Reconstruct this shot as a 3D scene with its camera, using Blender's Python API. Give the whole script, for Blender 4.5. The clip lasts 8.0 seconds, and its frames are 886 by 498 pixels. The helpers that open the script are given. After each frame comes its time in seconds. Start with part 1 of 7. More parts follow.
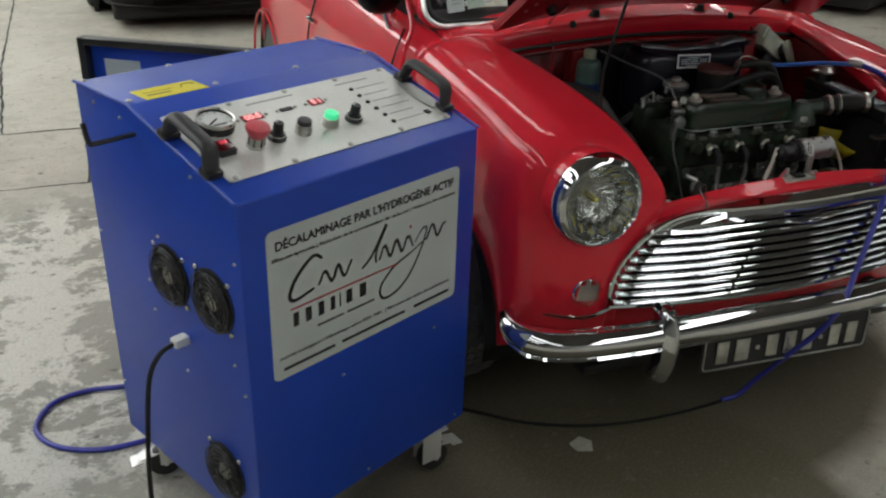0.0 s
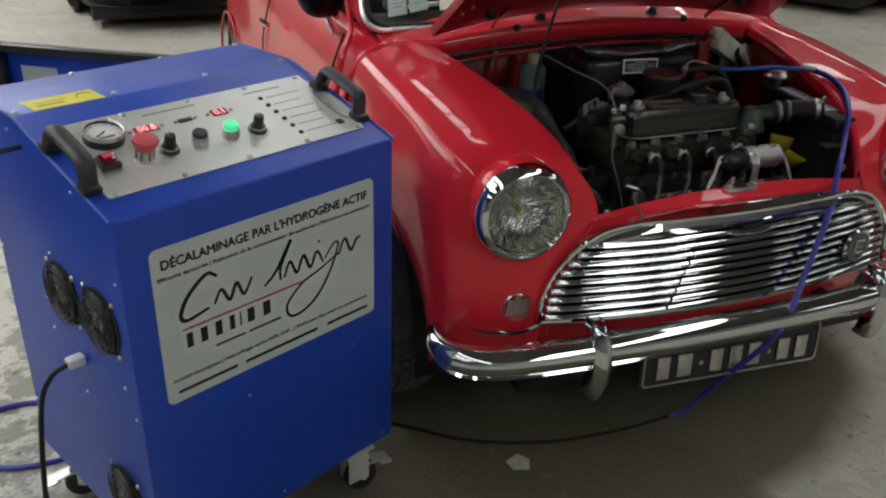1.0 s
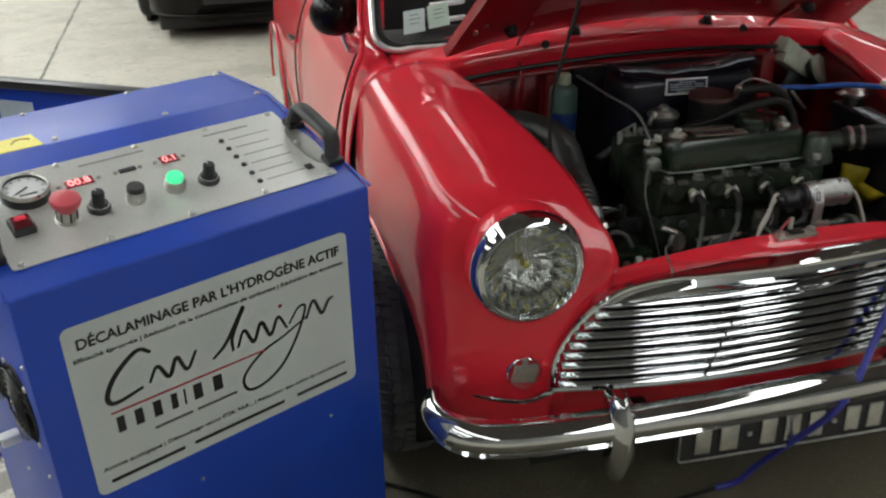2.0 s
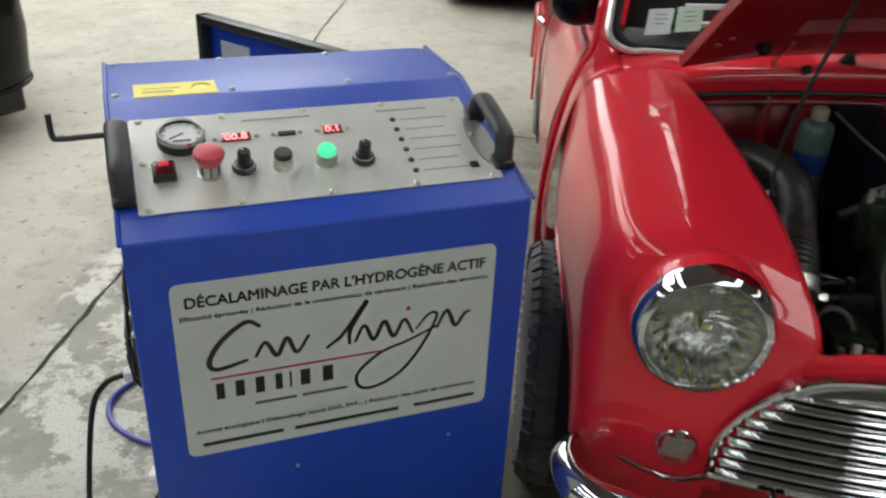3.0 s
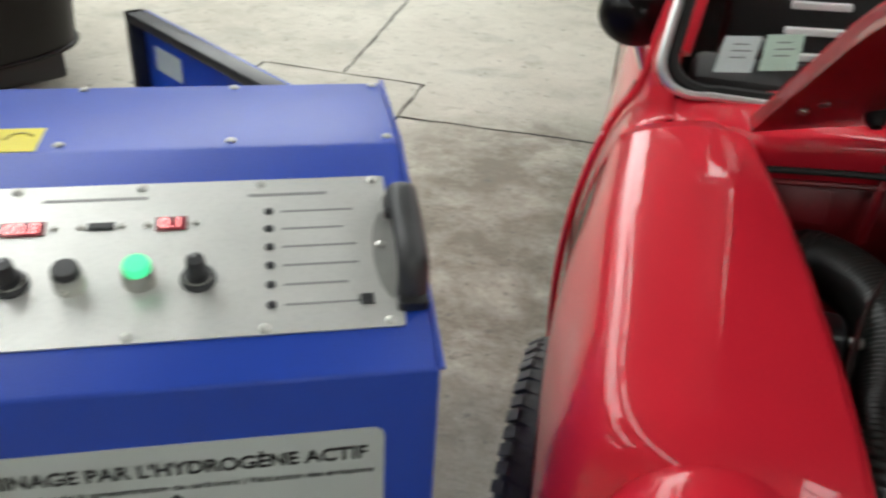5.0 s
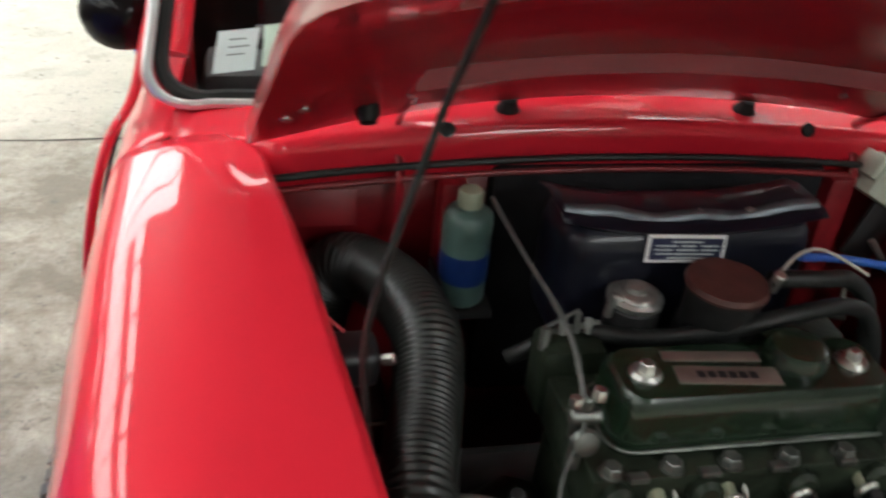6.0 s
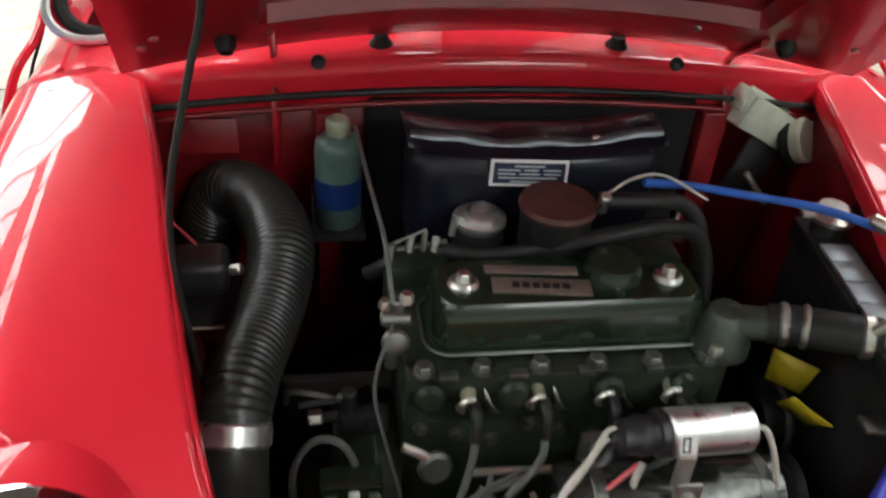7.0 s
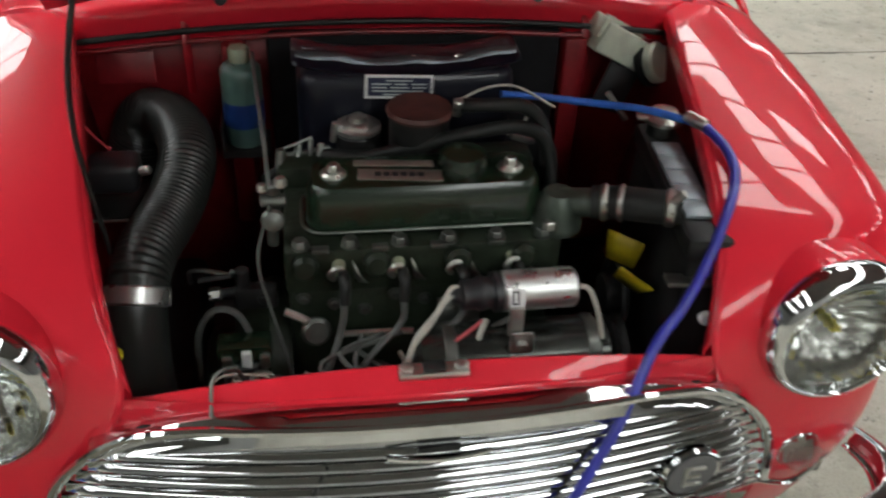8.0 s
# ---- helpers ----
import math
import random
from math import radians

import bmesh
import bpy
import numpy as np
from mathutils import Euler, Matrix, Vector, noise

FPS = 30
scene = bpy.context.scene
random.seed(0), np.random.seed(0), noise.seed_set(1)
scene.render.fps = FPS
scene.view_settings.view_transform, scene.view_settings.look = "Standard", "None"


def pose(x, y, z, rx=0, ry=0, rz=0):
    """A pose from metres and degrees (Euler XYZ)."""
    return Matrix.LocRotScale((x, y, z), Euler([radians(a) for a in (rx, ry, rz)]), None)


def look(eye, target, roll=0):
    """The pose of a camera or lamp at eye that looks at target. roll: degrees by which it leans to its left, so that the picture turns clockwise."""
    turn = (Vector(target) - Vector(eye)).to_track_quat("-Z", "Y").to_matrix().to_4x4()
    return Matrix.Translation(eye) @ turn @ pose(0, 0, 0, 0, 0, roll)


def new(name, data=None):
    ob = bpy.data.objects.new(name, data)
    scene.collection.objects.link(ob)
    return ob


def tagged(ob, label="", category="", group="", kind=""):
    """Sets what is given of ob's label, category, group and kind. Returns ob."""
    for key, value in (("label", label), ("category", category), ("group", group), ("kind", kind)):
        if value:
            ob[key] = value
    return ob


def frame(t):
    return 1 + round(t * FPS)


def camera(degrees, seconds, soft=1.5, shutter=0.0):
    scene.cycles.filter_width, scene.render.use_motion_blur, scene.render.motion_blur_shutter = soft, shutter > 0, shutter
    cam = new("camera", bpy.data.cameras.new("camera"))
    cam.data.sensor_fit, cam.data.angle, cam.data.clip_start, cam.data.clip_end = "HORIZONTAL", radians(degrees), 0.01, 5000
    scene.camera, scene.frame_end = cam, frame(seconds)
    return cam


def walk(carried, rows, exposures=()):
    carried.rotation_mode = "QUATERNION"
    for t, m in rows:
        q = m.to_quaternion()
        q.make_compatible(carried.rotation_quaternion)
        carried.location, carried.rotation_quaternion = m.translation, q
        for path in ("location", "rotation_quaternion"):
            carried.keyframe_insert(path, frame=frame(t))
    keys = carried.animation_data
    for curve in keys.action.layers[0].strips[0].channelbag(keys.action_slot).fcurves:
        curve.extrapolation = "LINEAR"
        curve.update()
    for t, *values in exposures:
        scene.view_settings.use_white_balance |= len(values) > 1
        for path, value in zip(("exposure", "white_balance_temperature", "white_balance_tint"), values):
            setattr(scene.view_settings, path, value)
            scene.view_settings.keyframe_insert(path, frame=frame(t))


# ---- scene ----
cam = camera(54.6, 8.0, soft=2.2, shutter=0.4)
PATH = [
    (0, (-1.438, -1.339, 1.328), (-0.752, 0.313, 0.434), 2.1),
    (0.5, (-1.348, -1.345, 1.337), (-0.663, 0.304, 0.434), 2.3),
    (1, (-1.252, -1.336, 1.333), (-0.581, 0.32, 0.435), 1.9),
    (1.2, (-1.227, -1.303, 1.349), (-0.578, 0.351, 0.431), 2.0),
    (2.3, (-0.903, -1.132, 1.333), (-0.609, 0.624, 0.423), -1.3),
    (2.5, (-0.86, -1.116, 1.334), (-0.713, 0.653, 0.414), -0.7),
    (3, (-0.831, -1.016, 1.311), (-0.948, 0.74, 0.359), 2.8),
    (3.5, (-0.85, -0.833, 1.294), (-1.058, 0.896, 0.31), 4.9),
    (4, (-0.813, -0.684, 1.298), (-1.301, 0.955, 0.261), 2.2),
    (4.2, (-0.781, -0.632, 1.302), (-1.345, 0.981, 0.264), 1.7),
    (5.3, (-0.607, -0.441, 1.297), (-0.756, 1.256, 0.25), 5.3),
    (5.5, (-0.577, -0.393, 1.295), (-0.515, 1.316, 0.257), 6.7),
    (6, (-0.482, -0.314, 1.305), (-0.086, 1.335, 0.245), 5.7),
    (6.5, (-0.336, -0.344, 1.314), (0.065, 1.266, 0.197), 3.6),
    (7, (-0.262, -0.443, 1.323), (0.025, 1.174, 0.181), 4.3),
    (7.5, (-0.231, -0.578, 1.33), (0.034, 1.02, 0.157), 3.7),
    (7.8, (-0.191, -0.636, 1.329), (0.115, 0.955, 0.157), 4.3),
    (8, (-0.131, -0.687, 1.332), (0.164, 0.914, 0.17), 3.0),
]
walk(cam, [(t, look(eye, target, roll)) for t, eye, target, roll in PATH], [(0.0, -0.86), (1.2, -0.78), (2.3, -0.46), (3.5, -0.45), (4.2, -0.42), (5.5, -0.15), (6.1, 0.38), (7.3, 0.46), (8.0, -0.02)])

# ---- world and lamps ----
world = bpy.data.worlds.new("night")
scene.world = world
world.use_nodes = True
world.node_tree.nodes["Background"].inputs[0].default_value = (0.55, 0.6, 0.7, 1)
world.node_tree.nodes["Background"].inputs[1].default_value = 0.02

CEILING = 4.0
PANEL_GLOW = 7.9
# rows of light panels: x, first y, last y, spacing, half width
ROWS = [(-2.75, -8.48, 4.5, 0.68, 0.16), (-2.75, 5.1, 12.2, 0.68, 0.55), (-4.6, -4.36, -0.2, 0.68, 0.30), (-4.3, 0.4, 12.2, 0.68, 0.95), (2.25, -8.48, 12.2, 0.68, 0.28), (1.45, -8.4, -3.5, 0.68, 0.42), (0.25, 1.92, 8.1, 0.68, 0.13), (1.15, 1.24, 1.92, 0.68, 0.30), (-0.5, 10.2, 12.3, 0.68), (-7.6, -6.0, 12.0, 1.5), (7.4, -6.0, 12.0, 1.5)]
CROSS = [(3.55, 3.28)]


# ---- materials ----
def material(name, colour, rough=0.5, metal=0.0, coat=0.0, vary=0.0, scale=8.0, fine=0.0, fine_scale=300.0, bump=0.0,
             bump_scale=60.0, dark=None, rough_vary=0.0, coat_rough=0.05, sheen=0.0):
    """Principled surface with variation at two scales (large blotches, fine grain) and a little relief."""
    mat = bpy.data.materials.new(name)
    mat.use_nodes = True
    tree = mat.node_tree
    b = tree.nodes["Principled BSDF"]
    b.inputs["Roughness"].default_value = rough
    b.inputs["Metallic"].default_value = metal
    b.inputs["Coat Weight"].default_value = coat
    b.inputs["Coat Roughness"].default_value = coat_rough
    b.inputs["Base Color"].default_value = (*colour, 1)
    co = tree.nodes.new("ShaderNodeTexCoord").outputs["Object"]

    def noise_at(s, detail=5.0, distort=0.0):
        n = tree.nodes.new("ShaderNodeTexNoise")
        n.inputs["Scale"].default_value, n.inputs["Detail"].default_value, n.inputs["Distortion"].default_value = s, detail, distort
        tree.links.new(co, n.inputs["Vector"])
        return n.outputs["Fac"]

    def mix(fac, a, c):
        m = tree.nodes.new("ShaderNodeMix")
        m.data_type = "RGBA"
        tree.links.new(fac, m.inputs["Factor"])
        for sock, v in ((m.inputs["A"], a), (m.inputs["B"], c)):
            if isinstance(v, tuple):
                sock.default_value = (*v, 1)
            else:
                tree.links.new(v, sock)
        return m.outputs["Result"]

    def ramp(fac, lo, hi, to=(0.0, 1.0)):
        r = tree.nodes.new("ShaderNodeMapRange")
        r.inputs["From Min"].default_value, r.inputs["From Max"].default_value = lo, hi
        r.inputs["To Min"].default_value, r.inputs["To Max"].default_value = to
        tree.links.new(fac, r.inputs["Value"])
        return r.outputs["Result"]

    if vary or fine:
        low = dark or tuple(c * (1 - vary) for c in colour)
        out = mix(ramp(noise_at(scale), 0.35, 0.65), low, colour) if vary else colour
        if fine:
            out = mix(ramp(noise_at(fine_scale, 2), 0.45, 0.75, (0.0, fine)), out, tuple(c * 0.35 for c in colour))
        tree.links.new(out, b.inputs["Base Color"])
    if rough_vary:
        tree.links.new(ramp(noise_at(scale * 1.7), 0.3, 0.7, (max(rough - rough_vary, 0.02), rough + rough_vary)), b.inputs["Roughness"])
    if bump:
        n = tree.nodes.new("ShaderNodeBump")
        n.inputs["Strength"].default_value, n.inputs["Distance"].default_value = bump, 0.002
        tree.links.new(noise_at(bump_scale, 3), n.inputs["Height"])
        tree.links.new(n.outputs["Normal"], b.inputs["Normal"])
    return mat


def glowing(name, colour, strength):
    mat = material(name, colour, 0.4)
    b = mat.node_tree.nodes["Principled BSDF"]
    b.inputs["Emission Color"].default_value, b.inputs["Emission Strength"].default_value = (*colour, 1), strength
    return mat


def glass(name, colour=(1, 1, 1), rough=0.0, ior=1.45, bump=0.0, bump_scale=60):
    mat = material(name, colour, rough, bump=bump, bump_scale=bump_scale)
    b = mat.node_tree.nodes["Principled BSDF"]
    b.inputs["Transmission Weight"].default_value, b.inputs["IOR"].default_value = 1.0, ior
    return mat


RED = material("red_car_paint", (0.76, 0.023, 0.043), 0.34, coat=0.8, vary=0.10, scale=3, coat_rough=0.03, bump=0.03, bump_scale=18)
RED.node_tree.nodes["Principled BSDF"].inputs["Specular IOR Level"].default_value = 0.10
# body red darkened to paint in the bay's shade, with some grime grain
BAYSHADERED = material("shaded_red_inner_paint", (0.27, 0.010, 0.016), 0.42, vary=0.5, scale=9, fine=0.3, fine_scale=90)
# body red deepened to carry the shade under the open bonnet
BONNETSHADERED = material("bonnet_shade_red_paint", (0.31, 0.010, 0.018), 0.34, coat=0.6, vary=0.25, scale=6, fine=0.15, fine_scale=90, coat_rough=0.05)
CHROME = material("chrome", (0.71, 0.72, 0.73), 0.045, 1.0, vary=0.08, scale=20, rough_vary=0.025)
BLUE = material("blue_powder_coat", (0.002, 0.054, 0.46), 0.45, coat=0.30, vary=0.12, scale=5, bump=0.25, bump_scale=420, coat_rough=0.34)
STEEL = material("brushed_steel", (0.74, 0.74, 0.70), 0.36, 0.45, vary=0.07, scale=14, rough_vary=0.04, fine=0.12, fine_scale=220)
PALESTEEL = material("pale_blue_steel", (0.15, 0.17, 0.185), 0.40, 0.8, vary=0.3, scale=40)
DULLSTEEL = material("dull_grey_steel", (0.42, 0.42, 0.39), 0.45, 0.8, vary=0.15, scale=20)
BRIGHT = material("bright_zinc", (0.60, 0.60, 0.55), 0.36, 1.0, vary=0.2, scale=40, rough_vary=0.1)
ALLOY = material("dull_cast_alloy", (0.22, 0.23, 0.21), 0.42, 0.9, vary=0.45, scale=30, bump=0.3, bump_scale=200)
PALEZINC = material("pale_zinc", (0.68, 0.74, 0.60), 0.4, 0.1, vary=0.2, scale=30)
BLACK = material("black_rubber", (0.018, 0.019, 0.018), 0.42, vary=0.35, scale=25, bump=0.2, bump_scale=150)
PLASTIC = material("black_plastic", (0.02, 0.02, 0.022), 0.38, vary=0.25, scale=30, bump=0.08, bump_scale=300)
GREYPLASTIC = material("dark_grey_plastic", (0.045, 0.045, 0.046), 0.45, vary=0.2, scale=30, bump=0.1, bump_scale=400)
TYRE = material("tyre_rubber", (0.15, 0.148, 0.14), 0.68, vary=0.4, scale=18, fine=0.3, bump=0.4, bump_scale=120)
CARTYRE = material("black_tyre_rubber", (0.03, 0.03, 0.03), 0.7, vary=0.4, scale=18, bump=0.3, bump_scale=120)
BAYBLACK = material("black_bay_metal", (0.022, 0.022, 0.022), 0.5, vary=0.5, scale=16, bump=0.3, bump_scale=60)
PAD = material("black_felt_pad", (0.016, 0.016, 0.018), 0.9, vary=0.4, scale=20, bump=0.5, bump_scale=180)
AIRBOX = material("navy_black_enamel", (0.008, 0.009, 0.017), 0.42, coat=0.3, vary=0.25, scale=12)
GREEN = material("dark_green_engine_enamel", (0.012, 0.026, 0.013), 0.26, coat=0.35, vary=0.35, scale=14, fine=0.3, fine_scale=160, bump=0.2, bump_scale=70)
GREENDIRTY = material("oily_dark_green_iron", (0.026, 0.036, 0.023), 0.38, vary=0.6, scale=20, fine=0.45, fine_scale=130, bump=0.6, bump_scale=90)
WHITE = material("white_enamel", (0.78, 0.79, 0.78), 0.4, vary=0.06, scale=9)
PAPER = material("white_paper", (0.50, 0.56, 0.55), 0.8, vary=0.08, scale=30)
GREENPAPER = material("pale_green_paper", (0.42, 0.54, 0.45), 0.8, vary=0.08, scale=30)
STICKER = material("grey_white_vinyl", (0.56, 0.60, 0.58), 0.42, vary=0.07, scale=7)
NAVYINK = material("navy_ink", (0.012, 0.016, 0.055), 0.4, vary=0.3, scale=60)
INK = material("black_ink", (0.012, 0.012, 0.014), 0.5)
GREYINK = material("grey_ink", (0.12, 0.12, 0.12), 0.5)
REDINK = material("red_ink", (0.42, 0.03, 0.05), 0.5)
YELLOW = material("yellow_vinyl", (0.80, 0.68, 0.02), 0.45, vary=0.08, scale=20)
YELLOWINK = material("ochre_ink", (0.36, 0.28, 0.02), 0.5)
REDPLASTIC = material("red_plastic", (0.64, 0.09, 0.11), 0.4, vary=0.15, scale=30)
TURQ = material("turquoise_fluid_bottle", (0.085, 0.150, 0.130), 0.35, coat=0.2, vary=0.3, scale=20)
BLUELABEL = material("blue_label", (0.008, 0.028, 0.13), 0.35, vary=0.2, scale=30)
IVORY = material("ivory_plastic", (0.27, 0.29, 0.20), 0.45, vary=0.1, scale=30)
HOSEBLUE = material("blue_rubber_hose", (0.035, 0.04, 0.36), 0.4, coat=0.3, vary=0.2, scale=30)
HOSELIGHT = material("bright_blue_line", (0.03, 0.14, 0.55), 0.4, coat=0.2, vary=0.15, scale=30)
WIREWHITE = material("white_wire", (0.55, 0.53, 0.46), 0.5, vary=0.2, scale=60)
WIREGREY = material("dark_grey_lead", (0.10, 0.105, 0.098), 0.5, vary=0.3, scale=40)
RUST = material("brown_cap", (0.10, 0.035, 0.028), 0.5, vary=0.4, scale=30, bump=0.2)
BRONZE = material("bronze_badge", (0.30, 0.24, 0.21), 0.4, 0.6, vary=0.2, scale=40)
DARKCAR = material("black_car_paint", (0.005, 0.003, 0.003), 0.5, coat=0.35, vary=0.2, scale=2, coat_rough=0.03)
DARKCAR.node_tree.nodes["Principled BSDF"].inputs["Specular IOR Level"].default_value = 0.08
SILVERWHEEL = material("silver_wheel", (0.6, 0.6, 0.6), 0.28, 0.9, vary=0.15, scale=12)
INTERIOR = material("dark_interior_vinyl", (0.03, 0.028, 0.028), 0.6, vary=0.3, scale=10, bump=0.2)
LENS = glass("fluted_lens_glass", (0.97, 0.97, 0.95), 0.02, 1.45)
ALUTRIM = material("polished_alloy_trim", (0.82, 0.82, 0.80), 0.28, 0.75, vary=0.1, scale=30)
CLEAR = glass("window_glass", (0.93, 0.97, 0.95), 0.0, 1.15)
FROST = glass("frosted_lamp_lens", (0.85, 0.82, 0.78), 0.25, 1.3, bump=0.4, bump_scale=200)
REFLECTOR = material("lamp_reflector", (0.60, 0.61, 0.58), 0.14, 1.0, vary=0.15, scale=40)
GREYREFLECTOR = material("dull_grey_reflector", (0.62, 0.60, 0.56), 0.45, 0.4, vary=0.2, scale=60)
BULB = material("yellow_bulb_glass", (0.50, 0.42, 0.07), 0.25, coat=0.6)
LEDRED = glowing("red_digits", (1.0, 0.30, 0.30), 2.6)
LEDWINDOW = material("red_display_window", (0.30, 0.05, 0.06), 0.25, coat=0.5)
GREENLIGHT = glowing("green_lamp", (0.06, 0.72, 0.30), 1.3)
REDLIGHT = glowing("red_rocker_lamp", (0.65, 0.03, 0.06), 0.6)
ROCKERRED = material("dark_red_rocker", (0.10, 0.006, 0.010), 0.2, coat=0.6)
PANELLIGHT = glowing("lit_diffuser", (0.95, 0.99, 0.98), PANEL_GLOW)
WALLMAT = material("grey_sheet_wall", (0.30, 0.30, 0.29), 0.6, vary=0.25, scale=1.2, bump=0.1)
# for the unseen south wall: paler than the rest to throw light back
BOUNCEWALL = material("pale_bounce_wall", (0.42, 0.42, 0.40), 0.6, vary=0.12, scale=1.2, bump=0.1)
CEILMAT = material("grey_ceiling", (0.16, 0.16, 0.155), 0.8, vary=0.2, scale=1.0)


def concrete():
    """Worn power-floated concrete: pale laitance, grey wear, stains, shade painted in by the car's nose, pitting."""
    mat = bpy.data.materials.new("worn_concrete")
    mat.use_nodes = True
    tree = mat.node_tree
    b = tree.nodes["Principled BSDF"]
    co = tree.nodes.new("ShaderNodeTexCoord").outputs["Object"]

    def field(scale, detail, lo, hi, distort=0.0, rough=0.62):
        n = tree.nodes.new("ShaderNodeTexNoise")
        n.inputs["Scale"].default_value, n.inputs["Detail"].default_value, n.inputs["Distortion"].default_value = scale, detail, distort
        n.inputs["Roughness"].default_value = rough
        tree.links.new(co, n.inputs["Vector"])
        r = tree.nodes.new("ShaderNodeMapRange")
        r.inputs["From Min"].default_value, r.inputs["From Max"].default_value = lo, hi
        tree.links.new(n.outputs["Fac"], r.inputs["Value"])
        return r.outputs["Result"]

    def blend(fac, a, c, kind="MIX"):
        m = tree.nodes.new("ShaderNodeMix")
        m.data_type, m.blend_type = "RGBA", kind
        if isinstance(fac, float):
            m.inputs["Factor"].default_value = fac
        else:
            tree.links.new(fac, m.inputs["Factor"])
        for sock, v in ((m.inputs["A"], a), (m.inputs["B"], c)):
            if isinstance(v, tuple):
                sock.default_value = (*v, 1)
            else:
                tree.links.new(v, sock)
        return m.outputs["Result"]

    def floor_patch(x, y, rx, ry, wander, soft=1.05):
        """Mask of an uneven patch round a spot of the floor."""
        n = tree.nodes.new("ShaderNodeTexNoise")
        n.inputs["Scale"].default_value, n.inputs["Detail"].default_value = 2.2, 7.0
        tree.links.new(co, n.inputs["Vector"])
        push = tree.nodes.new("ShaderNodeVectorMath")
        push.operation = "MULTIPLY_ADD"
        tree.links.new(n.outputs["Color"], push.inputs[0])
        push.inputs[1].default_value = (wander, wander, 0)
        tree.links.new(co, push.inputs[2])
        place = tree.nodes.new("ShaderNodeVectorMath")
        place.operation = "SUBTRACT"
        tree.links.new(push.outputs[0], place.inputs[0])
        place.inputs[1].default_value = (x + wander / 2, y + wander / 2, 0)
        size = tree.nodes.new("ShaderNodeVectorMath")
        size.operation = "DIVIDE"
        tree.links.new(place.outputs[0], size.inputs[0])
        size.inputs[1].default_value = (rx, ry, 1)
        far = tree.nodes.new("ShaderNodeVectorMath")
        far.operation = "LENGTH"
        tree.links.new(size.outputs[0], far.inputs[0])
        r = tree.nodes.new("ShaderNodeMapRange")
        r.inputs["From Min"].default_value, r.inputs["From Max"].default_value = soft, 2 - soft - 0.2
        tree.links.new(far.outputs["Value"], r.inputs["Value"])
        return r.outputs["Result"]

    def part_of(fac, k):
        m = tree.nodes.new("ShaderNodeMath")
        m.operation = "MULTIPLY"
        tree.links.new(fac, m.inputs[0])
        m.inputs[1].default_value = k
        return m.outputs[0]

    base = blend(field(0.9, 8, 0.40, 0.60, 0.3), (0.40, 0.372, 0.302), (0.50, 0.470, 0.392))
    base = blend(part_of(field(5.5, 13, 0.48, 0.60, 0.4, 0.72), 0.4), base, (0.56, 0.53, 0.455))
    base = blend(part_of(field(2.1, 9, 0.55, 0.62, 0.3), 0.35), base, (0.27, 0.26, 0.22))
    worn = tree.nodes.new("ShaderNodeMath")
    worn.operation = "MULTIPLY"
    tree.links.new(field(4.0, 14, 0.36, 0.56, 0.2, 0.76), worn.inputs[0])
    tree.links.new(floor_patch(-0.98, 1.60, 0.60, 1.10, 0.4), worn.inputs[1])
    base = blend(part_of(floor_patch(-0.98, 1.60, 0.60, 1.10, 0.35, 0.9), 0.45), base, (0.27, 0.235, 0.175))
    base = blend(part_of(worn.outputs[0], 0.85), base, (0.15, 0.125, 0.085))
    crumbs = tree.nodes.new("ShaderNodeMath")
    crumbs.operation = "MULTIPLY"
    tree.links.new(field(34, 8, 0.56, 0.64, 0.0, 0.75), crumbs.inputs[0])
    tree.links.new(floor_patch(-0.98, 1.55, 0.6, 1.0, 0.7, 1.15), crumbs.inputs[1])
    base = blend(part_of(crumbs.outputs[0], 0.7), base, (0.11, 0.10, 0.08))
    base = blend(part_of(field(9, 13, 0.54, 0.64, 0.4, 0.72), 0.38), base, (0.21, 0.185, 0.14))
    # olive staining together with the car nose's shade, painted into the floor colour
    for dark_spot in ((-0.1, 0.35, 0.82, 0.66), (-0.58, -0.25, 0.66, 0.55)):
        base = blend(part_of(floor_patch(*dark_spot, 0.22, 0.96), 0.93), base, (0.095, 0.083, 0.045))
    base = blend(part_of(floor_patch(-1.15, 0.75, 0.45, 0.35, 0.5), 0.5), base, (0.2, 0.19, 0.16))
    flaked = tree.nodes.new("ShaderNodeMath")
    flaked.operation = "MULTIPLY"
    tree.links.new(field(5.0, 15, 0.47, 0.515, 0.2, 0.74), flaked.inputs[0])
    tree.links.new(floor_patch(-1.66, 1.05, 0.42, 1.0, 0.4), flaked.inputs[1])
    base = blend(part_of(floor_patch(-1.66, 1.05, 0.45, 1.1, 0.4), 0.7), base, (0.25, 0.245, 0.21))
    base = blend(part_of(flaked.outputs[0], 0.9), base, (0.66, 0.64, 0.57))
    base = blend(field(26, 6, 0.60, 0.70), base, (0.14, 0.13, 0.11))
    base = blend(part_of(field(150, 3, 0.50, 0.75), 0.6), base, (0.22, 0.21, 0.18))
    tree.links.new(base, b.inputs["Base Color"])
    b.inputs["Roughness"].default_value = 0.62
    bump = tree.nodes.new("ShaderNodeBump")
    bump.inputs["Strength"].default_value, bump.inputs["Distance"].default_value = 0.5, 0.004
    tree.links.new(field(38, 8, 0.3, 0.7), bump.inputs["Height"])
    tree.links.new(bump.outputs["Normal"], b.inputs["Normal"])
    return mat


for dull in (AIRBOX, BLACK, GREENDIRTY, PAD, BAYBLACK):
    dull.node_tree.nodes["Principled BSDF"].inputs["Specular IOR Level"].default_value = 0.25
CONCRETE = concrete()
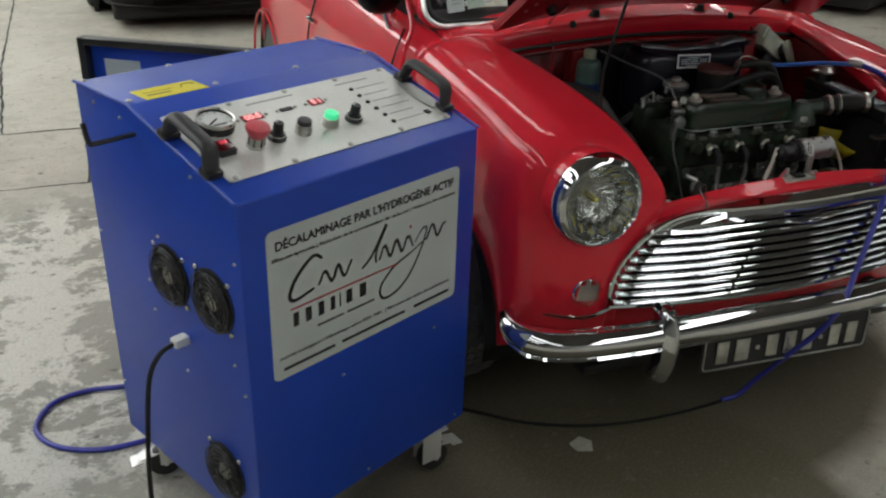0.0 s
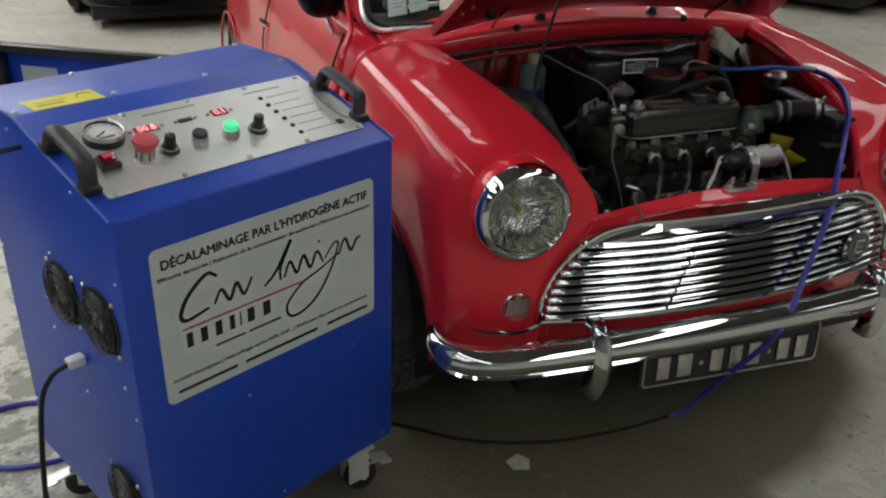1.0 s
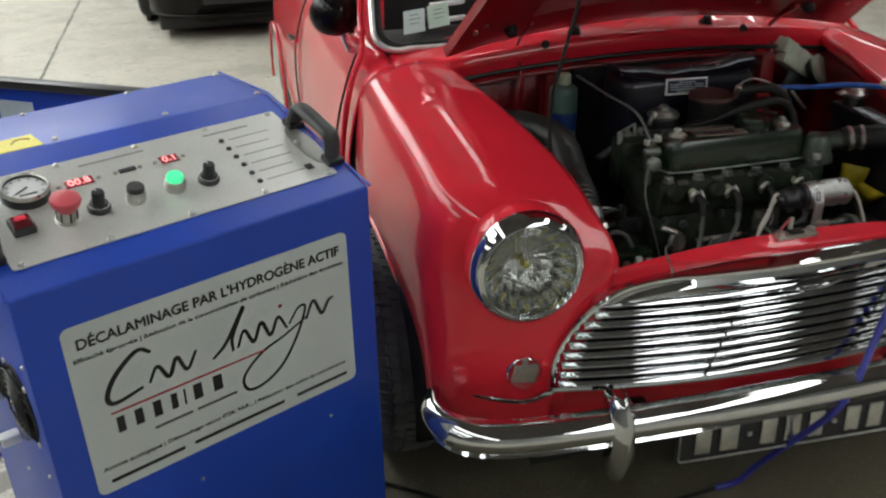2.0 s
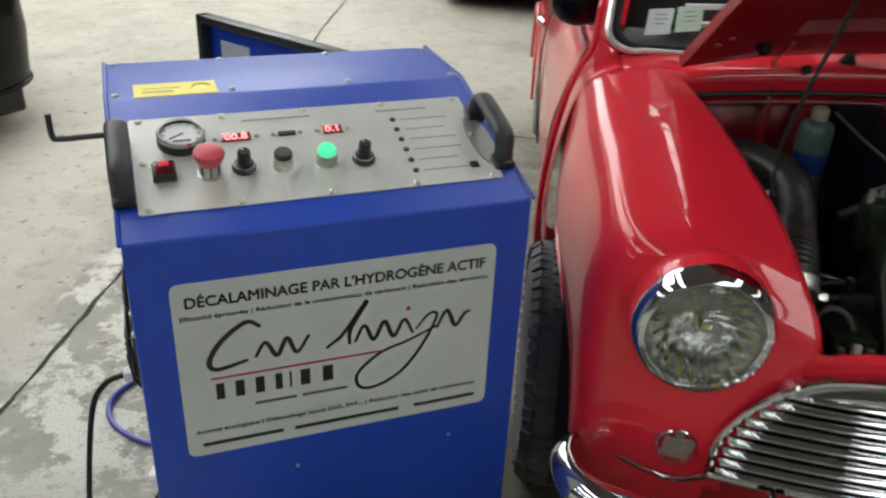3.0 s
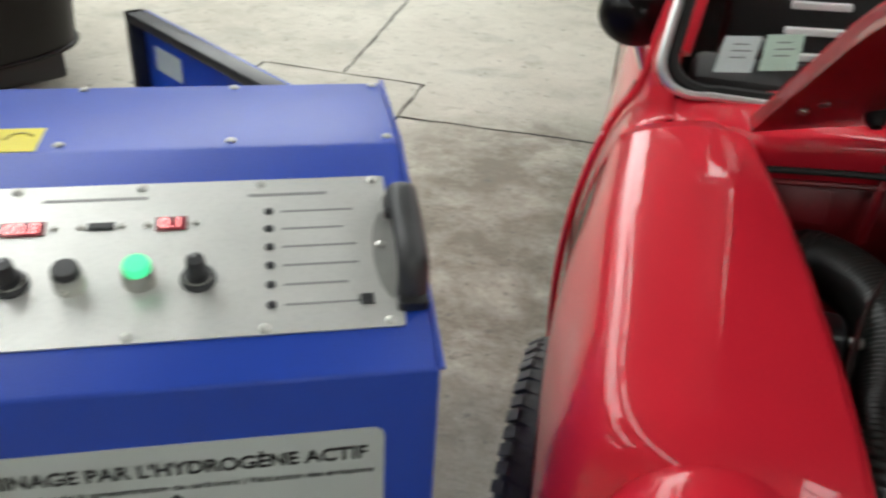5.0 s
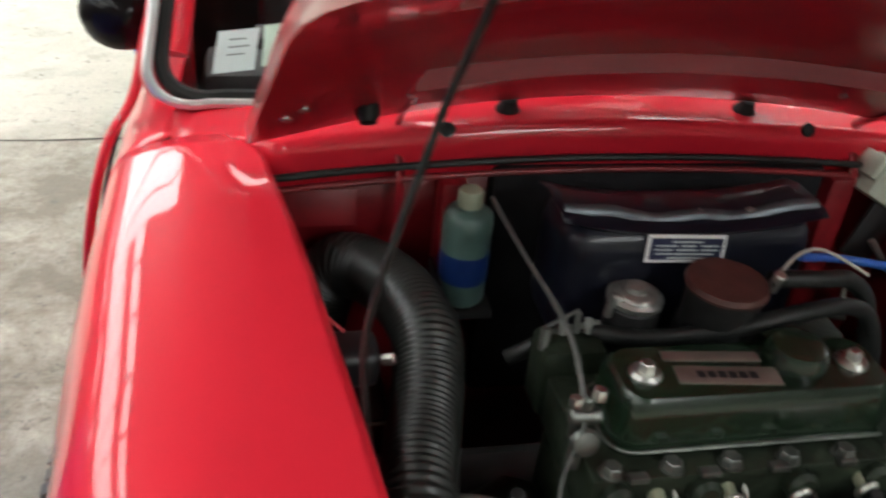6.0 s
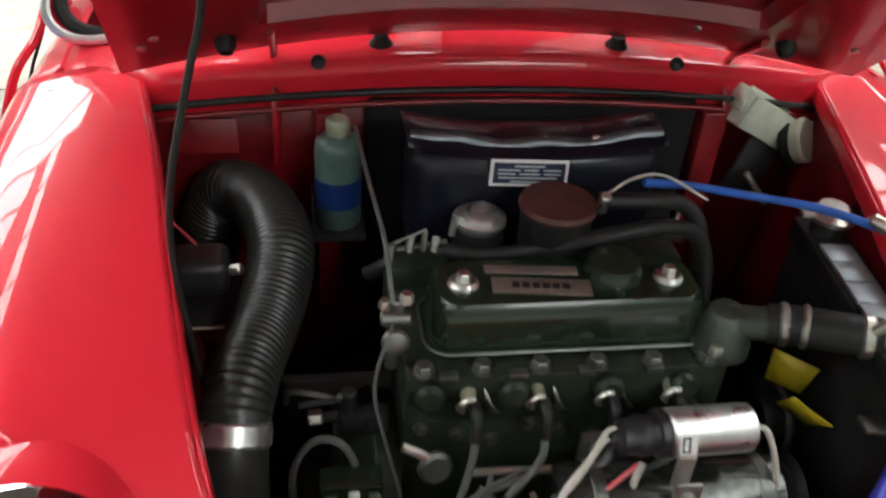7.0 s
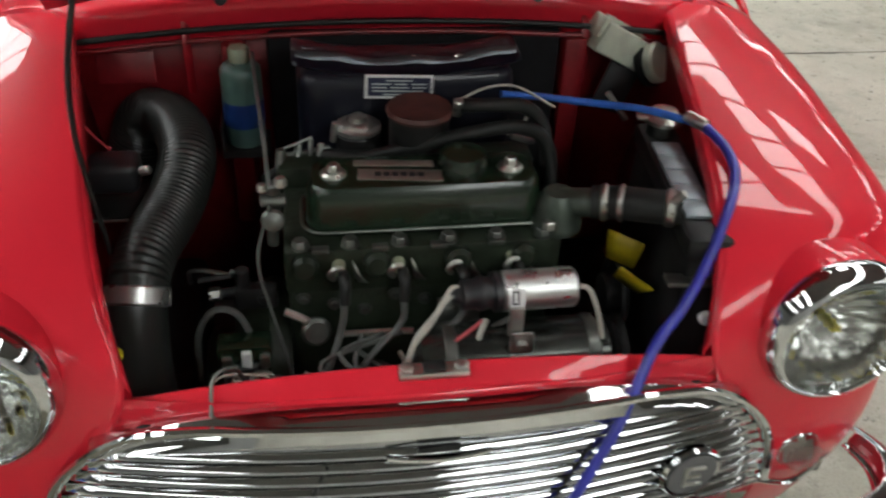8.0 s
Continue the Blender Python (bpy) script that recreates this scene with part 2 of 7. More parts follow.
JOINT = material("dirt_filled_joint", (0.045, 0.04, 0.033), 0.9, vary=0.4, scale=30)


# ---- mesh helpers ----
def thing(name, label, category, base=(0, 0, 0), turn=0.0, group="", kind=""):
    ob = new(name)
    ob.empty_display_size = 0.05
    ob.matrix_basis = pose(*base, 0, 0, turn)
    return tagged(ob, label, category, group, kind)


def root_of(ob):
    return root_of(ob.parent) if ob.parent else ob


def finish(name, bm, mat, smooth=True, angle=40):
    bmesh.ops.recalc_face_normals(bm, faces=bm.faces)
    if smooth:
        for f in bm.faces:
            f.smooth = True
        limit = radians(angle)
        for e in bm.edges:
            if len(e.link_faces) == 2 and e.calc_face_angle(0) > limit:
                e.smooth = False
    me = bpy.data.meshes.new(name)
    bm.to_mesh(me)
    bm.free()
    me.materials.append(mat)
    return me


def part(name, bm, mat, parent, label="", smooth=True, local=False, thick=0.0, angle=40):
    """Links a bmesh as one mesh under a thing or a part. Shapes are given in the world, or (local) in the thing's own axes."""
    if not local:
        bm.transform(root_of(parent).matrix_basis.inverted())
    ob = new(name, finish(name, bm, mat, smooth, angle))
    ob.parent = parent
    if thick:
        mod = ob.modifiers.new("thickness", "SOLIDIFY")
        mod.thickness, mod.offset = thick, -1.0
    return tagged(ob, label)


def single(name, bm, mat, label, category, base=(0, 0, 0), group="", kind="", smooth=True, thick=0.0):
    """A top-level thing that is one mesh."""
    bm.transform(Matrix.Translation(base).inverted())
    ob = new(name, finish(name, bm, mat, smooth))
    ob.location = base
    if thick:
        mod = ob.modifiers.new("thickness", "SOLIDIFY")
        mod.thickness, mod.offset = thick, 0.0
    return tagged(ob, label, category, group, kind)


def join(*bms):
    out = bms[0]
    for other in bms[1:]:
        me = bpy.data.meshes.new("tmp")
        other.to_mesh(me)
        other.free()
        out.from_mesh(me)
        bpy.data.meshes.remove(me)
    return out


def moved(bm, m):
    bm.transform(m)
    return bm


def box(x0, x1, y0, y1, z0, z1, bevel=0.0, segs=2):
    bm = bmesh.new()
    bmesh.ops.create_cube(bm, size=1)
    bm.transform(Matrix.Translation(((x0 + x1) / 2, (y0 + y1) / 2, (z0 + z1) / 2)) @ Matrix.Diagonal((x1 - x0, y1 - y0, z1 - z0, 1)))
    if bevel:
        bmesh.ops.bevel(bm, geom=list(bm.edges), offset=bevel, segments=segs, affect="EDGES", profile=0.5)
    return bm


def aim(axis):
    return Vector(axis).to_track_quat("Z", "Y").to_matrix().to_4x4()


def lathe(profile, at, axis=(0, 0, 1), seg=24):
    """Rows of (radius, height) turned about an axis; radius 0 closes the end."""
    bm, rings = bmesh.new(), []
    for r, h in profile:
        if r <= 1e-6:
            rings.append([bm.verts.new((0, 0, h))])
        else:
            rings.append([bm.verts.new((r * math.cos(2 * math.pi * k / seg), r * math.sin(2 * math.pi * k / seg), h)) for k in range(seg)])
    for a, b in zip(rings, rings[1:]):
        for k in range(seg):
            j = (k + 1) % seg
            if len(a) > 1 and len(b) > 1:
                bm.faces.new((a[k], a[j], b[j], b[k]))
            elif len(a) > 1:
                bm.faces.new((a[k], a[j], b[0]))
            elif len(b) > 1:
                bm.faces.new((a[0], b[j], b[k]))
    bm.transform(Matrix.Translation(at) @ aim(axis))
    return bm


def rod(a, b, r, seg=16, bevel=0.0):
    """A round bar with slightly rounded ends."""
    a, b = Vector(a), Vector(b)
    n, c = (b - a).length, bevel or min(r * 0.25, 0.003)
    return lathe([(0, 0), (r - c, 0), (r, c), (r, n - c), (r - c, n), (0, n)], a, b - a, seg)


def spline(points, steps=8, closed=False):
    """Catmull-Rom through the points."""
    p = np.array(points, float)
    n = len(p)
    out = []
    for i in range(n if closed else n - 1):
        if closed:
            p0, p1, p2, p3 = p[(i - 1) % n], p[i], p[(i + 1) % n], p[(i + 2) % n]
        else:
            p0, p1, p2, p3 = p[max(i - 1, 0)], p[i], p[i + 1], p[min(i + 2, n - 1)]
            if i == 0:
                p0 = 2 * p1 - p2
            if i == n - 2:
                p3 = 2 * p2 - p1
        for k in range(steps):
            t = k / steps
            out.append(0.5 * (2 * p1 + (p2 - p0) * t + (2 * p0 - 5 * p1 + 4 * p2 - p3) * t**2 + (3 * p1 - p0 - 3 * p2 + p3) * t**3))
    if not closed:
        out.append(p[-1])
    return np.array(out)


def tube(points, r, seg=10, steps=8, closed=False, profile=None, smooth=True, flat=(1.0, 1.0), up=None):
    """A tube along a curve; profile(k, n) scales the radius along it; flat squeezes its section."""
    c = spline(points, steps, closed) if smooth else np.array(points, float)
    n = len(c)
    tang = [Vector(c[(i + 1) % n] - c[i - 1]) if closed else Vector(c[min(i + 1, n - 1)] - c[max(i - 1, 0)]) for i in range(n)]
    side = tang[0].orthogonal() if up is None else Vector(up)
    bm, rings = bmesh.new(), []
    for i in range(n):
        t = tang[i].normalized()
        if up is not None:
            side = Vector(up)
        side = (side - t * side.dot(t)).normalized()
        other = t.cross(side)
        s = r * (profile(i, n) if profile else 1.0)
        rings.append([bm.verts.new(Vector(c[i]) + s * (flat[0] * math.cos(2 * math.pi * k / seg) * side + flat[1] * math.sin(2 * math.pi * k / seg) * other)) for k in range(seg)])
    for i in range(n if closed else n - 1):
        a, b = rings[i], rings[(i + 1) % n]
        for k in range(seg):
            bm.faces.new((a[k], a[(k + 1) % seg], b[(k + 1) % seg], b[k]))
    if not closed:
        bm.faces.new(rings[0])
        bm.faces.new(rings[-1][::-1])
    return bm


def sheet(points, closed_u=False):
    """A skin over a grid of points (rows of points)."""
    p = np.array(points, float)
    bm = bmesh.new()
    v = [[bm.verts.new(q) for q in row] for row in p]
    rows, cols = len(v), len(v[0])
    for i in range(rows if closed_u else rows - 1):
        for j in range(cols - 1):
            a, b = v[i], v[(i + 1) % rows]
            bm.faces.new((a[j], a[j + 1], b[j + 1], b[j]))
    return bm


def smooth_skin(rows, su=6, sv=6):
    """A skin that glides through a coarse grid of control points."""
    fine = np.array([spline(r, sv) for r in np.array(rows, float)])
    return sheet(np.stack([spline(fine[:, j], su) for j in range(fine.shape[1])], 1))


def outline_plate(points, depth, axis="y"):
    """A flat plate from a closed outline of (a, b) pairs, standing across the axis, with thickness."""
    bm = bmesh.new()
    put = {"y": lambda a, b: (a, 0, b), "z": lambda a, b: (a, b, 0), "x": lambda a, b: (0, a, b)}[axis]
    f = bm.faces.new([bm.verts.new(put(a, b)) for a, b in points])
    g = bmesh.ops.extrude_face_region(bm, geom=[f])
    move = {"y": (0, depth, 0), "z": (0, 0, depth), "x": (depth, 0, 0)}[axis]
    bmesh.ops.translate(bm, vec=move, verts=[e for e in g["geom"] if isinstance(e, bmesh.types.BMVert)])
    return bm


def rounded(w, h, r, n=5, cx=0.0, cy=0.0):
    """Outline of a rounded rectangle."""
    out = []
    for k, (sx, sy) in enumerate(((1, 1), (-1, 1), (-1, -1), (1, -1))):
        for i in range(n + 1):
            a = math.pi / 2 * (k + i / n)
            out.append((cx + sx * (w / 2 - r) + r * math.cos(a), cy + sy * (h / 2 - r) + r * math.sin(a)))
    return out


def lettering(text, size, align="LEFT", depth=0.0006, bold=0.0):
    """Built-in font as a mesh in the x-z plane, facing -y."""
    cu = bpy.data.curves.new("text", "FONT")
    cu.body, cu.size, cu.align_x, cu.extrude, cu.offset = text, size, align, depth, 0.0
    ob = new("text", cu)
    me = bpy.data.meshes.new_from_object(ob.evaluated_get(bpy.context.evaluated_depsgraph_get()))
    bm = bmesh.new()
    bm.from_mesh(me)
    bpy.data.objects.remove(ob)
    bpy.data.curves.remove(cu)
    bpy.data.meshes.remove(me)
    bm.transform(Matrix.Rotation(radians(90), 4, "X"))
    if bold:
        # heavier strokes: the outline laid down again a hair to each side
        base = bm.copy()
        for k, (dx, dz) in enumerate(((-1, 0), (1, 0), (0, -1), (0, 1))):
            again = base.copy()
            again.transform(Matrix.Translation((dx * bold, -0.00006 * (k + 1), dz * bold)))
            me = bpy.data.meshes.new("tmp")
            again.to_mesh(me)
            again.free()
            bm.from_mesh(me)
            bpy.data.meshes.remove(me)
        base.free()
    return bm


def text_width(bm):
    xs = [v.co.x for v in bm.verts]
    return (max(xs) - min(xs)) if xs else 0.0


def stroke(points, width, lift=0.0008, steps=10, taper=True):
    """A pen stroke in the x-z plane facing -y, swelling and thinning like a brush."""
    c = spline([(a, 0, b) for a, b in points], steps)
    n = len(c)
    bm, pair = bmesh.new(), []
    for i in range(n):
        d = c[min(i + 1, n - 1)] - c[max(i - 1, 0)]
        d = d / (np.linalg.norm(d) + 1e-9)
        side = np.array((-d[2], 0, d[0]))
        w = width * (0.35 + 0.65 * abs(math.sin(math.pi * (0.15 + 0.7 * i / (n - 1)))) if taper else 1.0) / 2
        pair.append((bm.verts.new(c[i] + side * w + (0, -lift, 0)), bm.verts.new(c[i] - side * w + (0, -lift, 0))))
    for a, b in zip(pair, pair[1:]):
        bm.faces.new((a[0], a[1], b[1], b[0]))
    return bm


# ---- the hall ----
def hall():
    bm = box(-12, 12, -9, 13, -0.2, 0)
    single("floor", bm, CONCRETE, "worn grey concrete garage floor with stains and painted shade", "floor", kind="structure", smooth=False)
    for name, b in (("wall_north", (-12.2, 12.2, 13, 13.2)), ("wall_south", (-12.2, 12.2, -9.2, -9)), ("wall_west", (-12.2, -12, -9, 13)), ("wall_east", (12, 12.2, -9, 13))):
        # the south wall stays out of view and serves as a reflector
        single(name, box(*b, 0, CEILING), BOUNCEWALL if name == "wall_south" else WALLMAT, "unseen garage wall, made pale to bounce light" if name == "wall_south" else "plain grey garage wall", "wall", kind="structure", smooth=False)
    single("ceiling", box(-12.2, 12.2, -9.2, 13.2, CEILING, CEILING + 0.2), CEILMAT, "grey garage ceiling", "ceiling", kind="structure", smooth=False)


def floor_joints():
    """Sawn joints and a repair patch: dark dirt-filled grooves with wandering edges."""
    lines = [((-1.94, -9), (-1.925, 0.5)), ((-1.925, 0.5), (-1.92, 2.09)), ((-1.885, 2.795), (-1.95, 4.0)), ((-1.95, 4.0), (-2.02, 12.9)), ((-1.535, 2.09), (-1.532, 2.785)),
             ((-2.24, 2.105), (-1.535, 2.09)), ((-2.25, 2.79), (-1.532, 2.785)), ((-2.24, 2.105), (-2.25, 2.79)), ((-1.53, 2.43), (-0.85, 2.455)), ((-0.85, 2.455), (1.84, 2.375)), ((1.84, 2.375), (11.9, 2.35))]
    rng = random.Random(4)
    for (xa, ya), (xb, yb) in lines:
        a, b = Vector((xa, ya, 0)), Vector((xb, yb, 0))
        n = max(4, int((b - a).length / 0.06))
        side = Vector((-(b - a).y, (b - a).x, 0)).normalized()
        bm, pair = bmesh.new(), []
        for i in range(n + 1):
            c = a.lerp(b, i / n) + side * rng.uniform(-0.004, 0.004)
            w = rng.uniform(0.003, 0.008)
            pair.append([bm.verts.new(c + side * w + Vector((0, 0, 0.0015))), bm.verts.new(c - side * w + Vector((0, 0, 0.0015)))])
        for p, q in zip(pair, pair[1:]):
            bm.faces.new((p[0], p[1], q[1], q[0]))
        single("floor_joint", bm, JOINT, "dark dirt-filled joint in the concrete floor", "floor joint", kind="structure", smooth=False)


def ceiling_light(x, y, half=0.6):
    ob = thing("ceiling_light", "flat white light panel on the ceiling, switched on", "ceiling light", (x, y, CEILING), group="ceiling lights")
    part("housing", box(-half - 0.02, half + 0.02, -0.32, 0.32, -0.05, -0.004, 0.006), WHITE, ob, local=True)
    part("diffuser", box(-half, half, -0.30, 0.30, -0.056, -0.0495), PANELLIGHT, ob, local=True, smooth=False)


hall()
floor_joints()
for rx, y0, y1, step, *half in ROWS:
    for ry in np.arange(y0, y1 + 0.01, step):
        ceiling_light(rx, float(ry), *half)
for rx, ry in CROSS:
    ceiling_light(rx, ry)


# ---- the red car: front at y = 0, nose towards -y ----
CAR = thing("car", "small red vintage saloon car with chrome trim, bonnet propped open", "car", (0, 1.5, 0))
WHEEL_Y, WHEEL_R, ARCH_R, REAR_Y = 0.485, 0.252, 0.30, 2.52
LAMP = (0.519, 0.633)  # headlamp centre: x, z


def crown(x):
    """Height of the scuttle across the car."""
    return 0.866 - 0.122 * x * x


def mirrored(rows, s):
    p = np.array(rows, float)
    p[..., 0] *= -s
    return p


def arch(angle):
    """A point of the front wheel arch's lip; 0 looks forward, 90 up."""
    a = radians(angle)
    return (-0.708 + (0.045 if angle < 90 else 0.03) * math.cos(a) ** 2, WHEEL_Y - ARCH_R * math.cos(a), 0.25 + ARCH_R * math.sin(a))


def front_wing(s):
    # rows from the scuttle seam forward over the headlamp and down to the bumper: inner edge, crest, shoulder, lip of the arch
    inner = [(-0.500, 0.71, 0.828), (-0.457, 0.52, 0.808), (-0.421, 0.33, 0.778), (-0.396, 0.20, 0.745), (-0.374, 0.11, 0.695), (-0.352, 0.050, 0.628), (-0.385, 0.04, 0.54), (-0.46, 0.035, 0.40), (-0.47, 0.04, 0.34), (-0.47, 0.055, 0.265)]
    crest = [(-0.60, 0.71, 0.822), (-0.588, 0.52, 0.808), (-0.574, 0.33, 0.786), (-0.562, 0.20, 0.763), (-0.548, 0.122, 0.738), (-0.53, 0.085, 0.66), (-0.54, 0.05, 0.53), (-0.55, 0.045, 0.42), (-0.56, 0.06, 0.34), (-0.56, 0.08, 0.265)]
    should = [(-0.688, 0.71, 0.735), (-0.692, 0.52, 0.715), (-0.686, 0.35, 0.69), (-0.684, 0.24, 0.668), (-0.680, 0.172, 0.632), (-0.676, 0.135, 0.57), (-0.672, 0.115, 0.495), (-0.666, 0.106, 0.415), (-0.652, 0.11, 0.34), (-0.635, 0.125, 0.265)]
    lips = [arch(a) for a in (138, 100, 72, 50, 36, 25, 15, 7, 2, -4)]
    rows = []
    for i, c, sh, e in zip(inner, crest, should, lips):
        i, c, sh, e = map(np.array, (i, c, sh, e))
        mid = 0.5 * (i + c) + np.array((0, -0.002, 0.005))
        arc = 0.5 * (c + sh) + 0.22 * np.linalg.norm(c - sh) * np.array((-0.6, -0.12, 0.75))
        side = 0.45 * sh + 0.55 * e + np.array((-0.014, 0, 0))
        turned = e + np.array((0.022, 0, 0.004))
        rows.append((i, mid, c, arc, sh, side, e, turned))
    skin = smooth_skin(mirrored(rows, s), 9, 9)
    # openings for the headlamp and the indicator
    gone = [v for v in skin.verts if v.co.y < 0.16 and (math.hypot(abs(v.co.x) - LAMP[0], v.co.z - LAMP[1]) < 0.087 or math.hypot(abs(v.co.x) - 0.523, v.co.z - 0.424) < 0.017)]
    bmesh.ops.delete(skin, geom=gone, context="VERTS")
    wing = part("front_wing", skin, RED, CAR, thick=0.0012, angle=60)
    # turned-down flange along the bonnet gutter
    gutter = []
    for i, c in zip(inner[:6], crest):
        i = np.array(i)
        gutter.append((i, i + (0.004, 0, -0.004), i + (0.006, 0.002, -0.013), i + (0.005, 0.003, -0.024), i + (-0.012, 0.004, -0.032), i + (-0.036, 0.004, -0.060)))
    part("gutter", smooth_skin(mirrored(gutter, s), 6, 3), RED, wing, thick=0.0012)
    lip = [(arch(a)[0] * s * -1 if s < 0 else arch(a)[0] * -s, arch(a)[1], arch(a)[2]) for a in range(4, 150, 8)]
    part("arch_lip", tube(lip, 0.006, 8, 2), RED, wing)
    return wing


def headlamp(s):
    x, z = s * LAMP[0], LAMP[1]
    ax, c = Vector((s * 0.03, -1, 0.05)).normalized(), Vector((x, 0.080, z))
    lamp = part("headlamp", lathe([(0.100, -0.06), (0.103, -0.03), (0.1045, -0.008), (0.104, 0.012), (0.100, 0.026), (0.095, 0.028)], c, ax, 40), RED, CAR, "round headlamp with chrome rim")
    part("rim", lathe([(0.102, 0.018), (0.1045, 0.026), (0.103, 0.034), (0.098, 0.045), (0.092, 0.052), (0.086, 0.054), (0.083, 0.05), (0.083, 0.04)], c, ax, 48), CHROME, lamp, "chrome rim")
    bowl = lathe([(0.084, 0.042), (0.081, 0.030), (0.076, 0.016), (0.068, 0.002), (0.057, -0.012), (0.044, -0.022), (0.030, -0.029), (0.014, -0.033), (0.0, -0.034)], (0, 0, 0), (0, 0, 1), 168)
    for v in bowl.verts:
        v.co.z += 0.0018 * math.cos(21 * math.atan2(v.co.y, v.co.x)) * min(1.0, v.co.xy.length / 0.05)
    part("reflector", moved(bowl, Matrix.Translation(c) @ aim(ax)), REFLECTOR, lamp)
    lens = lathe([(r, 0.066 - 0.020 * (r / 0.0845) ** 2) for r in np.linspace(0.0845, 0.001, 40)] + [(0, 0.066)], (0, 0, 0), (0, 0, 1), 200)
    for v in lens.verts:
        edge = min(1.0, (0.0845 - v.co.xy.length) / 0.006)
        v.co.z += edge * 0.00020 * math.cos(2 * math.pi * v.co.x / 0.0072)
    part("lens", moved(lens, Matrix.Translation(c) @ aim(ax)), LENS, lamp, "fluted glass lens")
    part("bulb", lathe([(0.0, 0.008), (0.004, 0.007), (0.006, 0.002), (0.006, -0.014), (0.005, -0.03)], c, ax, 16), BULB, lamp, "yellow bulb")


def indicator(s):
    c, ax = Vector((s * 0.523, 0.050, 0.424)), (s * 0.12, -1, 0)
    lamp = part("indicator", lathe([(0.034, -0.01), (0.034, 0.008), (0.031, 0.012), (0.029, 0.011)], c, ax, 28), CHROME, CAR, "round front indicator lamp")
    part("lens", lathe([(0.030, 0.010), (0.029, 0.016), (0.021, 0.023), (0.009, 0.026), (0, 0.0265)], c, ax, 28), FROST, lamp, "clear ribbed lens")
    part("reflector", lathe([(0.030, 0.008), (0.02, 0.002), (0, 0.0)], c, ax, 20), GREYREFLECTOR, lamp)
    for k in range(-4, 5):
        h = math.sqrt(0.027**2 - (k * 0.0058) ** 2)
        part("rib", tube([c + Vector((s * 0.12 * 0.025 + k * 0.0058, -0.0235 - 0.003 * (1 - (k / 5) ** 2), q * h)) for q in (-0.9, 0, 0.9)], 0.0014, 6, 3), FROST, lamp)


def grille_half(z):
    """Half width of the grille at a height: wide at the foot, drawn in at the top like a moustache."""
    return float(np.interp(z, [0.385, 0.45, 0.50, 0.55, 0.58, 0.60], [0.475, 0.468, 0.446, 0.402, 0.355, 0.30]))


def front_face(x, z):
    """How far forward the nose stands."""
    return -0.008 + 0.25 * x * x - 0.06 * (0.6 - z)


def nose():
    # red front panel behind the grille, from the valance up over the slam edge
    rows = []
    for z in (0.24, 0.30, 0.36, 0.42, 0.48, 0.54, 0.585, 0.612):
        k = 1.0 if z < 0.5 else 0.92 if z < 0.56 else 0.86
        rows.append([(x * k, front_face(x * k, z) + 0.022 + (0.03 if z < 0.32 else 0), z) for x in np.linspace(-0.47, 0.47, 15)])
    bow = lambda x: 0.630 - 0.25 * x * x  # noqa: E731
    rows.append([(x * 0.78, front_face(x * 0.78, 0.6) * 0.6 + 0.028, bow(x * 0.78) - 0.015) for x in np.linspace(-0.47, 0.47, 15)])
    rows.append([(x * 0.77, front_face(x * 0.77, 0.6) * 0.4 + 0.040, bow(x * 0.77) - 0.0045) for x in np.linspace(-0.47, 0.47, 15)])
    rows.append([(x * 0.76, front_face(x * 0.76, 0.6) * 0.3 + 0.054, bow(x * 0.76)) for x in np.linspace(-0.47, 0.47, 15)])
    rows.append([(x * 0.76, front_face(x * 0.76, 0.6) * 0.3 + 0.058, bow(x * 0.76) - 0.04) for x in np.linspace(-0.47, 0.47, 15)])
    panel = part("front_panel", smooth_skin(rows, 3, 3), RED, CAR, thick=0.0012)
    # cheek between grille and wing
    for s in (-1, 1):
        cheek = []
        for z in (0.34, 0.40, 0.46, 0.52, 0.57, 0.592, 0.608):
            xi = grille_half(min(z, 0.59)) - 0.03
            xo = 0.50 - 0.13 * max(0, (z - 0.46) / 0.18)
            cheek.append([(s * x, 0.018 * min(1, max(0, (z - 0.50) / 0.07)) + max(front_face(x, min(z, 0.6)) + 0.010, 0.03 + 0.1 * (x - 0.35)) + 0.12 * max(0, z - 0.60), z) for x in np.linspace(xi, max(xo, xi + 0.02), 5)])
        part("cheek_panel", smooth_skin(cheek, 4, 3), RED, CAR, thick=0.0012)
    # bonnet lock plate on the slam edge
    lock = part("bonnet_lock", box(-0.042, 0.042, 0.030, 0.052, 0.623, 0.633, 0.003), BRIGHT, CAR, "small grey bonnet lock plate")
    for x in (-0.033, 0.033):
        part("bolt", lathe([(0.009, 0), (0.009, 0.004), (0.006, 0.006), (0, 0.006)], (x, 0.040, 0.634), (0, 0, 1), 6), BRIGHT, lock)
    part("catch", box(-0.014, 0.014, 0.031, 0.049, 0.633, 0.638, 0.002), BAYBLACK, lock)


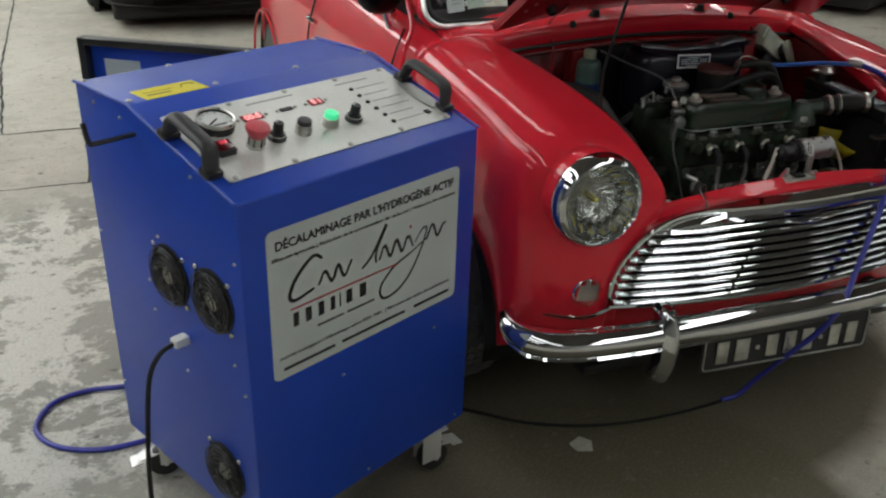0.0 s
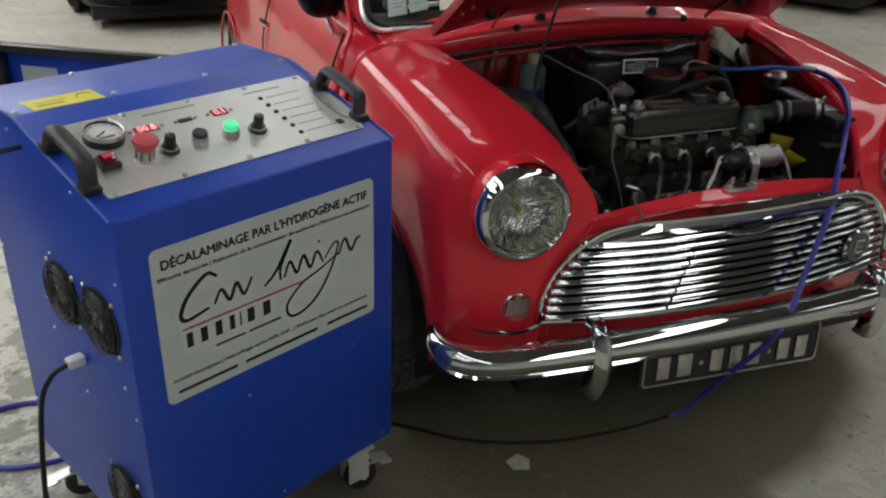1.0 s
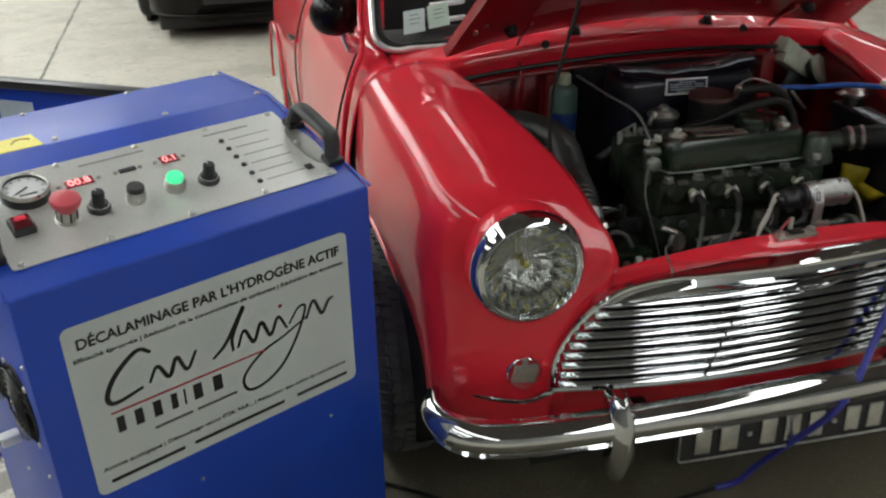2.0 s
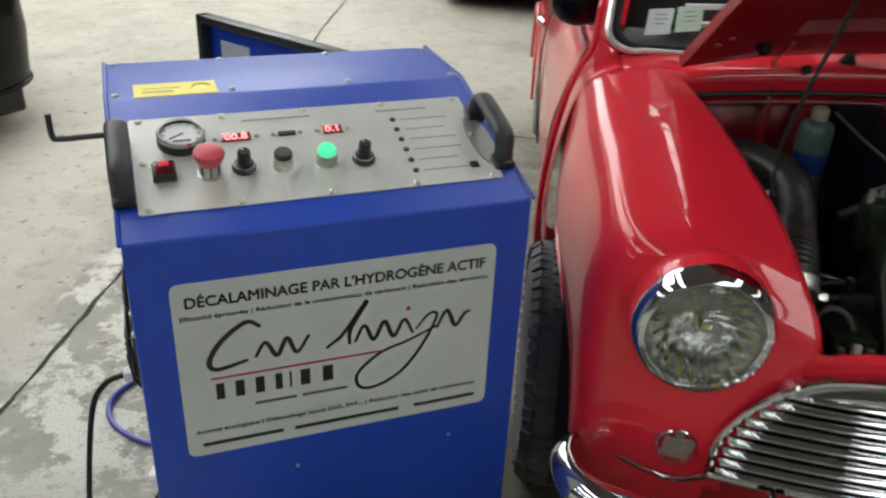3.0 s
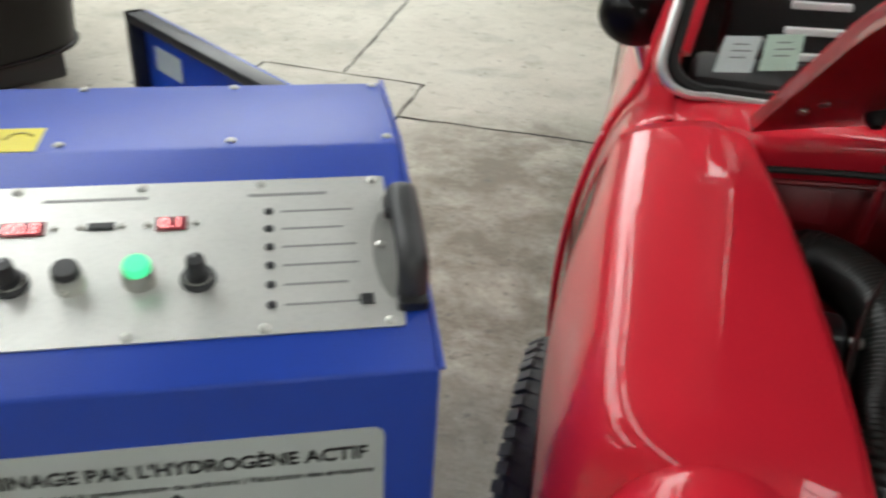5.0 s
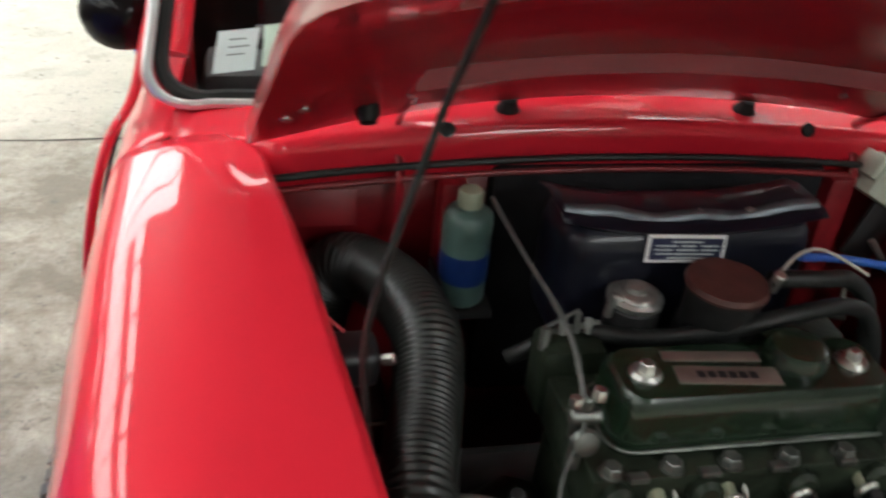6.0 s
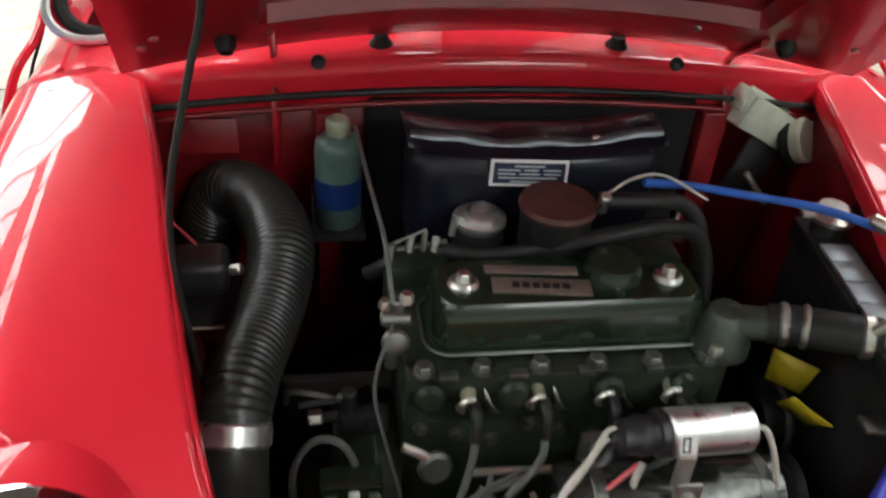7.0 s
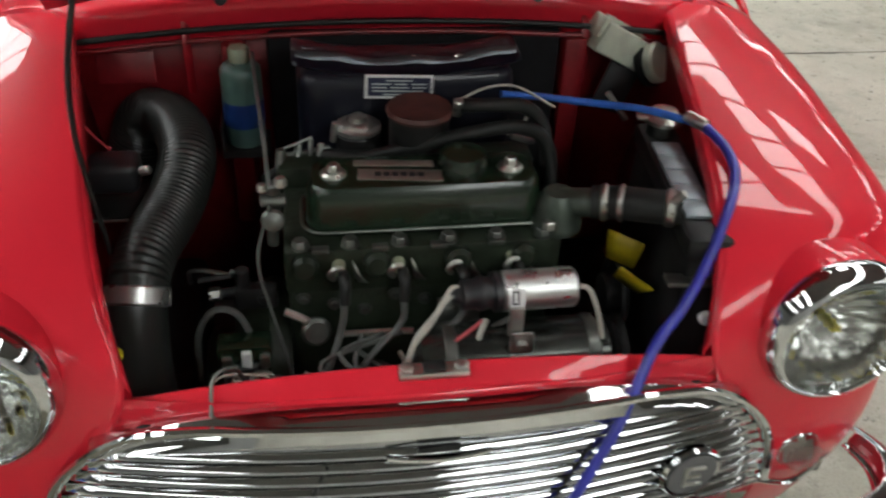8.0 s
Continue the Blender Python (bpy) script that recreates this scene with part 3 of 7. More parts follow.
def grille():
    zs = np.linspace(0.394, 0.556, 9)
    backing = []
    for z in np.linspace(0.385, 0.585, 9):
        w = grille_half(z) - 0.006
        backing.append([(x, front_face(x, z) + 0.012, z) for x in np.linspace(-w, w, 17)])
    g = part("grille", sheet(backing), BAYBLACK, CAR, "chrome moustache grille with wavy slats", thick=0.002)
    for z in zs:
        w = grille_half(z) - 0.012
        xs = np.linspace(-w, w, 25)
        prof = [(0.017, 0.0078), (0.007, 0.0076), (-0.003, 0.0056), (-0.0095, 0.0012), (-0.0115, -0.0032), (-0.0090, -0.0062), (-0.002, -0.0072)]
        part("slat", sheet([[(x, front_face(x, z) + dy, z + dz) for dy, dz in prof] for x in xs]), CHROME, g, thick=0.001)
    # vertical ties behind the slats
    for x in (-0.16, 0.16):
        part("tie_bar", tube([(x - 0.03 + 0.06 * k, front_face(x, z) - 0.009, z) for k, z in enumerate((0.395, 0.54))], 0.0025, 6, 4), BAYBLACK, g)
    # surround: thin at the foot and sides, a broad lip along the top
    side = [(s, z) for s, z in [(-1, z) for z in np.linspace(0.385, 0.585, 9)]]
    top = [(x, 0.598) for x in np.linspace(-0.27, 0.27, 11)]
    ring = [(-grille_half(z), front_face(grille_half(z), z) - 0.006, z) for _, z in side] + [(x, front_face(x, z) - 0.008, z) for x, z in top] + [(grille_half(z), front_face(grille_half(z), z) - 0.006, z) for _, z in side[::-1]]
    part("surround", tube(ring, 0.009, 8, 3, flat=(1.0, 0.7)), CHROME, g)
    part("foot_trim", tube([(x, front_face(x, 0.383) - 0.004, 0.383) for x in np.linspace(-0.475, 0.475, 13)], 0.006, 8, 3), CHROME, g)
    for s in (-1, 1):
        part("wing_trim", tube([(s * x, y, z) for x, y, z in ((0.468, 0.030, 0.380), (0.515, 0.030, 0.368), (0.556, 0.046, 0.364), (0.61, 0.080, 0.366), (0.655, 0.118, 0.370))], 0.0045, 8, 4), CHROME, g)
    rows = []
    for x in np.linspace(-0.40, 0.40, 33):
        t = abs(x) / 0.40
        zt = 0.610 - 0.052 * t**3.2
        h = 0.034 * (1 - t**3) + 0.008
        y = front_face(x, 0.59)
        rows.append([(x, y + 0.030, zt + 0.003), (x, y + 0.006, zt + 0.002), (x, y - 0.012, zt - 0.006), (x, y - 0.018, zt - h * 0.55), (x, y - 0.010, zt - h), (x, y + 0.004, zt - h - 0.001)])
    part("moustache", sheet(rows), CHROME, g, "broad chrome moustache lip", thick=0.001)
    m = Matrix.Translation((0.0, front_face(0, 0.56) - 0.015, 0.566)) @ Matrix.Rotation(radians(-18), 4, "X")
    part("release_slot", moved(outline_plate(rounded(0.052, 0.007, 0.003), 0.004), m), BAYBLACK, g, "dark release slot under the lip")
    part("release_lip", tube([(x, front_face(x, 0.55) - 0.017, 0.551 + 2.2 * x * x) for x in np.linspace(-0.062, 0.062, 7)], 0.0035, 8, 3), CHROME, g)
    # round badge
    c = Vector((0.336, front_face(0.336, 0.460) - 0.014, 0.460))
    ax = (0.14, -1, 0)
    badge = part("badge", lathe([(0.042, 0), (0.044, 0.006), (0.041, 0.011), (0.037, 0.010), (0.0, 0.011)], c, ax, 32), CHROME, CAR, "round chrome and black grille badge")
    part("badge_field", lathe([(0.036, 0.0112), (0.035, 0.0126), (0.0, 0.013)], c, ax, 32), GREYINK, badge)
    for dx, dz, w, h in ((-0.010, 0, 0.005, 0.034), (0.004, 0.015, 0.024, 0.005), (0.002, 0.0, 0.018, 0.005), (0.004, -0.015, 0.024, 0.005)):
        part("badge_bar", moved(box(-w / 2, w / 2, -0.0165, -0.012, -h / 2, h / 2, 0.001), Matrix.Translation(c + Vector((dx, 0.14 * dx, dz)))), BRIGHT, badge)


def bumper():
    path = [(-0.675, 0.120), (-0.692, 0.065), (-0.668, 0.0), (-0.595, -0.040), (-0.45, -0.060), (-0.22, -0.072), (0, -0.076), (0.22, -0.072), (0.45, -0.060), (0.595, -0.040), (0.668, 0.0), (0.692, 0.065), (0.675, 0.120)]
    line = spline([(x, y, 0.350) for x, y in path], 6)
    n = len(line)
    prof = [(0.018 - 0.042 * math.cos(radians(a)) ** 0.8 if abs(a) < 90 else 0.018, 0.040 * math.sin(radians(a))) for a in (100, 88, 75, 60, 45, 30, 15, 0, -15, -30, -48)] + [(-0.009, -0.034), (-0.013, -0.040), (-0.006, -0.047), (0.014, -0.044)]
    rows = []
    for i, c in enumerate(line):
        d = line[min(i + 1, n - 1)] - line[max(i - 1, 0)]
        out = np.array((-d[1], d[0], 0)) / np.linalg.norm(d)  # points inwards for a left-to-right run
        k = 0.65 + 0.35 * min(1, 6 * min(i, n - 1 - i) / n)
        rows.append([c + out * o * k + np.array((0, 0, 0.80 * h * k)) for o, h in prof])
    b = part("bumper", sheet(rows), CHROME, CAR, "curved chrome front bumper", thick=0.0015)
    for x in (-0.380, 0.380):
        st = []
        for t in np.linspace(0, 1, 11):
            z = 0.238 + 0.178 * t
            w = 0.0225 - 0.004 * (2 * t - 1) ** 4 - 0.012 * max(0, t - 0.9) * 10 * 0.6
            y = -0.072 - 0.030 * math.sin(math.pi * min(t * 1.02 + 0.05, 1)) ** 0.6
            st.append([(x - w, 0.0 + y + 0.045, z), (x - w, y + 0.014, z), (x - w * 0.55, y + 0.002, z), (x, y - 0.003, z), (x + w * 0.55, y + 0.002, z), (x + w, y + 0.014, z), (x + w, y + 0.045, z)])
        o = part("overrider", sheet(st), CHROME, b, "upright chrome overrider", thick=0.0015)
        o.name = "overrider"
    for x in (-0.30, 0.30):
        part("bumper_bracket", box(x - 0.02, x + 0.02, -0.055, 0.07, 0.295, 0.325, 0.003), BAYBLACK, b)


def number_plate():
    m = Matrix.Translation((0.035, -0.012, 0.222)) @ Matrix.Rotation(radians(3), 4, "Y") @ Matrix.Rotation(radians(-6), 4, "X")
    p = part("number_plate", moved(outline_plate(rounded(0.52, 0.11, 0.014), 0.0025), m), INK, CAR, "black number plate with silver edge and bars")
    edge = [(a, -0.002, b) for a, b in rounded(0.505, 0.097, 0.010, 4)]
    part("plate_edge", moved(tube(edge, 0.0022, 6, 1, closed=True, smooth=False), m), BRIGHT, p)
    x = -0.225
    for k, w in enumerate((0.046, 0.052, 0.022, 0.046, 0.046, 0.046, 0.022, 0.046, 0.046)):
        h = 0.010 if w < 0.03 else 0.056
        part("plate_bar", moved(box(x + 0.006, x + w - 0.006, -0.005, -0.001, -h / 2 - 0.006, h / 2 - 0.006, 0.001), m), BRIGHT, p)
        x += w + 0.0095
    part("plate_bracket", box(-0.10, 0.2, -0.008, 0.06, 0.27, 0.284, 0.002), BAYBLACK, p)


def screen_point(s, h):
    return np.array((s * (0.617 - 0.06 * h), 0.775 + 0.37 * h + 0.10 * (1 - s * s), 0.838 + 0.42 * h + 0.035 * (1 - s * s)))


def screen_outline(grow=0.0, n=10):
    """The windscreen's rounded outline."""
    w, t, r = 1.0 + grow, 1.0 + grow * 0.8, 0.22
    out = []
    for k, (sx, hy) in enumerate(((1, 1), (-1, 1), (-1, -1), (1, -1))):
        for i in range(n + 1):
            a = math.pi / 2 * (k + i / n)
            s = sx * (w - r * 0.62) + 0.62 * r * math.cos(a)
            h = 0.5 + hy * (t / 2 - r * 0.62) + 0.62 * r * math.sin(a)
            out.append((s, h))
    return out


def windscreen():
    pts = screen_outline()
    rings = []
    for f in (1.0, 0.66, 0.33, 0.02):
        rings.append([screen_point(s * f, 0.5 + (h - 0.5) * f) for s, h in pts])
    pane = part("windscreen", sheet(np.array(rings + []).transpose(1, 0, 2), closed_u=True), CLEAR, CAR, "curved windscreen with chrome trim and papers inside")
    pane.visible_shadow = False
    part("rubber_seal", tube([screen_point(s, h) + np.array((0, -0.006, 0)) for s, h in screen_outline(0.008)], 0.0105, 8, 1, closed=True, smooth=False), BLACK, pane, "black rubber seal")
    part("chrome_trim", tube([screen_point(s, h) + np.array((0, -0.016, 0.004)) for s, h in screen_outline(0.034)], 0.0068, 8, 1, closed=True, smooth=False), ALUTRIM, pane, "chrome trim strip")
    frame_rows = []
    for (a, b), (c, d) in zip(screen_outline(0.02), screen_outline(0.055)):
        p, q = screen_point(a, b), screen_point(c, d)
        q[1] += 0.012
        frame_rows.append((p, 0.5 * (p + q) + (0, -0.008, 0.004), q))
    part("screen_frame", sheet(frame_rows, closed_u=True), RED, pane, thick=0.002)
    # papers behind the glass
    for s, mat, tilt in ((-0.850, PAPER, 4), (-0.745, GREENPAPER, 1)):
        o = screen_point(s, 0.095) + np.array((0, 0.012, 0))
        r = screen_point(s + 0.05, 0.155) - screen_point(s - 0.05, 0.155)
        u = screen_point(s, 0.25) - screen_point(s, 0.06)
        r, u = r / np.linalg.norm(r), u / np.linalg.norm(u)
        m = Matrix(((r[0], 0, u[0], o[0]), (r[1], 1, u[1], o[1]), (r[2], 0, u[2], o[2]), (0, 0, 0, 1))) @ Matrix.Rotation(radians(tilt), 4, "Y")
        paper = part("windscreen_paper", moved(box(-0.029, 0.029, 0, 0.001, -0.030, 0.030), m), mat, pane, "small pale paper permit behind the glass")
        for k in range(3):
            part("print_line", moved(box(-0.012, 0.012 + 0.006 * (k % 2), -0.0008, -0.0002, 0.016 - 0.011 * k, 0.018 - 0.011 * k), m), GREYINK, paper)
    # wiper arms
    for x in (-0.168, 0.176):
        z = crown(x) + 0.004
        w = part("wiper", lathe([(0.017, 0), (0.017, 0.012), (0.012, 0.02), (0.009, 0.03), (0, 0.032)], (x, 0.711, z - 0.012), (0, -0.35, 1), 16), BAYBLACK, CAR, "chrome windscreen wiper on a black spindle")
        part("arm", tube([(x, 0.704, z + 0.016), (x + 0.03, 0.712, z + 0.020), (x + 0.08, 0.728, z + 0.023), (x + 0.17, 0.80, z + 0.032), (x + 0.26, 0.90, z + 0.065)], 0.0055, 8, 5, flat=(1.0, 0.6)), CHROME, w)
        part("blade", tube([(x + 0.08, 0.86, z + 0.045), (x + 0.22, 0.905, z + 0.065), (x + 0.38, 0.90, z + 0.055)], 0.005, 6, 4), BLACK, w)


def scuttle():
    rows = []
    xs = np.linspace(-0.60, 0.60, 21)
    back = lambda x: 0.775 + 0.10 * (1 - (x / 0.617) ** 2) - 0.004  # noqa: E731
    for y, dz in ((0.676, -0.075), (0.668, -0.045), (0.664, -0.02), (0.669, -0.006), (0.68, 0.0), (0.73, 0.004)):
        rows.append([(x, y + (0.042 if abs(x) > 0.515 else 0) * max(0, 1 - (y - 0.66) / 0.07), crown(x) + dz) for x in xs])
    for f in (0.4, 0.75, 1.0):
        rows.append([(x, 0.73 + f * (back(x) - 0.73), crown(x) + 0.004 + 0.006 * f) for x in xs])
    sc = part("scuttle", smooth_skin(rows, 3, 2), RED, CAR, "red scuttle panel below the windscreen", thick=0.0012)
    part("seal_strip", tube([(x, 0.656, crown(x) - 0.046) for x in np.linspace(-0.50, 0.50, 13)], 0.0052, 8, 3), BLACK, sc, "black rubber bonnet seal")
    part("drip_rail", tube([(x, 0.655, crown(x) - 0.063) for x in np.linspace(-0.50, 0.50, 13)], 0.0045, 8, 3), BAYSHADERED, sc)
    for x in (-0.256, 0.256):
        part("rubber_plug", lathe([(0.010, 0), (0.010, 0.004), (0.006, 0.006), (0, 0.005)], (x, 0.668, crown(x) - 0.004), (0, -0.8, 0.6), 16), BLACK, sc)


def body_side(s):
    """Flank from the front wing's seam to the tail, with the rear wheel arch cut out of its foot."""
    def foot(y):
        z = 0.21
        for c in (WHEEL_Y, REAR_Y):
            d = abs(y - c)
            if d < ARCH_R:
                z = max(z, 0.25 + math.sqrt(ARCH_R**2 - d * d))
        return z

    def column(y):
        tail = max(0, (y - 2.5) / 0.55)
        k = 1 - 0.13 * tail**2
        zb = 0.825 - 0.03 * tail
        f = foot(y)
        return [(-0.600 * k, y, zb), (-0.655 * k, y, zb - 0.028), (-0.690 * k, y, zb - 0.09), (-0.716 * k, y, 0.62), (-0.722 * k, y, max(0.5, f + 0.02)), (-0.718 * k, y, max(0.36, f + 0.01)), (-0.70 * k, y, f)]

    ys = [0.712, 0.735, 0.77, 0.80, 0.9, 1.05, 1.3, 1.6, 1.9, 2.1, 2.19, 2.22, 2.24, 2.28, 2.34, 2.42, 2.52, 2.62, 2.70, 2.76, 2.80, 2.82, 2.86, 2.93, 3.0]
    side = part("body_side", sheet(mirrored([spline(column(y), 4) for y in ys], s)), RED, CAR, thick=0.0015, angle=60)
    lip = [(-s * -0.73 if s > 0 else -0.73, REAR_Y - ARCH_R * math.cos(radians(a)), 0.25 + ARCH_R * math.sin(radians(a))) for a in range(0, 181, 10)]
    part("arch_lip", tube(lip, 0.006, 8, 2), RED, side)
    # welded outer seam running down the door pillar
    seam = mirrored([(-0.612, 0.99, 1.0), (-0.640, 0.90, 0.90), (-0.655, 0.815, 0.835), (-0.690, 0.775, 0.78), (-0.722, 0.745, 0.66), (-0.736, 0.742, 0.52), (-0.732, 0.755, 0.36), (-0.715, 0.765, 0.22)], s)
    part("pillar_seam", tube(seam, 0.007, 8, 6), RED, side)
    gap = mirrored([(-0.661, 0.86, 0.822), (-0.695, 0.855, 0.74), (-0.7245, 0.85, 0.62), (-0.7265, 0.85, 0.45), (-0.714, 0.86, 0.27)], s)
    part("door_gap", tube(gap, 0.003, 6, 5), BAYBLACK, side)
    gap = mirrored([(-0.661, 1.72, 0.822), (-0.695, 1.72, 0.74), (-0.7245, 1.72, 0.62), (-0.7265, 1.715, 0.45), (-0.714, 1.70, 0.27)], s)
    part("door_gap", tube(gap, 0.003, 6, 5), BAYBLACK, side)
    hx = -s * -0.735 if s > 0 else -0.735
    part("door_handle", tube([(hx, 1.55, 0.70), (hx - 0.012 * (1 if hx > 0 else -1) * -1, 1.60, 0.705), (hx, 1.66, 0.70)], 0.008, 8, 4), CHROME, side, "chrome door handle")
    part("belt_trim", tube(mirrored([(-0.648, 0.98, 0.836), (-0.652, 1.6, 0.836), (-0.645, 2.3, 0.83)], s), 0.007, 8, 4), CHROME, side)


def cabin():
    """Roof, pillars, side windows and tail, closing the car behind the windscreen."""
    rows = []
    for y, z, w in ((1.15, 1.235, 0.53), (1.24, 1.285, 0.53), (1.45, 1.33, 0.54), (1.8, 1.345, 0.54), (2.2, 1.32, 0.53), (2.45, 1.27, 0.51), (2.55, 1.20, 0.50)):
        rows.append([(x * w, y - 0.0 * x, z - 0.05 * x**2 - 0.06 * x**6) for x in np.linspace(-1, 1, 13)])
    part("roof", smooth_skin(rows, 4, 2), RED, CAR, thick=0.003)
    for s in (-1, 1):
        for a, b in (((0.612, 0.90, 0.86), (0.545, 1.18, 1.22)), ((0.655, 1.74, 0.83), (0.545, 1.70, 1.24)), ((0.64, 2.62, 0.80), (0.52, 2.42, 1.2))):
            part("pillar", tube([(s * a[0], a[1], a[2]), (s * (a[0] + b[0]) / 2 + s * 0.004, (a[1] + b[1]) / 2 - 0.02, (a[2] + b[2]) / 2), (s * b[0], b[1], b[2])], 0.026, 10, 6), RED, CAR)
        for y0, y1 in ((0.98, 1.72), (1.76, 2.52)):
            g = part("side_window", sheet([[(s * 0.648, y0, 0.83), (s * 0.648, y1, 0.83)], [(s * 0.60, y0 + (0.12 if y0 < 1 else 0), 1.03), (s * 0.60, y1 - (0.06 if y0 > 1 else 0), 1.03)], [(s * 0.545, y0 + (0.24 if y0 < 1 else 0), 1.225), (s * 0.545, y1 - (0.10 if y0 > 1 else 0), 1.225)]]), CLEAR, CAR, thick=0.003)
            g.visible_shadow = False
    rear = [[(x * 0.60 * (1 - 0.1 * k), 2.98 + 0.05 * (1 - x * x) - 0.10 * k, 0.30 + 0.54 * k) for x in np.linspace(-1, 1, 9)] for k in (0, 0.35, 0.7, 1)]
    rear += [[(x * 0.5, 2.62 + 0.03 * (1 - x * x), 0.86) for x in np.linspace(-1, 1, 9)], [(x * 0.48, 2.52, 1.21) for x in np.linspace(-1, 1, 9)]]
    part("tail_panel", smooth_skin(rear, 3, 2), RED, CAR, thick=0.002)
    part("floor_pan", box(-0.62, 0.62, 0.70, 2.9, 0.17, 0.20, 0.01), BAYBLACK, CAR)
    part("dashboard", box(-0.58, 0.58, 0.97, 1.10, 0.62, 0.80, 0.02), INTERIOR, CAR, "dark dashboard")
    v = part("dash_vent", box(-0.50, -0.40, 1.03, 1.09, 0.815, 0.835, 0.004), INTERIOR, CAR, "vent with white ribs on the dashboard")
    for k in range(6):
        part("rib", moved(box(-0.05, 0.05, -0.006, 0.006, 0, 0.012, 0.002), Matrix.Translation((-0.40 + 0.006 * k, 1.0 + 0.035 * k, 0.835 + 0.034 * k)) @ Matrix.Rotation(radians(12), 4, "Z")), WHITE, v)
    for x in (-0.3, 0.3):
        part("car_seat", join(box(x - 0.22, x + 0.22, 1.35, 1.8, 0.25, 0.48, 0.05), box(x - 0.21, x + 0.21, 1.75, 1.87, 0.45, 0.95, 0.05)), INTERIOR, CAR)
    part("steering_wheel", moved(tube([(0.18 * math.cos(a), 0.18 * math.sin(a), 0) for a in np.linspace(0, 2 * math.pi, 25)[:-1]], 0.011, 8, 2, closed=True), Matrix.Translation((0.3, 1.22, 0.80)) @ Matrix.Rotation(radians(58), 4, "X")), PLASTIC, CAR)


def door_mirror():
    c = Vector((-0.686, 1.0, 0.886))
    m = part("door_mirror", moved(lathe([(0.0, -0.045), (0.028, -0.043), (0.050, -0.03), (0.062, -0.006), (0.064, 0.008), (0.060, 0.014), (0.0, 0.012)], (0, 0, 0), (0.15, 1, 0.1), 32), Matrix.Translation(c) @ Matrix.Diagonal((1.0, 1.0, 0.86, 1))), DARKCAR, CAR, "glossy black round door mirror")
    part("mirror_stem", tube([c + Vector((0.015, 0.0, -0.045)), c + Vector((0.03, 0.005, -0.085)), c + Vector((0.045, 0.01, -0.125))], 0.009, 10, 5), CHROME, m, "chrome stem")
    part("mirror_glass", lathe([(0.058, 0.0135), (0.0, 0.0145)], c, (0.15, 1, 0.1), 28), REFLECTOR, m)


def wheel(x, y, s):
    w = part("wheel", lathe([(0.128, -0.05), (0.13, -0.045), (0.115, -0.02), (0.09, 0.012), (0.05, 0.02), (0.0, 0.022)], (x, y, WHEEL_R), (s, 0, 0), 32), SILVERWHEEL, CAR, "small road wheel")
    prof = [(0.125, -0.06), (0.15, -0.072), (0.205, -0.076), (0.236, -0.068), (0.248, -0.052), (0.252, -0.03), (0.252, 0.03), (0.248, 0.052), (0.236, 0.068), (0.205, 0.076), (0.15, 0.072), (0.125, 0.06)]
    part("tyre", lathe(prof, (x, y, WHEEL_R), (s, 0, 0), 48), TYRE, w, "black tyre with blocky tread")
    blocks = bmesh.new()
    for k in range(60):
        a = 2 * math.pi * k / 60
        for side in (-1, 1):
            b = box(-0.011, 0.011, -0.0085, 0.0085, 0, 0.007 if k % 2 else 0.005)
            b.transform(Matrix.Translation((x, y, WHEEL_R)) @ Matrix.Rotation(a + 0.025, 4, "X") @ Matrix.Translation((side * 0.0655, 0, 0.2385)) @ Matrix.Rotation(radians(38 * side), 4, "Y"))
            me = bpy.data.meshes.new("tmp")
            b.to_mesh(me)
            b.free()
            blocks.from_mesh(me)
            bpy.data.meshes.remove(me)
        for j, off in enumerate((-0.048, -0.024, 0.0, 0.024, 0.048)):
            b = box(off - 0.0095, off + 0.0095, -0.0095, 0.0095, 0, 0.006)
            rr = 0.2505 - (0.006 if abs(off) > 0.04 else 0)
            b.transform(Matrix.Translation((x, y, WHEEL_R)) @ Matrix.Rotation(a + (0.05 if j % 2 else 0), 4, "X") @ Matrix.Translation((0, 0, rr)) @ Matrix.Rotation(radians(18 * (1 if off > 0 else -1)), 4, "Z"))
            me = bpy.data.meshes.new("tmp")
            b.to_mesh(me)
            b.free()
            blocks.from_mesh(me)
            bpy.data.meshes.remove(me)
    tagged(part("tread", blocks, TYRE, w, smooth=False), kind="stuff")
    part("hub_cap", lathe([(0.07, 0.018), (0.065, 0.03), (0.03, 0.04), (0, 0.042)], (x, y, WHEEL_R), (s, 0, 0), 24), CHROME, w)


HINGE, OPEN = (0.73, 0.858), 42.0


def lifted(x, y, z):
    """A point of the closed bonnet, swung open on goosenecks that carry it forward."""
    a = radians(OPEN)
    dy, dz = y - HINGE[0], z - HINGE[1]
    return (x, HINGE[0] - 0.055 + dy * math.cos(a) + dz * math.sin(a), HINGE[1] + 0.017 - dy * math.sin(a) + dz * math.cos(a))


def bonnet_point(s, r, drop=0.0):
    """The closed bonnet: s across (-1 to 1), r from its rear edge (0) to the nose (1)."""
    hw = 0.507 - 0.075 * r - 0.085 * max(0, r - 0.62) ** 1.5 * 2.4
    rear = 0.705 + 0.035 * (1 - s * s)
    front = 0.03 + 0.20 * (s * 0.35) ** 2
    y = rear + (front - rear) * r
    x = s * hw
    z = crown(x) - 0.004 - 0.05 * r - 0.13 * max(0, r - 0.45) ** 2 * 2.2 + 0.046 * (1 - s * s) - drop
    return lifted(x, y, z)


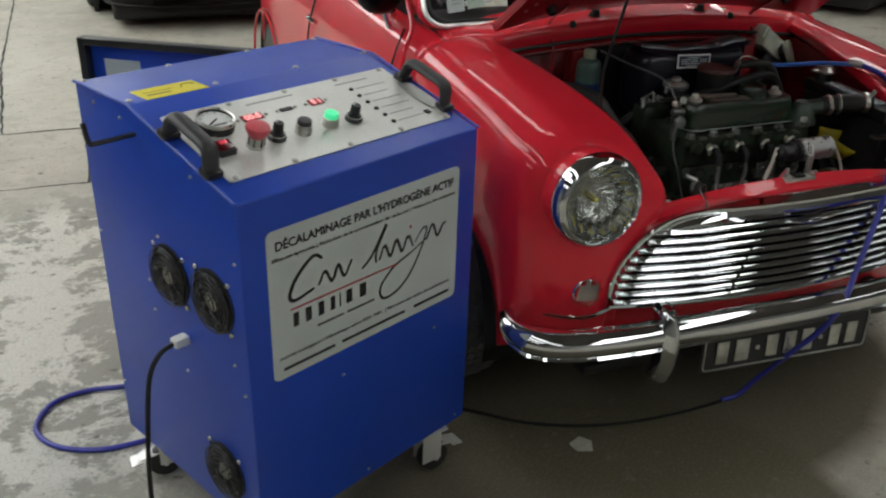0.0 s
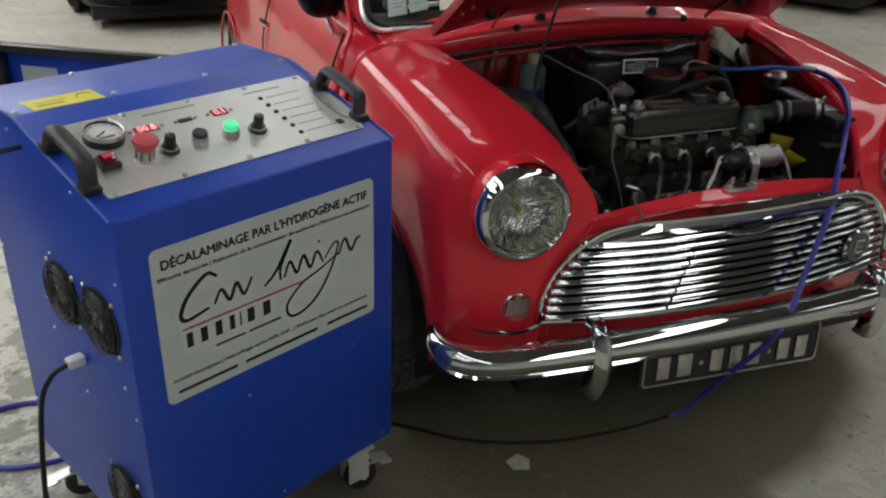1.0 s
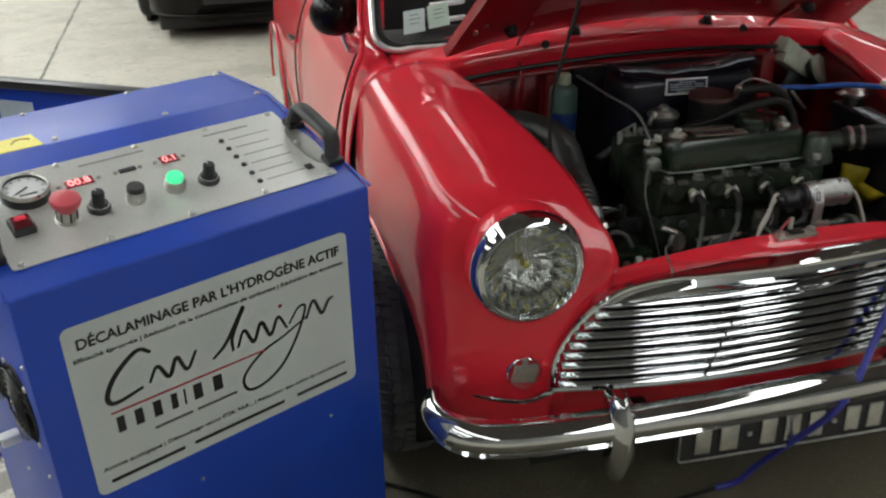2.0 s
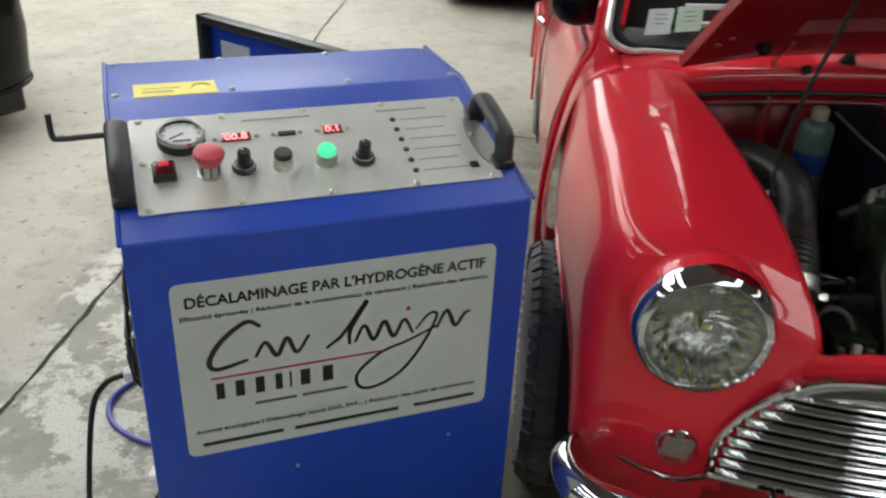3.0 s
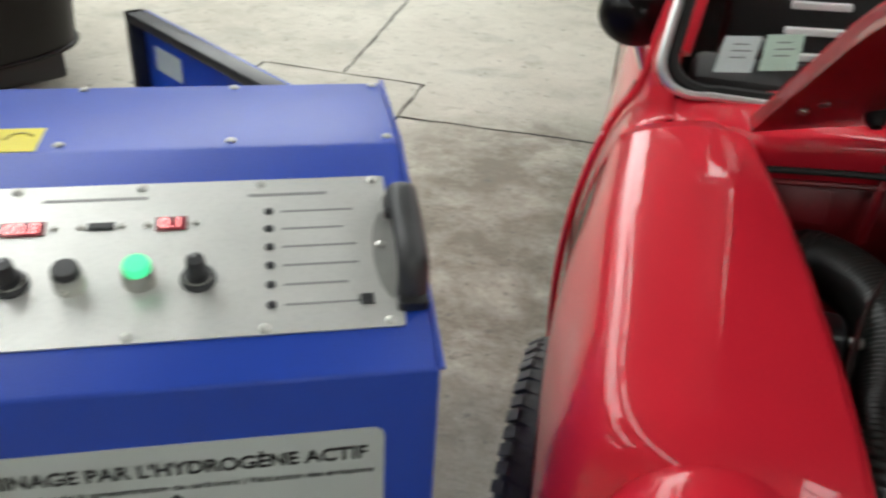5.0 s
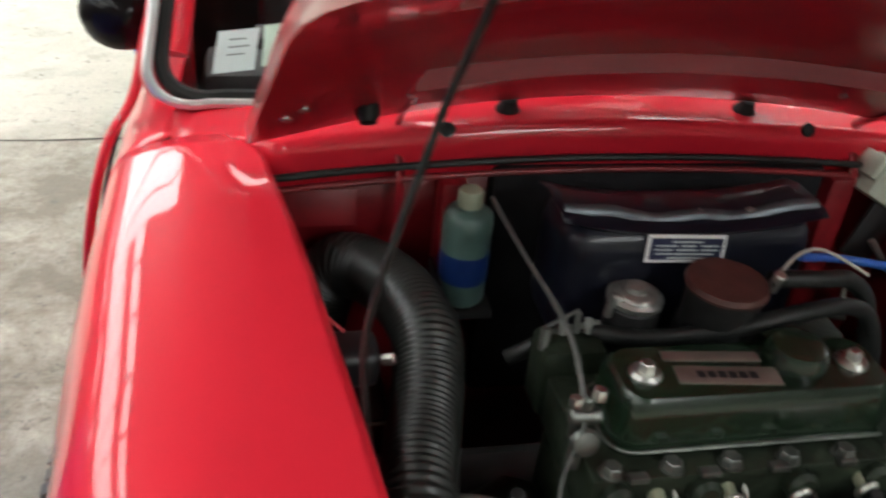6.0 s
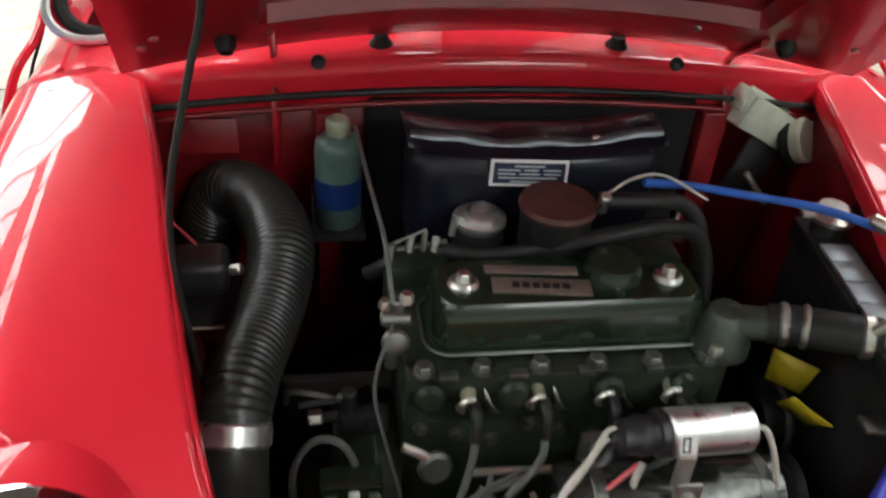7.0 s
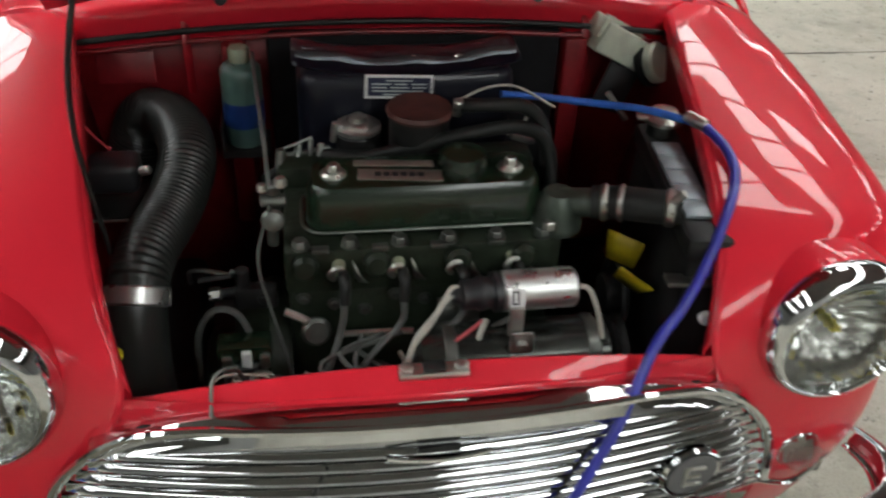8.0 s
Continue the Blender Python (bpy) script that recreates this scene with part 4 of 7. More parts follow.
def bonnet():
    ss, rs = np.linspace(-1, 1, 25), np.linspace(0, 1, 25)
    b = part("bonnet", sheet([[bonnet_point(s, r) for s in ss] for r in rs]), RED, CAR, "red bonnet propped open, bare painted underside", thick=0.0015)
    # pressed inner frame round the edge, with a turned-down rim
    def drop(s, r):
        if abs(s) > 0.997 or r < 0.003 or r > 0.997:
            return 0.001
        if abs(s) < 0.705 and (0.572 < r < 0.888 or (0.178 < r < 0.492 and abs(s) < 0.65)):
            return 0.005
        return 0.022 if abs(s) > 0.96 or r < 0.02 or r > 0.98 else 0.026

    side = [0.64, 0.66, 0.70, 0.715, 0.80, 0.93, 0.975, 0.995, 0.998]
    fs = [-v for v in side[::-1]] + list(np.linspace(-0.6, 0.6, 13)) + side
    fr = [0.002, 0.006, 0.03, 0.09, 0.165, 0.18, 0.26, 0.34, 0.42, 0.49, 0.505, 0.555, 0.574, 0.65, 0.73, 0.81, 0.886, 0.905, 0.95, 0.985, 0.994, 0.998]
    # the underside's shade is in this red; the lit skin keeps body red
    part("inner_frame", sheet([[bonnet_point(s, r, drop(s, r)) for s in fs] for r in fr]), BONNETSHADERED, b, "inner frame of the bonnet, its shade painted in darker red", thick=0.0008, angle=30)
    # outer skin seen through the front opening of the frame
    part("outer_skin", sheet([[bonnet_point(s, r, 0.0075) for s in np.linspace(-0.69, 0.69, 15)] for r in np.linspace(0.580, 0.880, 7)]), RED, b, "bright red skin behind the bonnet frame", thick=0.0006)
    for s, r in ((-0.74, 0.12), (0.74, 0.12)):
        p = Vector(bonnet_point(s, r, 0.026))
        n = Vector(bonnet_point(s, r, 0.06)) - p
        part("rubber_buffer", lathe([(0.014, 0), (0.014, 0.010), (0.009, 0.02), (0, 0.022)], p, n, 16), BLACK, b)
    for s, r in ((-0.93, 0.16), (-0.90, 0.2), (0.5, 0.12), (0.9, 0.16)):
        p = Vector(bonnet_point(s, r, 0.0255))
        part("bolt", lathe([(0.006, 0), (0.006, 0.004), (0, 0.005)], p, Vector(bonnet_point(s, r, 0.06)) - p, 6), BRIGHT, b)
    # hinge straps down to the bulkhead
    for x in (-0.315, 0.345):
        top = Vector(bonnet_point(x / 0.5, 0.12, 0.028))
        part("hinge_strap", tube([top, (x, 0.69, crown(x) + 0.0), (x, 0.655, crown(x) - 0.06), (x, 0.665, 0.70)], 0.0055 if x < 0 else 0.0085, 8, 5, flat=(1.4, 0.6)), BONNETSHADERED, b, "thin dull red hinge strap")
    part("prop_rod", tube([Vector(bonnet_point(-0.77, 0.79, 0.028)), (-0.352, 0.254, 1.07), (-0.366, 0.254, 1.02), (-0.392, 0.255, 0.92), (-0.403, 0.265, 0.84), (-0.400, 0.265, 0.76), (-0.392, 0.26, 0.68), (-0.38, 0.25, 0.55)], 0.0036, 8, 8), BLACK, b, "thin black bonnet prop")


def engine_bay():
    # bulkhead, columns and inner wings: shade put into the darker red
    part("bulkhead", sheet([[(x, 0.675, 0.80), (x, 0.70, 0.70), (x, 0.70, 0.25)] for x in np.linspace(-0.56, 0.56, 9)]), BAYSHADERED, CAR, thick=0.002)
    part("sound_pad", box(-0.190, 0.302, 0.655, 0.69, 0.42, 0.802, 0.01), PAD, CAR, "black felt pad on the bulkhead")
    for s in (-1, 1):
        rows = []
        for y, xi, zt in ((0.70, 0.50, 0.79), (0.5, 0.48, 0.77), (0.33, 0.452, 0.745), (0.2, 0.43, 0.71), (0.1, 0.39, 0.65), (0.06, 0.37, 0.60)):
            rows.append([(s * xi, y, zt), (s * (xi - 0.005), y, zt - 0.12), (s * (xi - 0.03), y, zt - 0.3), (s * (xi - 0.05), y, 0.22)])
        part("inner_wing", smooth_skin(rows, 3, 3), BAYSHADERED, CAR, thick=0.002)
    part("bay_floor", box(-0.5, 0.5, 0.05, 0.72, 0.19, 0.215, 0.005), BAYBLACK, CAR)
    part("subframe", box(-0.44, -0.33, 0.1, 0.68, 0.22, 0.36, 0.02), BAYBLACK, CAR)
    part("subframe", box(0.33, 0.44, 0.1, 0.68, 0.22, 0.36, 0.02), BAYBLACK, CAR)
    part("bulkhead_column", box(-0.262, -0.225, 0.64, 0.685, 0.45, 0.79, 0.008), BAYSHADERED, CAR)
    part("bulkhead_column", box(0.305, 0.345, 0.64, 0.685, 0.45, 0.79, 0.008), BAYSHADERED, CAR)
    part("valance", sheet([[(x, 0.06 + 0.2 * x * x, 0.33) for x in np.linspace(-0.6, 0.6, 13)], [(x, 0.09 + 0.2 * x * x, 0.26) for x in np.linspace(-0.6, 0.6, 13)], [(x, 0.15 + 0.2 * x * x, 0.205) for x in np.linspace(-0.6, 0.6, 13)]]), BAYBLACK, CAR, thick=0.002)
    for s in (-1, 1):
        part("wheel_well", sheet([[(s * xx, WHEEL_Y - 0.315 * math.cos(radians(a)), 0.25 + 0.315 * math.sin(radians(a))) for xx in (0.47, 0.70)] for a in range(-10, 191, 10)]), BAYBLACK, CAR, thick=0.002)
        part("wheel_well", sheet([[(s * xx, REAR_Y - 0.315 * math.cos(radians(a)), 0.25 + 0.315 * math.sin(radians(a))) for xx in (0.45, 0.70)] for a in range(-10, 191, 10)]), BAYBLACK, CAR, thick=0.002)


for side in (-1, 1):
    front_wing(side)
    headlamp(side)
    indicator(side)
    body_side(side)
    wheel(side * 0.676, WHEEL_Y, side)
    wheel(side * 0.625, REAR_Y, side)
nose()
grille()
bumper()
number_plate()
scuttle()
windscreen()
cabin()
door_mirror()
bonnet()
engine_bay()


# ---- the blue machine: its own axes, x along the front, y to the back ----
MW, MD, MTOP, MHI, MBOT = 0.547, 0.487, 0.8045, 0.889, 0.127
MACHINE = thing("engine_cleaning_machine", "blue powder-coated cabinet on castors with steel control panel", "machine", (-1.278, -0.143, 0), 24.9)
PANELINK = material("faint_grey_print", (0.30, 0.30, 0.29), 0.45)
SLOPE = math.atan2(MHI - MTOP, 0.30)


def on_slope(u, v, lift=0.0):
    """A pose on the sloping top: x along the front, y up the slope, z out of it."""
    return Matrix.Translation((u, v, MTOP + v * math.tan(SLOPE))) @ Matrix.Rotation(SLOPE, 4, "X") @ Matrix.Translation((0, 0, lift))


def mpart(name, bm, mat, parent=None, label="", smooth=True, thick=0.0):
    return part(name, bm, mat, parent or MACHINE, label, smooth, True, thick)


def screw(m, r=0.0055, parent=None):
    mpart("screw", moved(lathe([(r, 0), (r, 0.0012), (r * 0.7, 0.003), (0, 0.0036)], (0, 0, 0), (0, 0, 1), 10), m), BRIGHT, parent)


def machine_body():
    prof = [(0, MBOT), (0, MTOP), (0.30, MHI), (MD, MHI), (MD, MBOT)]
    bm = outline_plate(prof, MW, "x")
    bmesh.ops.bevel(bm, geom=list(bm.edges), offset=0.004, segments=2, affect="EDGES", profile=0.5)
    body = mpart("cabinet", bm, BLUE, label="blue textured steel cabinet")
    # folded side-panel edge along the top
    for u in (-0.0015, MW + 0.0015):
        mpart("side_flange", tube([(u, 0.0, MTOP + 0.001), (u, 0.30, MHI + 0.001), (u, MD, MHI + 0.001)], 0.0028, 6, 1, smooth=False), BLUE, body)
    for u in (0.012, MW * 0.33, MW * 0.66, MW - 0.012):
        screw(Matrix.Translation((u, 0.315, MHI)), parent=body)
        screw(Matrix.Translation((u, MD - 0.012, MHI)), parent=body)
    side = Matrix.Rotation(radians(-90), 4, "Y")
    for v, z in ((0.015, 0.70), (0.015, 0.45), (0.015, 0.22), (0.20, 0.41), (0.30, 0.56), (0.295, 0.50), (0.04, 0.50), (MD - 0.015, 0.6), (MD - 0.015, 0.25), (0.12, 0.815), (0.42, 0.866), (0.33, 0.86), (0.25, 0.665)):
        screw(Matrix.Translation((0, v, z)) @ side, 0.0032, body)
    for u, z in ((0.20, 0.405), (0.44, 0.405), (0.26, 0.145), (MW - 0.03, 0.145), (0.03, 0.145)):
        screw(Matrix.Translation((u, 0, z)) @ Matrix.Rotation(radians(90), 4, "X"), 0.0032, body)
    # hinged back door standing open
    hinge, ang = (MW - 0.11, MD + 0.02), radians(123)
    m = Matrix.Translation((hinge[0], hinge[1], 0)) @ Matrix.Rotation(ang, 4, "Z")
    door = mpart("back_door", moved(box(0, 0.43, -0.010, 0.006, 0.14, 0.872, 0.002), m), BLUE, label="open back door, blue inside with dark edge")
    for b in ((0, 0.43, 0.0, 0.030, 0.860, 0.876), (0, 0.43, 0.0, 0.030, 0.136, 0.152), (0.415, 0.432, 0.0, 0.030, 0.136, 0.876), (-0.002, 0.012, 0.0, 0.03, 0.136, 0.876)):
        mpart("door_edge", moved(box(*b, 0.002), m), PLASTIC, door, "black edge strip")
    mpart("paper_label", moved(box(0.30, 0.385, 0.0062, 0.0075, 0.788, 0.828), m), PAPER, door, "small paper label")
    mpart("red_label", moved(box(0.31, 0.36, 0.0062, 0.0075, 0.745, 0.765), m), REDPLASTIC, door)
    mpart("door_latch", moved(box(0.06, 0.10, 0.006, 0.016, 0.828, 0.85, 0.002), m), BRIGHT, door)
    # hook for the lead
    mpart("lead_hook", tube([(0.01, 0.285, 0.842), (-0.03, 0.285, 0.842), (-0.07, 0.286, 0.841), (-0.079, 0.288, 0.846), (-0.0805, 0.295, 0.876)], 0.0045, 8, 4), PLASTIC, body, "bent black lead hook")


def control_panel():
    w, h = 0.497, 0.204
    cu, cv = 0.025 + w / 2, 0.1465
    plate = mpart("control_panel", moved(outline_plate(rounded(w, h, 0.004), 0.002, "z"), on_slope(cu, cv, 0.0005)), STEEL, label="brushed steel control panel")
    for a in (-0.235, -0.12, 0.0, 0.12, 0.235):
        for b in (-0.092, 0.092):
            screw(on_slope(cu + a, cv + b, 0.0025), parent=plate)
    for a in (-0.235, 0.235):
        screw(on_slope(cu + a, cv, 0.0025), parent=plate)
    up = (0, 0, 1)
    # pressure gauge
    m = on_slope(0.092, 0.187, 0.0025)
    g = mpart("pressure_gauge", moved(lathe([(0.0325, 0), (0.0325, 0.012), (0.030, 0.016), (0.0285, 0.015), (0.0285, 0.012)], (0, 0, 0), up, 40), m), PLASTIC, plate, "round dial pressure gauge")
    mpart("bezel", moved(lathe([(0.032, 0.0125), (0.033, 0.016), (0.031, 0.0195), (0.0285, 0.017)], (0, 0, 0), up, 40), m), BRIGHT, g)
    mpart("dial", moved(lathe([(0.0287, 0.0125), (0.0, 0.013)], (0, 0, 0), up, 40), m), WHITE, g)
    mpart("needle", moved(box(-0.001, 0.001, -0.004, 0.019, 0.0135, 0.0145), m @ Matrix.Rotation(radians(120), 4, "Z")), INK, g)
    for k in range(9):
        mpart("tick", moved(box(-0.0006, 0.0006, 0.022, 0.026, 0.0131, 0.0136), m @ Matrix.Rotation(radians(-120 + 30 * k), 4, "Z")), INK, g)
    mpart("dial_mark", moved(box(-0.012, 0.012, -0.016, -0.012, 0.0131, 0.0136), m), GREYINK, g)
    # rocker switch
    m = on_slope(0.063, 0.121, 0.0025)
    s = mpart("rocker_switch", moved(box(-0.015, 0.015, -0.016, 0.016, 0, 0.012, 0.002), m), PLASTIC, plate, "black rocker switch with red light")
    mpart("rocker", moved(moved(box(-0.013, 0.013, -0.012, 0.012, 0.0, 0.008, 0.002), Matrix.Rotation(radians(10), 4, "X")), m @ Matrix.Translation((0, 0, 0.008))), ROCKERRED, s)
    mpart("lamp_spot", moved(moved(box(-0.007, 0.007, 0.001, 0.009, 0.0078, 0.0086, 0.0004), Matrix.Rotation(radians(10), 4, "X")), m @ Matrix.Translation((0, 0, 0.008))), REDLIGHT, s)
    # mushroom stop button
    m = on_slope(0.121, 0.115, 0.0025)
    e = mpart("stop_button", moved(lathe([(0.0165, 0), (0.0165, 0.003), (0.013, 0.004), (0.013, 0.022)], (0, 0, 0), up, 28), m), BRIGHT, plate, "red mushroom stop button")
    mpart("mushroom", moved(lathe([(0.013, 0.018), (0.0165, 0.024), (0.0195, 0.030), (0.0208, 0.034), (0.0195, 0.038), (0.013, 0.040), (0.0, 0.0405)], (0, 0, 0), up, 32), m), REDPLASTIC, e)
    for k in range(14):
        a = 2 * math.pi * k / 14
        mpart("collar_rib", moved(box(-0.0011, 0.0011, 0.0125, 0.0145, 0.003, 0.019), m @ Matrix.Rotation(a, 4, "Z")), PLASTIC if k % 2 else BRIGHT, e, smooth=False)
    # knobs
    for u, v, kind in ((0.167, 0.120, 0), (0.219, 0.116, 1), (0.333, 0.115, 0)):
        m = on_slope(u, v, 0.0025)
        if kind:
            k = mpart("selector_knob", moved(lathe([(0.0145, 0), (0.0145, 0.014), (0.013, 0.018), (0.0, 0.018)], (0, 0, 0), up, 28), m), BRIGHT, plate, "push button with grey cap in a metal collar")
            mpart("cap", moved(lathe([(0.0125, 0.0175), (0.0125, 0.024), (0.011, 0.026), (0, 0.0265)], (0, 0, 0), up, 24), m), GREYPLASTIC, k)
        else:
            k = mpart("control_knob", moved(lathe([(0.0165, 0), (0.0165, 0.0035), (0.0135, 0.006), (0.0130, 0.010), (0.0095, 0.011), (0.0088, 0.028), (0.0078, 0.030), (0.0, 0.0302)], (0, 0, 0), up, 28), m), PLASTIC, plate, "black turning knob")
            mpart("knurled_ring", moved(lathe([(0.0133, 0.0062), (0.0138, 0.007), (0.0136, 0.0085), (0.0128, 0.0088)], (0, 0, 0), up, 28), m), BRIGHT, k)
            mpart("pointer", moved(box(-0.0007, 0.0007, 0.002, 0.0082, 0.0300, 0.0307), m @ Matrix.Rotation(radians(25), 4, "Z")), WHITE, k)
    # green button
    m = on_slope(0.280, 0.118, 0.0025)
    k = mpart("start_button", moved(lathe([(0.0155, 0), (0.0155, 0.012), (0.0125, 0.016), (0.0125, 0.012)], (0, 0, 0), up, 28), m), BRIGHT, plate, "lit green start button in a chrome collar")
    mpart("lamp_cap", moved(lathe([(0.0125, 0.012), (0.0125, 0.022), (0.011, 0.025), (0, 0.0255)], (0, 0, 0), up, 24), m), GREENLIGHT, k)
    # displays
    for u, w2, txt in ((0.166, 0.042, "00.8"), (0.305, 0.030, "0.1")):
        m = on_slope(u, 0.187, 0.0025)
        d = mpart("digital_display", moved(box(-w2 / 2, w2 / 2, -0.009, 0.009, 0, 0.0025, 0.001), m), LEDWINDOW, plate, "small red digital display")
        t = lettering(txt, 0.019, "CENTER", 0.0003)
        t.transform(Matrix.Rotation(radians(-90), 4, "X"))
        mpart("digits", moved(t, m @ Matrix.Translation((0, -0.0066, 0.0028))), LEDRED, d, smooth=False)
        for a in (-1, 1):
            screw(m @ Matrix.Translation((a * (w2 / 2 + 0.008), 0, 0)), 0.0035, d)
    m = on_slope(0.2385, 0.187, 0.0025)
    d = mpart("counter_window", moved(box(-0.013, 0.013, -0.005, 0.005, 0, 0.002, 0.0008), m), PLASTIC, plate)
    mpart("counter_glass", moved(box(-0.010, 0.010, -0.003, 0.003, 0.002, 0.0025), m), GREYPLASTIC, d)
    for a in (-1, 1):
        screw(m @ Matrix.Translation((a * 0.019, 0, 0)), 0.0035, d)
    # six lamps beside six printed lines
    for i in range(6):
        v = 0.198 - i * 0.0236
        m = on_slope(0.400, v, 0.0025)
        led = mpart("status_lamp", moved(lathe([(0.0045, 0), (0.0045, 0.002), (0.0028, 0.0035), (0, 0.004)], (0, 0, 0), up, 12), m), PLASTIC, plate)
        mpart("printed_line", moved(box(0.012, 0.085 - 0.012 * (i % 3 == 1), -0.0016, 0.0010, 0.0, 0.0003), m), PANELINK, led, smooth=False)
    mpart("printed_line", moved(box(-0.06, 0.02, -0.002, 0.002, 0.0, 0.0003), on_slope(0.44, 0.222, 0.0026)), PANELINK, plate, smooth=False)
    mpart("printed_line", moved(box(-0.05, 0.05, -0.002, 0.002, 0.0, 0.0003), on_slope(0.23, 0.224, 0.0026)), PANELINK, plate, smooth=False)
    k = mpart("key_socket", moved(box(-0.006, 0.006, -0.006, 0.006, 0, 0.002), on_slope(0.489, 0.0805, 0.0025)), INK, plate)
    # grab handles at both ends
    for u, s in ((0.010, -1), (MW - 0.016, 1)):
        pts = [(0, 0.075, 0.0), (0, 0.079, 0.014), (0, 0.084, 0.037), (0, 0.095, 0.046), (0, 0.13, 0.047), (0, 0.168, 0.047), (0, 0.182, 0.041), (0, 0.190, 0.016), (0, 0.196, 0.0)]
        m = on_slope(u, 0.0, 0.001)
        cs = math.cos(SLOPE)
        h = mpart("grab_handle", moved(tube([(a, b / cs, c) for a, b, c in pts], 0.0130, 12, 5, up=(1, 0, 0), flat=(1.15, 0.66)), m), GREYPLASTIC, label="dark grey plastic grab handle")
        if s > 0:
            mpart("backing_plate", moved(moved(lathe([(0.031, 0.0), (0.031, 0.0012), (0.0, 0.0013)], (0, 0, 0), (0, 0, 1), 32), Matrix.Diagonal((0.58, 1.9, 1, 1))), on_slope(u - 0.013, 0.135, 0.0030)), DULLSTEEL, h, "thin grey oval plate")
        for v in (0.077, 0.193):
            mpart("handle_foot", moved(box(-0.015, 0.015, -0.014, 0.014, 0, 0.014, 0.004), on_slope(u, v)), PLASTIC, h)


def yellow_notice():
    y = mpart("notice_label", box(0.038, 0.159, 0.302, 0.362, MHI, MHI + 0.0008), YELLOW, label="yellow notice label")
    mpart("printed_line", box(0.050, 0.095, 0.318, 0.326, MHI + 0.0008, MHI + 0.0011), YELLOWINK, y, smooth=False)
    mpart("printed_line", box(0.050, 0.105, 0.336, 0.339, MHI + 0.0008, MHI + 0.0011), YELLOWINK, y, smooth=False)
    mpart("printed_arrow", moved(tube([(0.122, 0.332, 0), (0.128, 0.345, 0), (0.14, 0.348, 0), (0.15, 0.34, 0)], 0.0018, 5, 4), Matrix.Translation((0, 0, MHI + 0.0005))), YELLOWINK, y)


def front_notice():
    """The notice on the front: printed lines in the built-in font, the firm's mark as plain strokes and bars."""
    x0, x1, z0, z1 = 0.048, 0.497, 0.460, 0.742
    w, h = x1 - x0, z1 - z0
    n = mpart("front_notice", moved(outline_plate(rounded(w, h, 0.012, 5, (x0 + x1) / 2, (z0 + z1) / 2), -0.0012), Matrix.Identity(4)), STICKER, label="pale grey vinyl notice with black lettering", smooth=False)

    fit_in = Matrix.Translation((0.0020, 0, 0.0026)) @ Matrix.Diagonal((0.982, 1, 0.982, 1))

    def inked(name, bm, mat):
        mpart(name, moved(bm, fit_in), mat, n, smooth=False)

    def line(text, x, z, width, size, mat=INK, bold=0.0):
        t = lettering(text, size, "LEFT", 0.0002, bold)
        k = width / max(text_width(t), 1e-6)
        t.transform(Matrix.Translation((x, -0.0016, z)) @ Matrix.Diagonal((k, 1, 1, 1)))
        inked("printed_text", t, mat)

    line("DÉCALAMINAGE PAR L'HYDROGÈNE ACTIF", 0.063, 0.716, 0.424, 0.0225, bold=0.0007)
    line("Efficacité éprouvée | Réduction de la consommation de carburant | Réduction des émissions", 0.055, 0.6965, 0.438, 0.0098, bold=0.0001)
    line("Activité écologique | Débouchage vanne EGR, FAP... | Réduction des coûts de maintenance", 0.060, 0.5055, 0.424, 0.0098, bold=0.0001)
    # address lines as bars
    for x, wd in ((0.068, 0.115), (0.20, 0.16), (0.385, 0.10)):
        inked("printed_bar", box(x, x + wd, -0.0018, -0.0012, 0.4815, 0.4875), INK)
    inked("printed_bar", box(0.145, 0.205, -0.0018, -0.0012, 0.5405, 0.545), GREYINK)
    inked("printed_bar", box(0.213, 0.280, -0.0018, -0.0012, 0.5405, 0.545), GREYINK)
    # red rule and the firm's mark
    inked("red_rule", box(0.088, 0.336, -0.0018, -0.0012, 0.5955, 0.5985), REDINK)
    for x0, x1 in ((0.088, 0.110), (0.114, 0.138), (0.142, 0.166), (0.171, 0.190), (0.1945, 0.200), (0.205, 0.232), (0.237, 0.266)):
        xc, hw = (x0 + x1) / 2, 0.26 * (x1 - x0)
        inked("mark_block", box(xc - hw, xc + hw, -0.0018, -0.0012, 0.561, 0.588), INK)
    strokes = [([(0.160, 0.668), (0.140, 0.678), (0.105, 0.652), (0.088, 0.622), (0.098, 0.608), (0.140, 0.616)], 0.0058),
               ([(0.150, 0.618), (0.165, 0.640), (0.180, 0.616), (0.195, 0.642), (0.208, 0.616), (0.226, 0.642)], 0.005),
               ([(0.250, 0.614), (0.275, 0.634), (0.310, 0.684), (0.286, 0.640), (0.284, 0.614)], 0.005),
               ([(0.292, 0.616), (0.306, 0.642), (0.320, 0.616), (0.336, 0.644), (0.350, 0.616), (0.366, 0.642), (0.380, 0.616)], 0.0048),
               ([(0.384, 0.622), (0.404, 0.645), (0.416, 0.640), (0.396, 0.594), (0.364, 0.552), (0.328, 0.532), (0.300, 0.534), (0.296, 0.560), (0.330, 0.590), (0.372, 0.604), (0.416, 0.622)], 0.0040),
               ([(0.416, 0.618), (0.432, 0.646), (0.446, 0.618), (0.460, 0.636), (0.470, 0.640)], 0.0048)]
    for pts, wd in strokes:
        inked("mark_stroke", moved(stroke(pts, wd * 1.4, 0.0016), Matrix.Translation((0, 0.0, 0.004))), INK)
    inked("mark_dot", lathe([(0.0035, 0), (0, 0.0004)], (0.372, -0.0014, 0.664), (0, -1, 0), 12), REDINK)


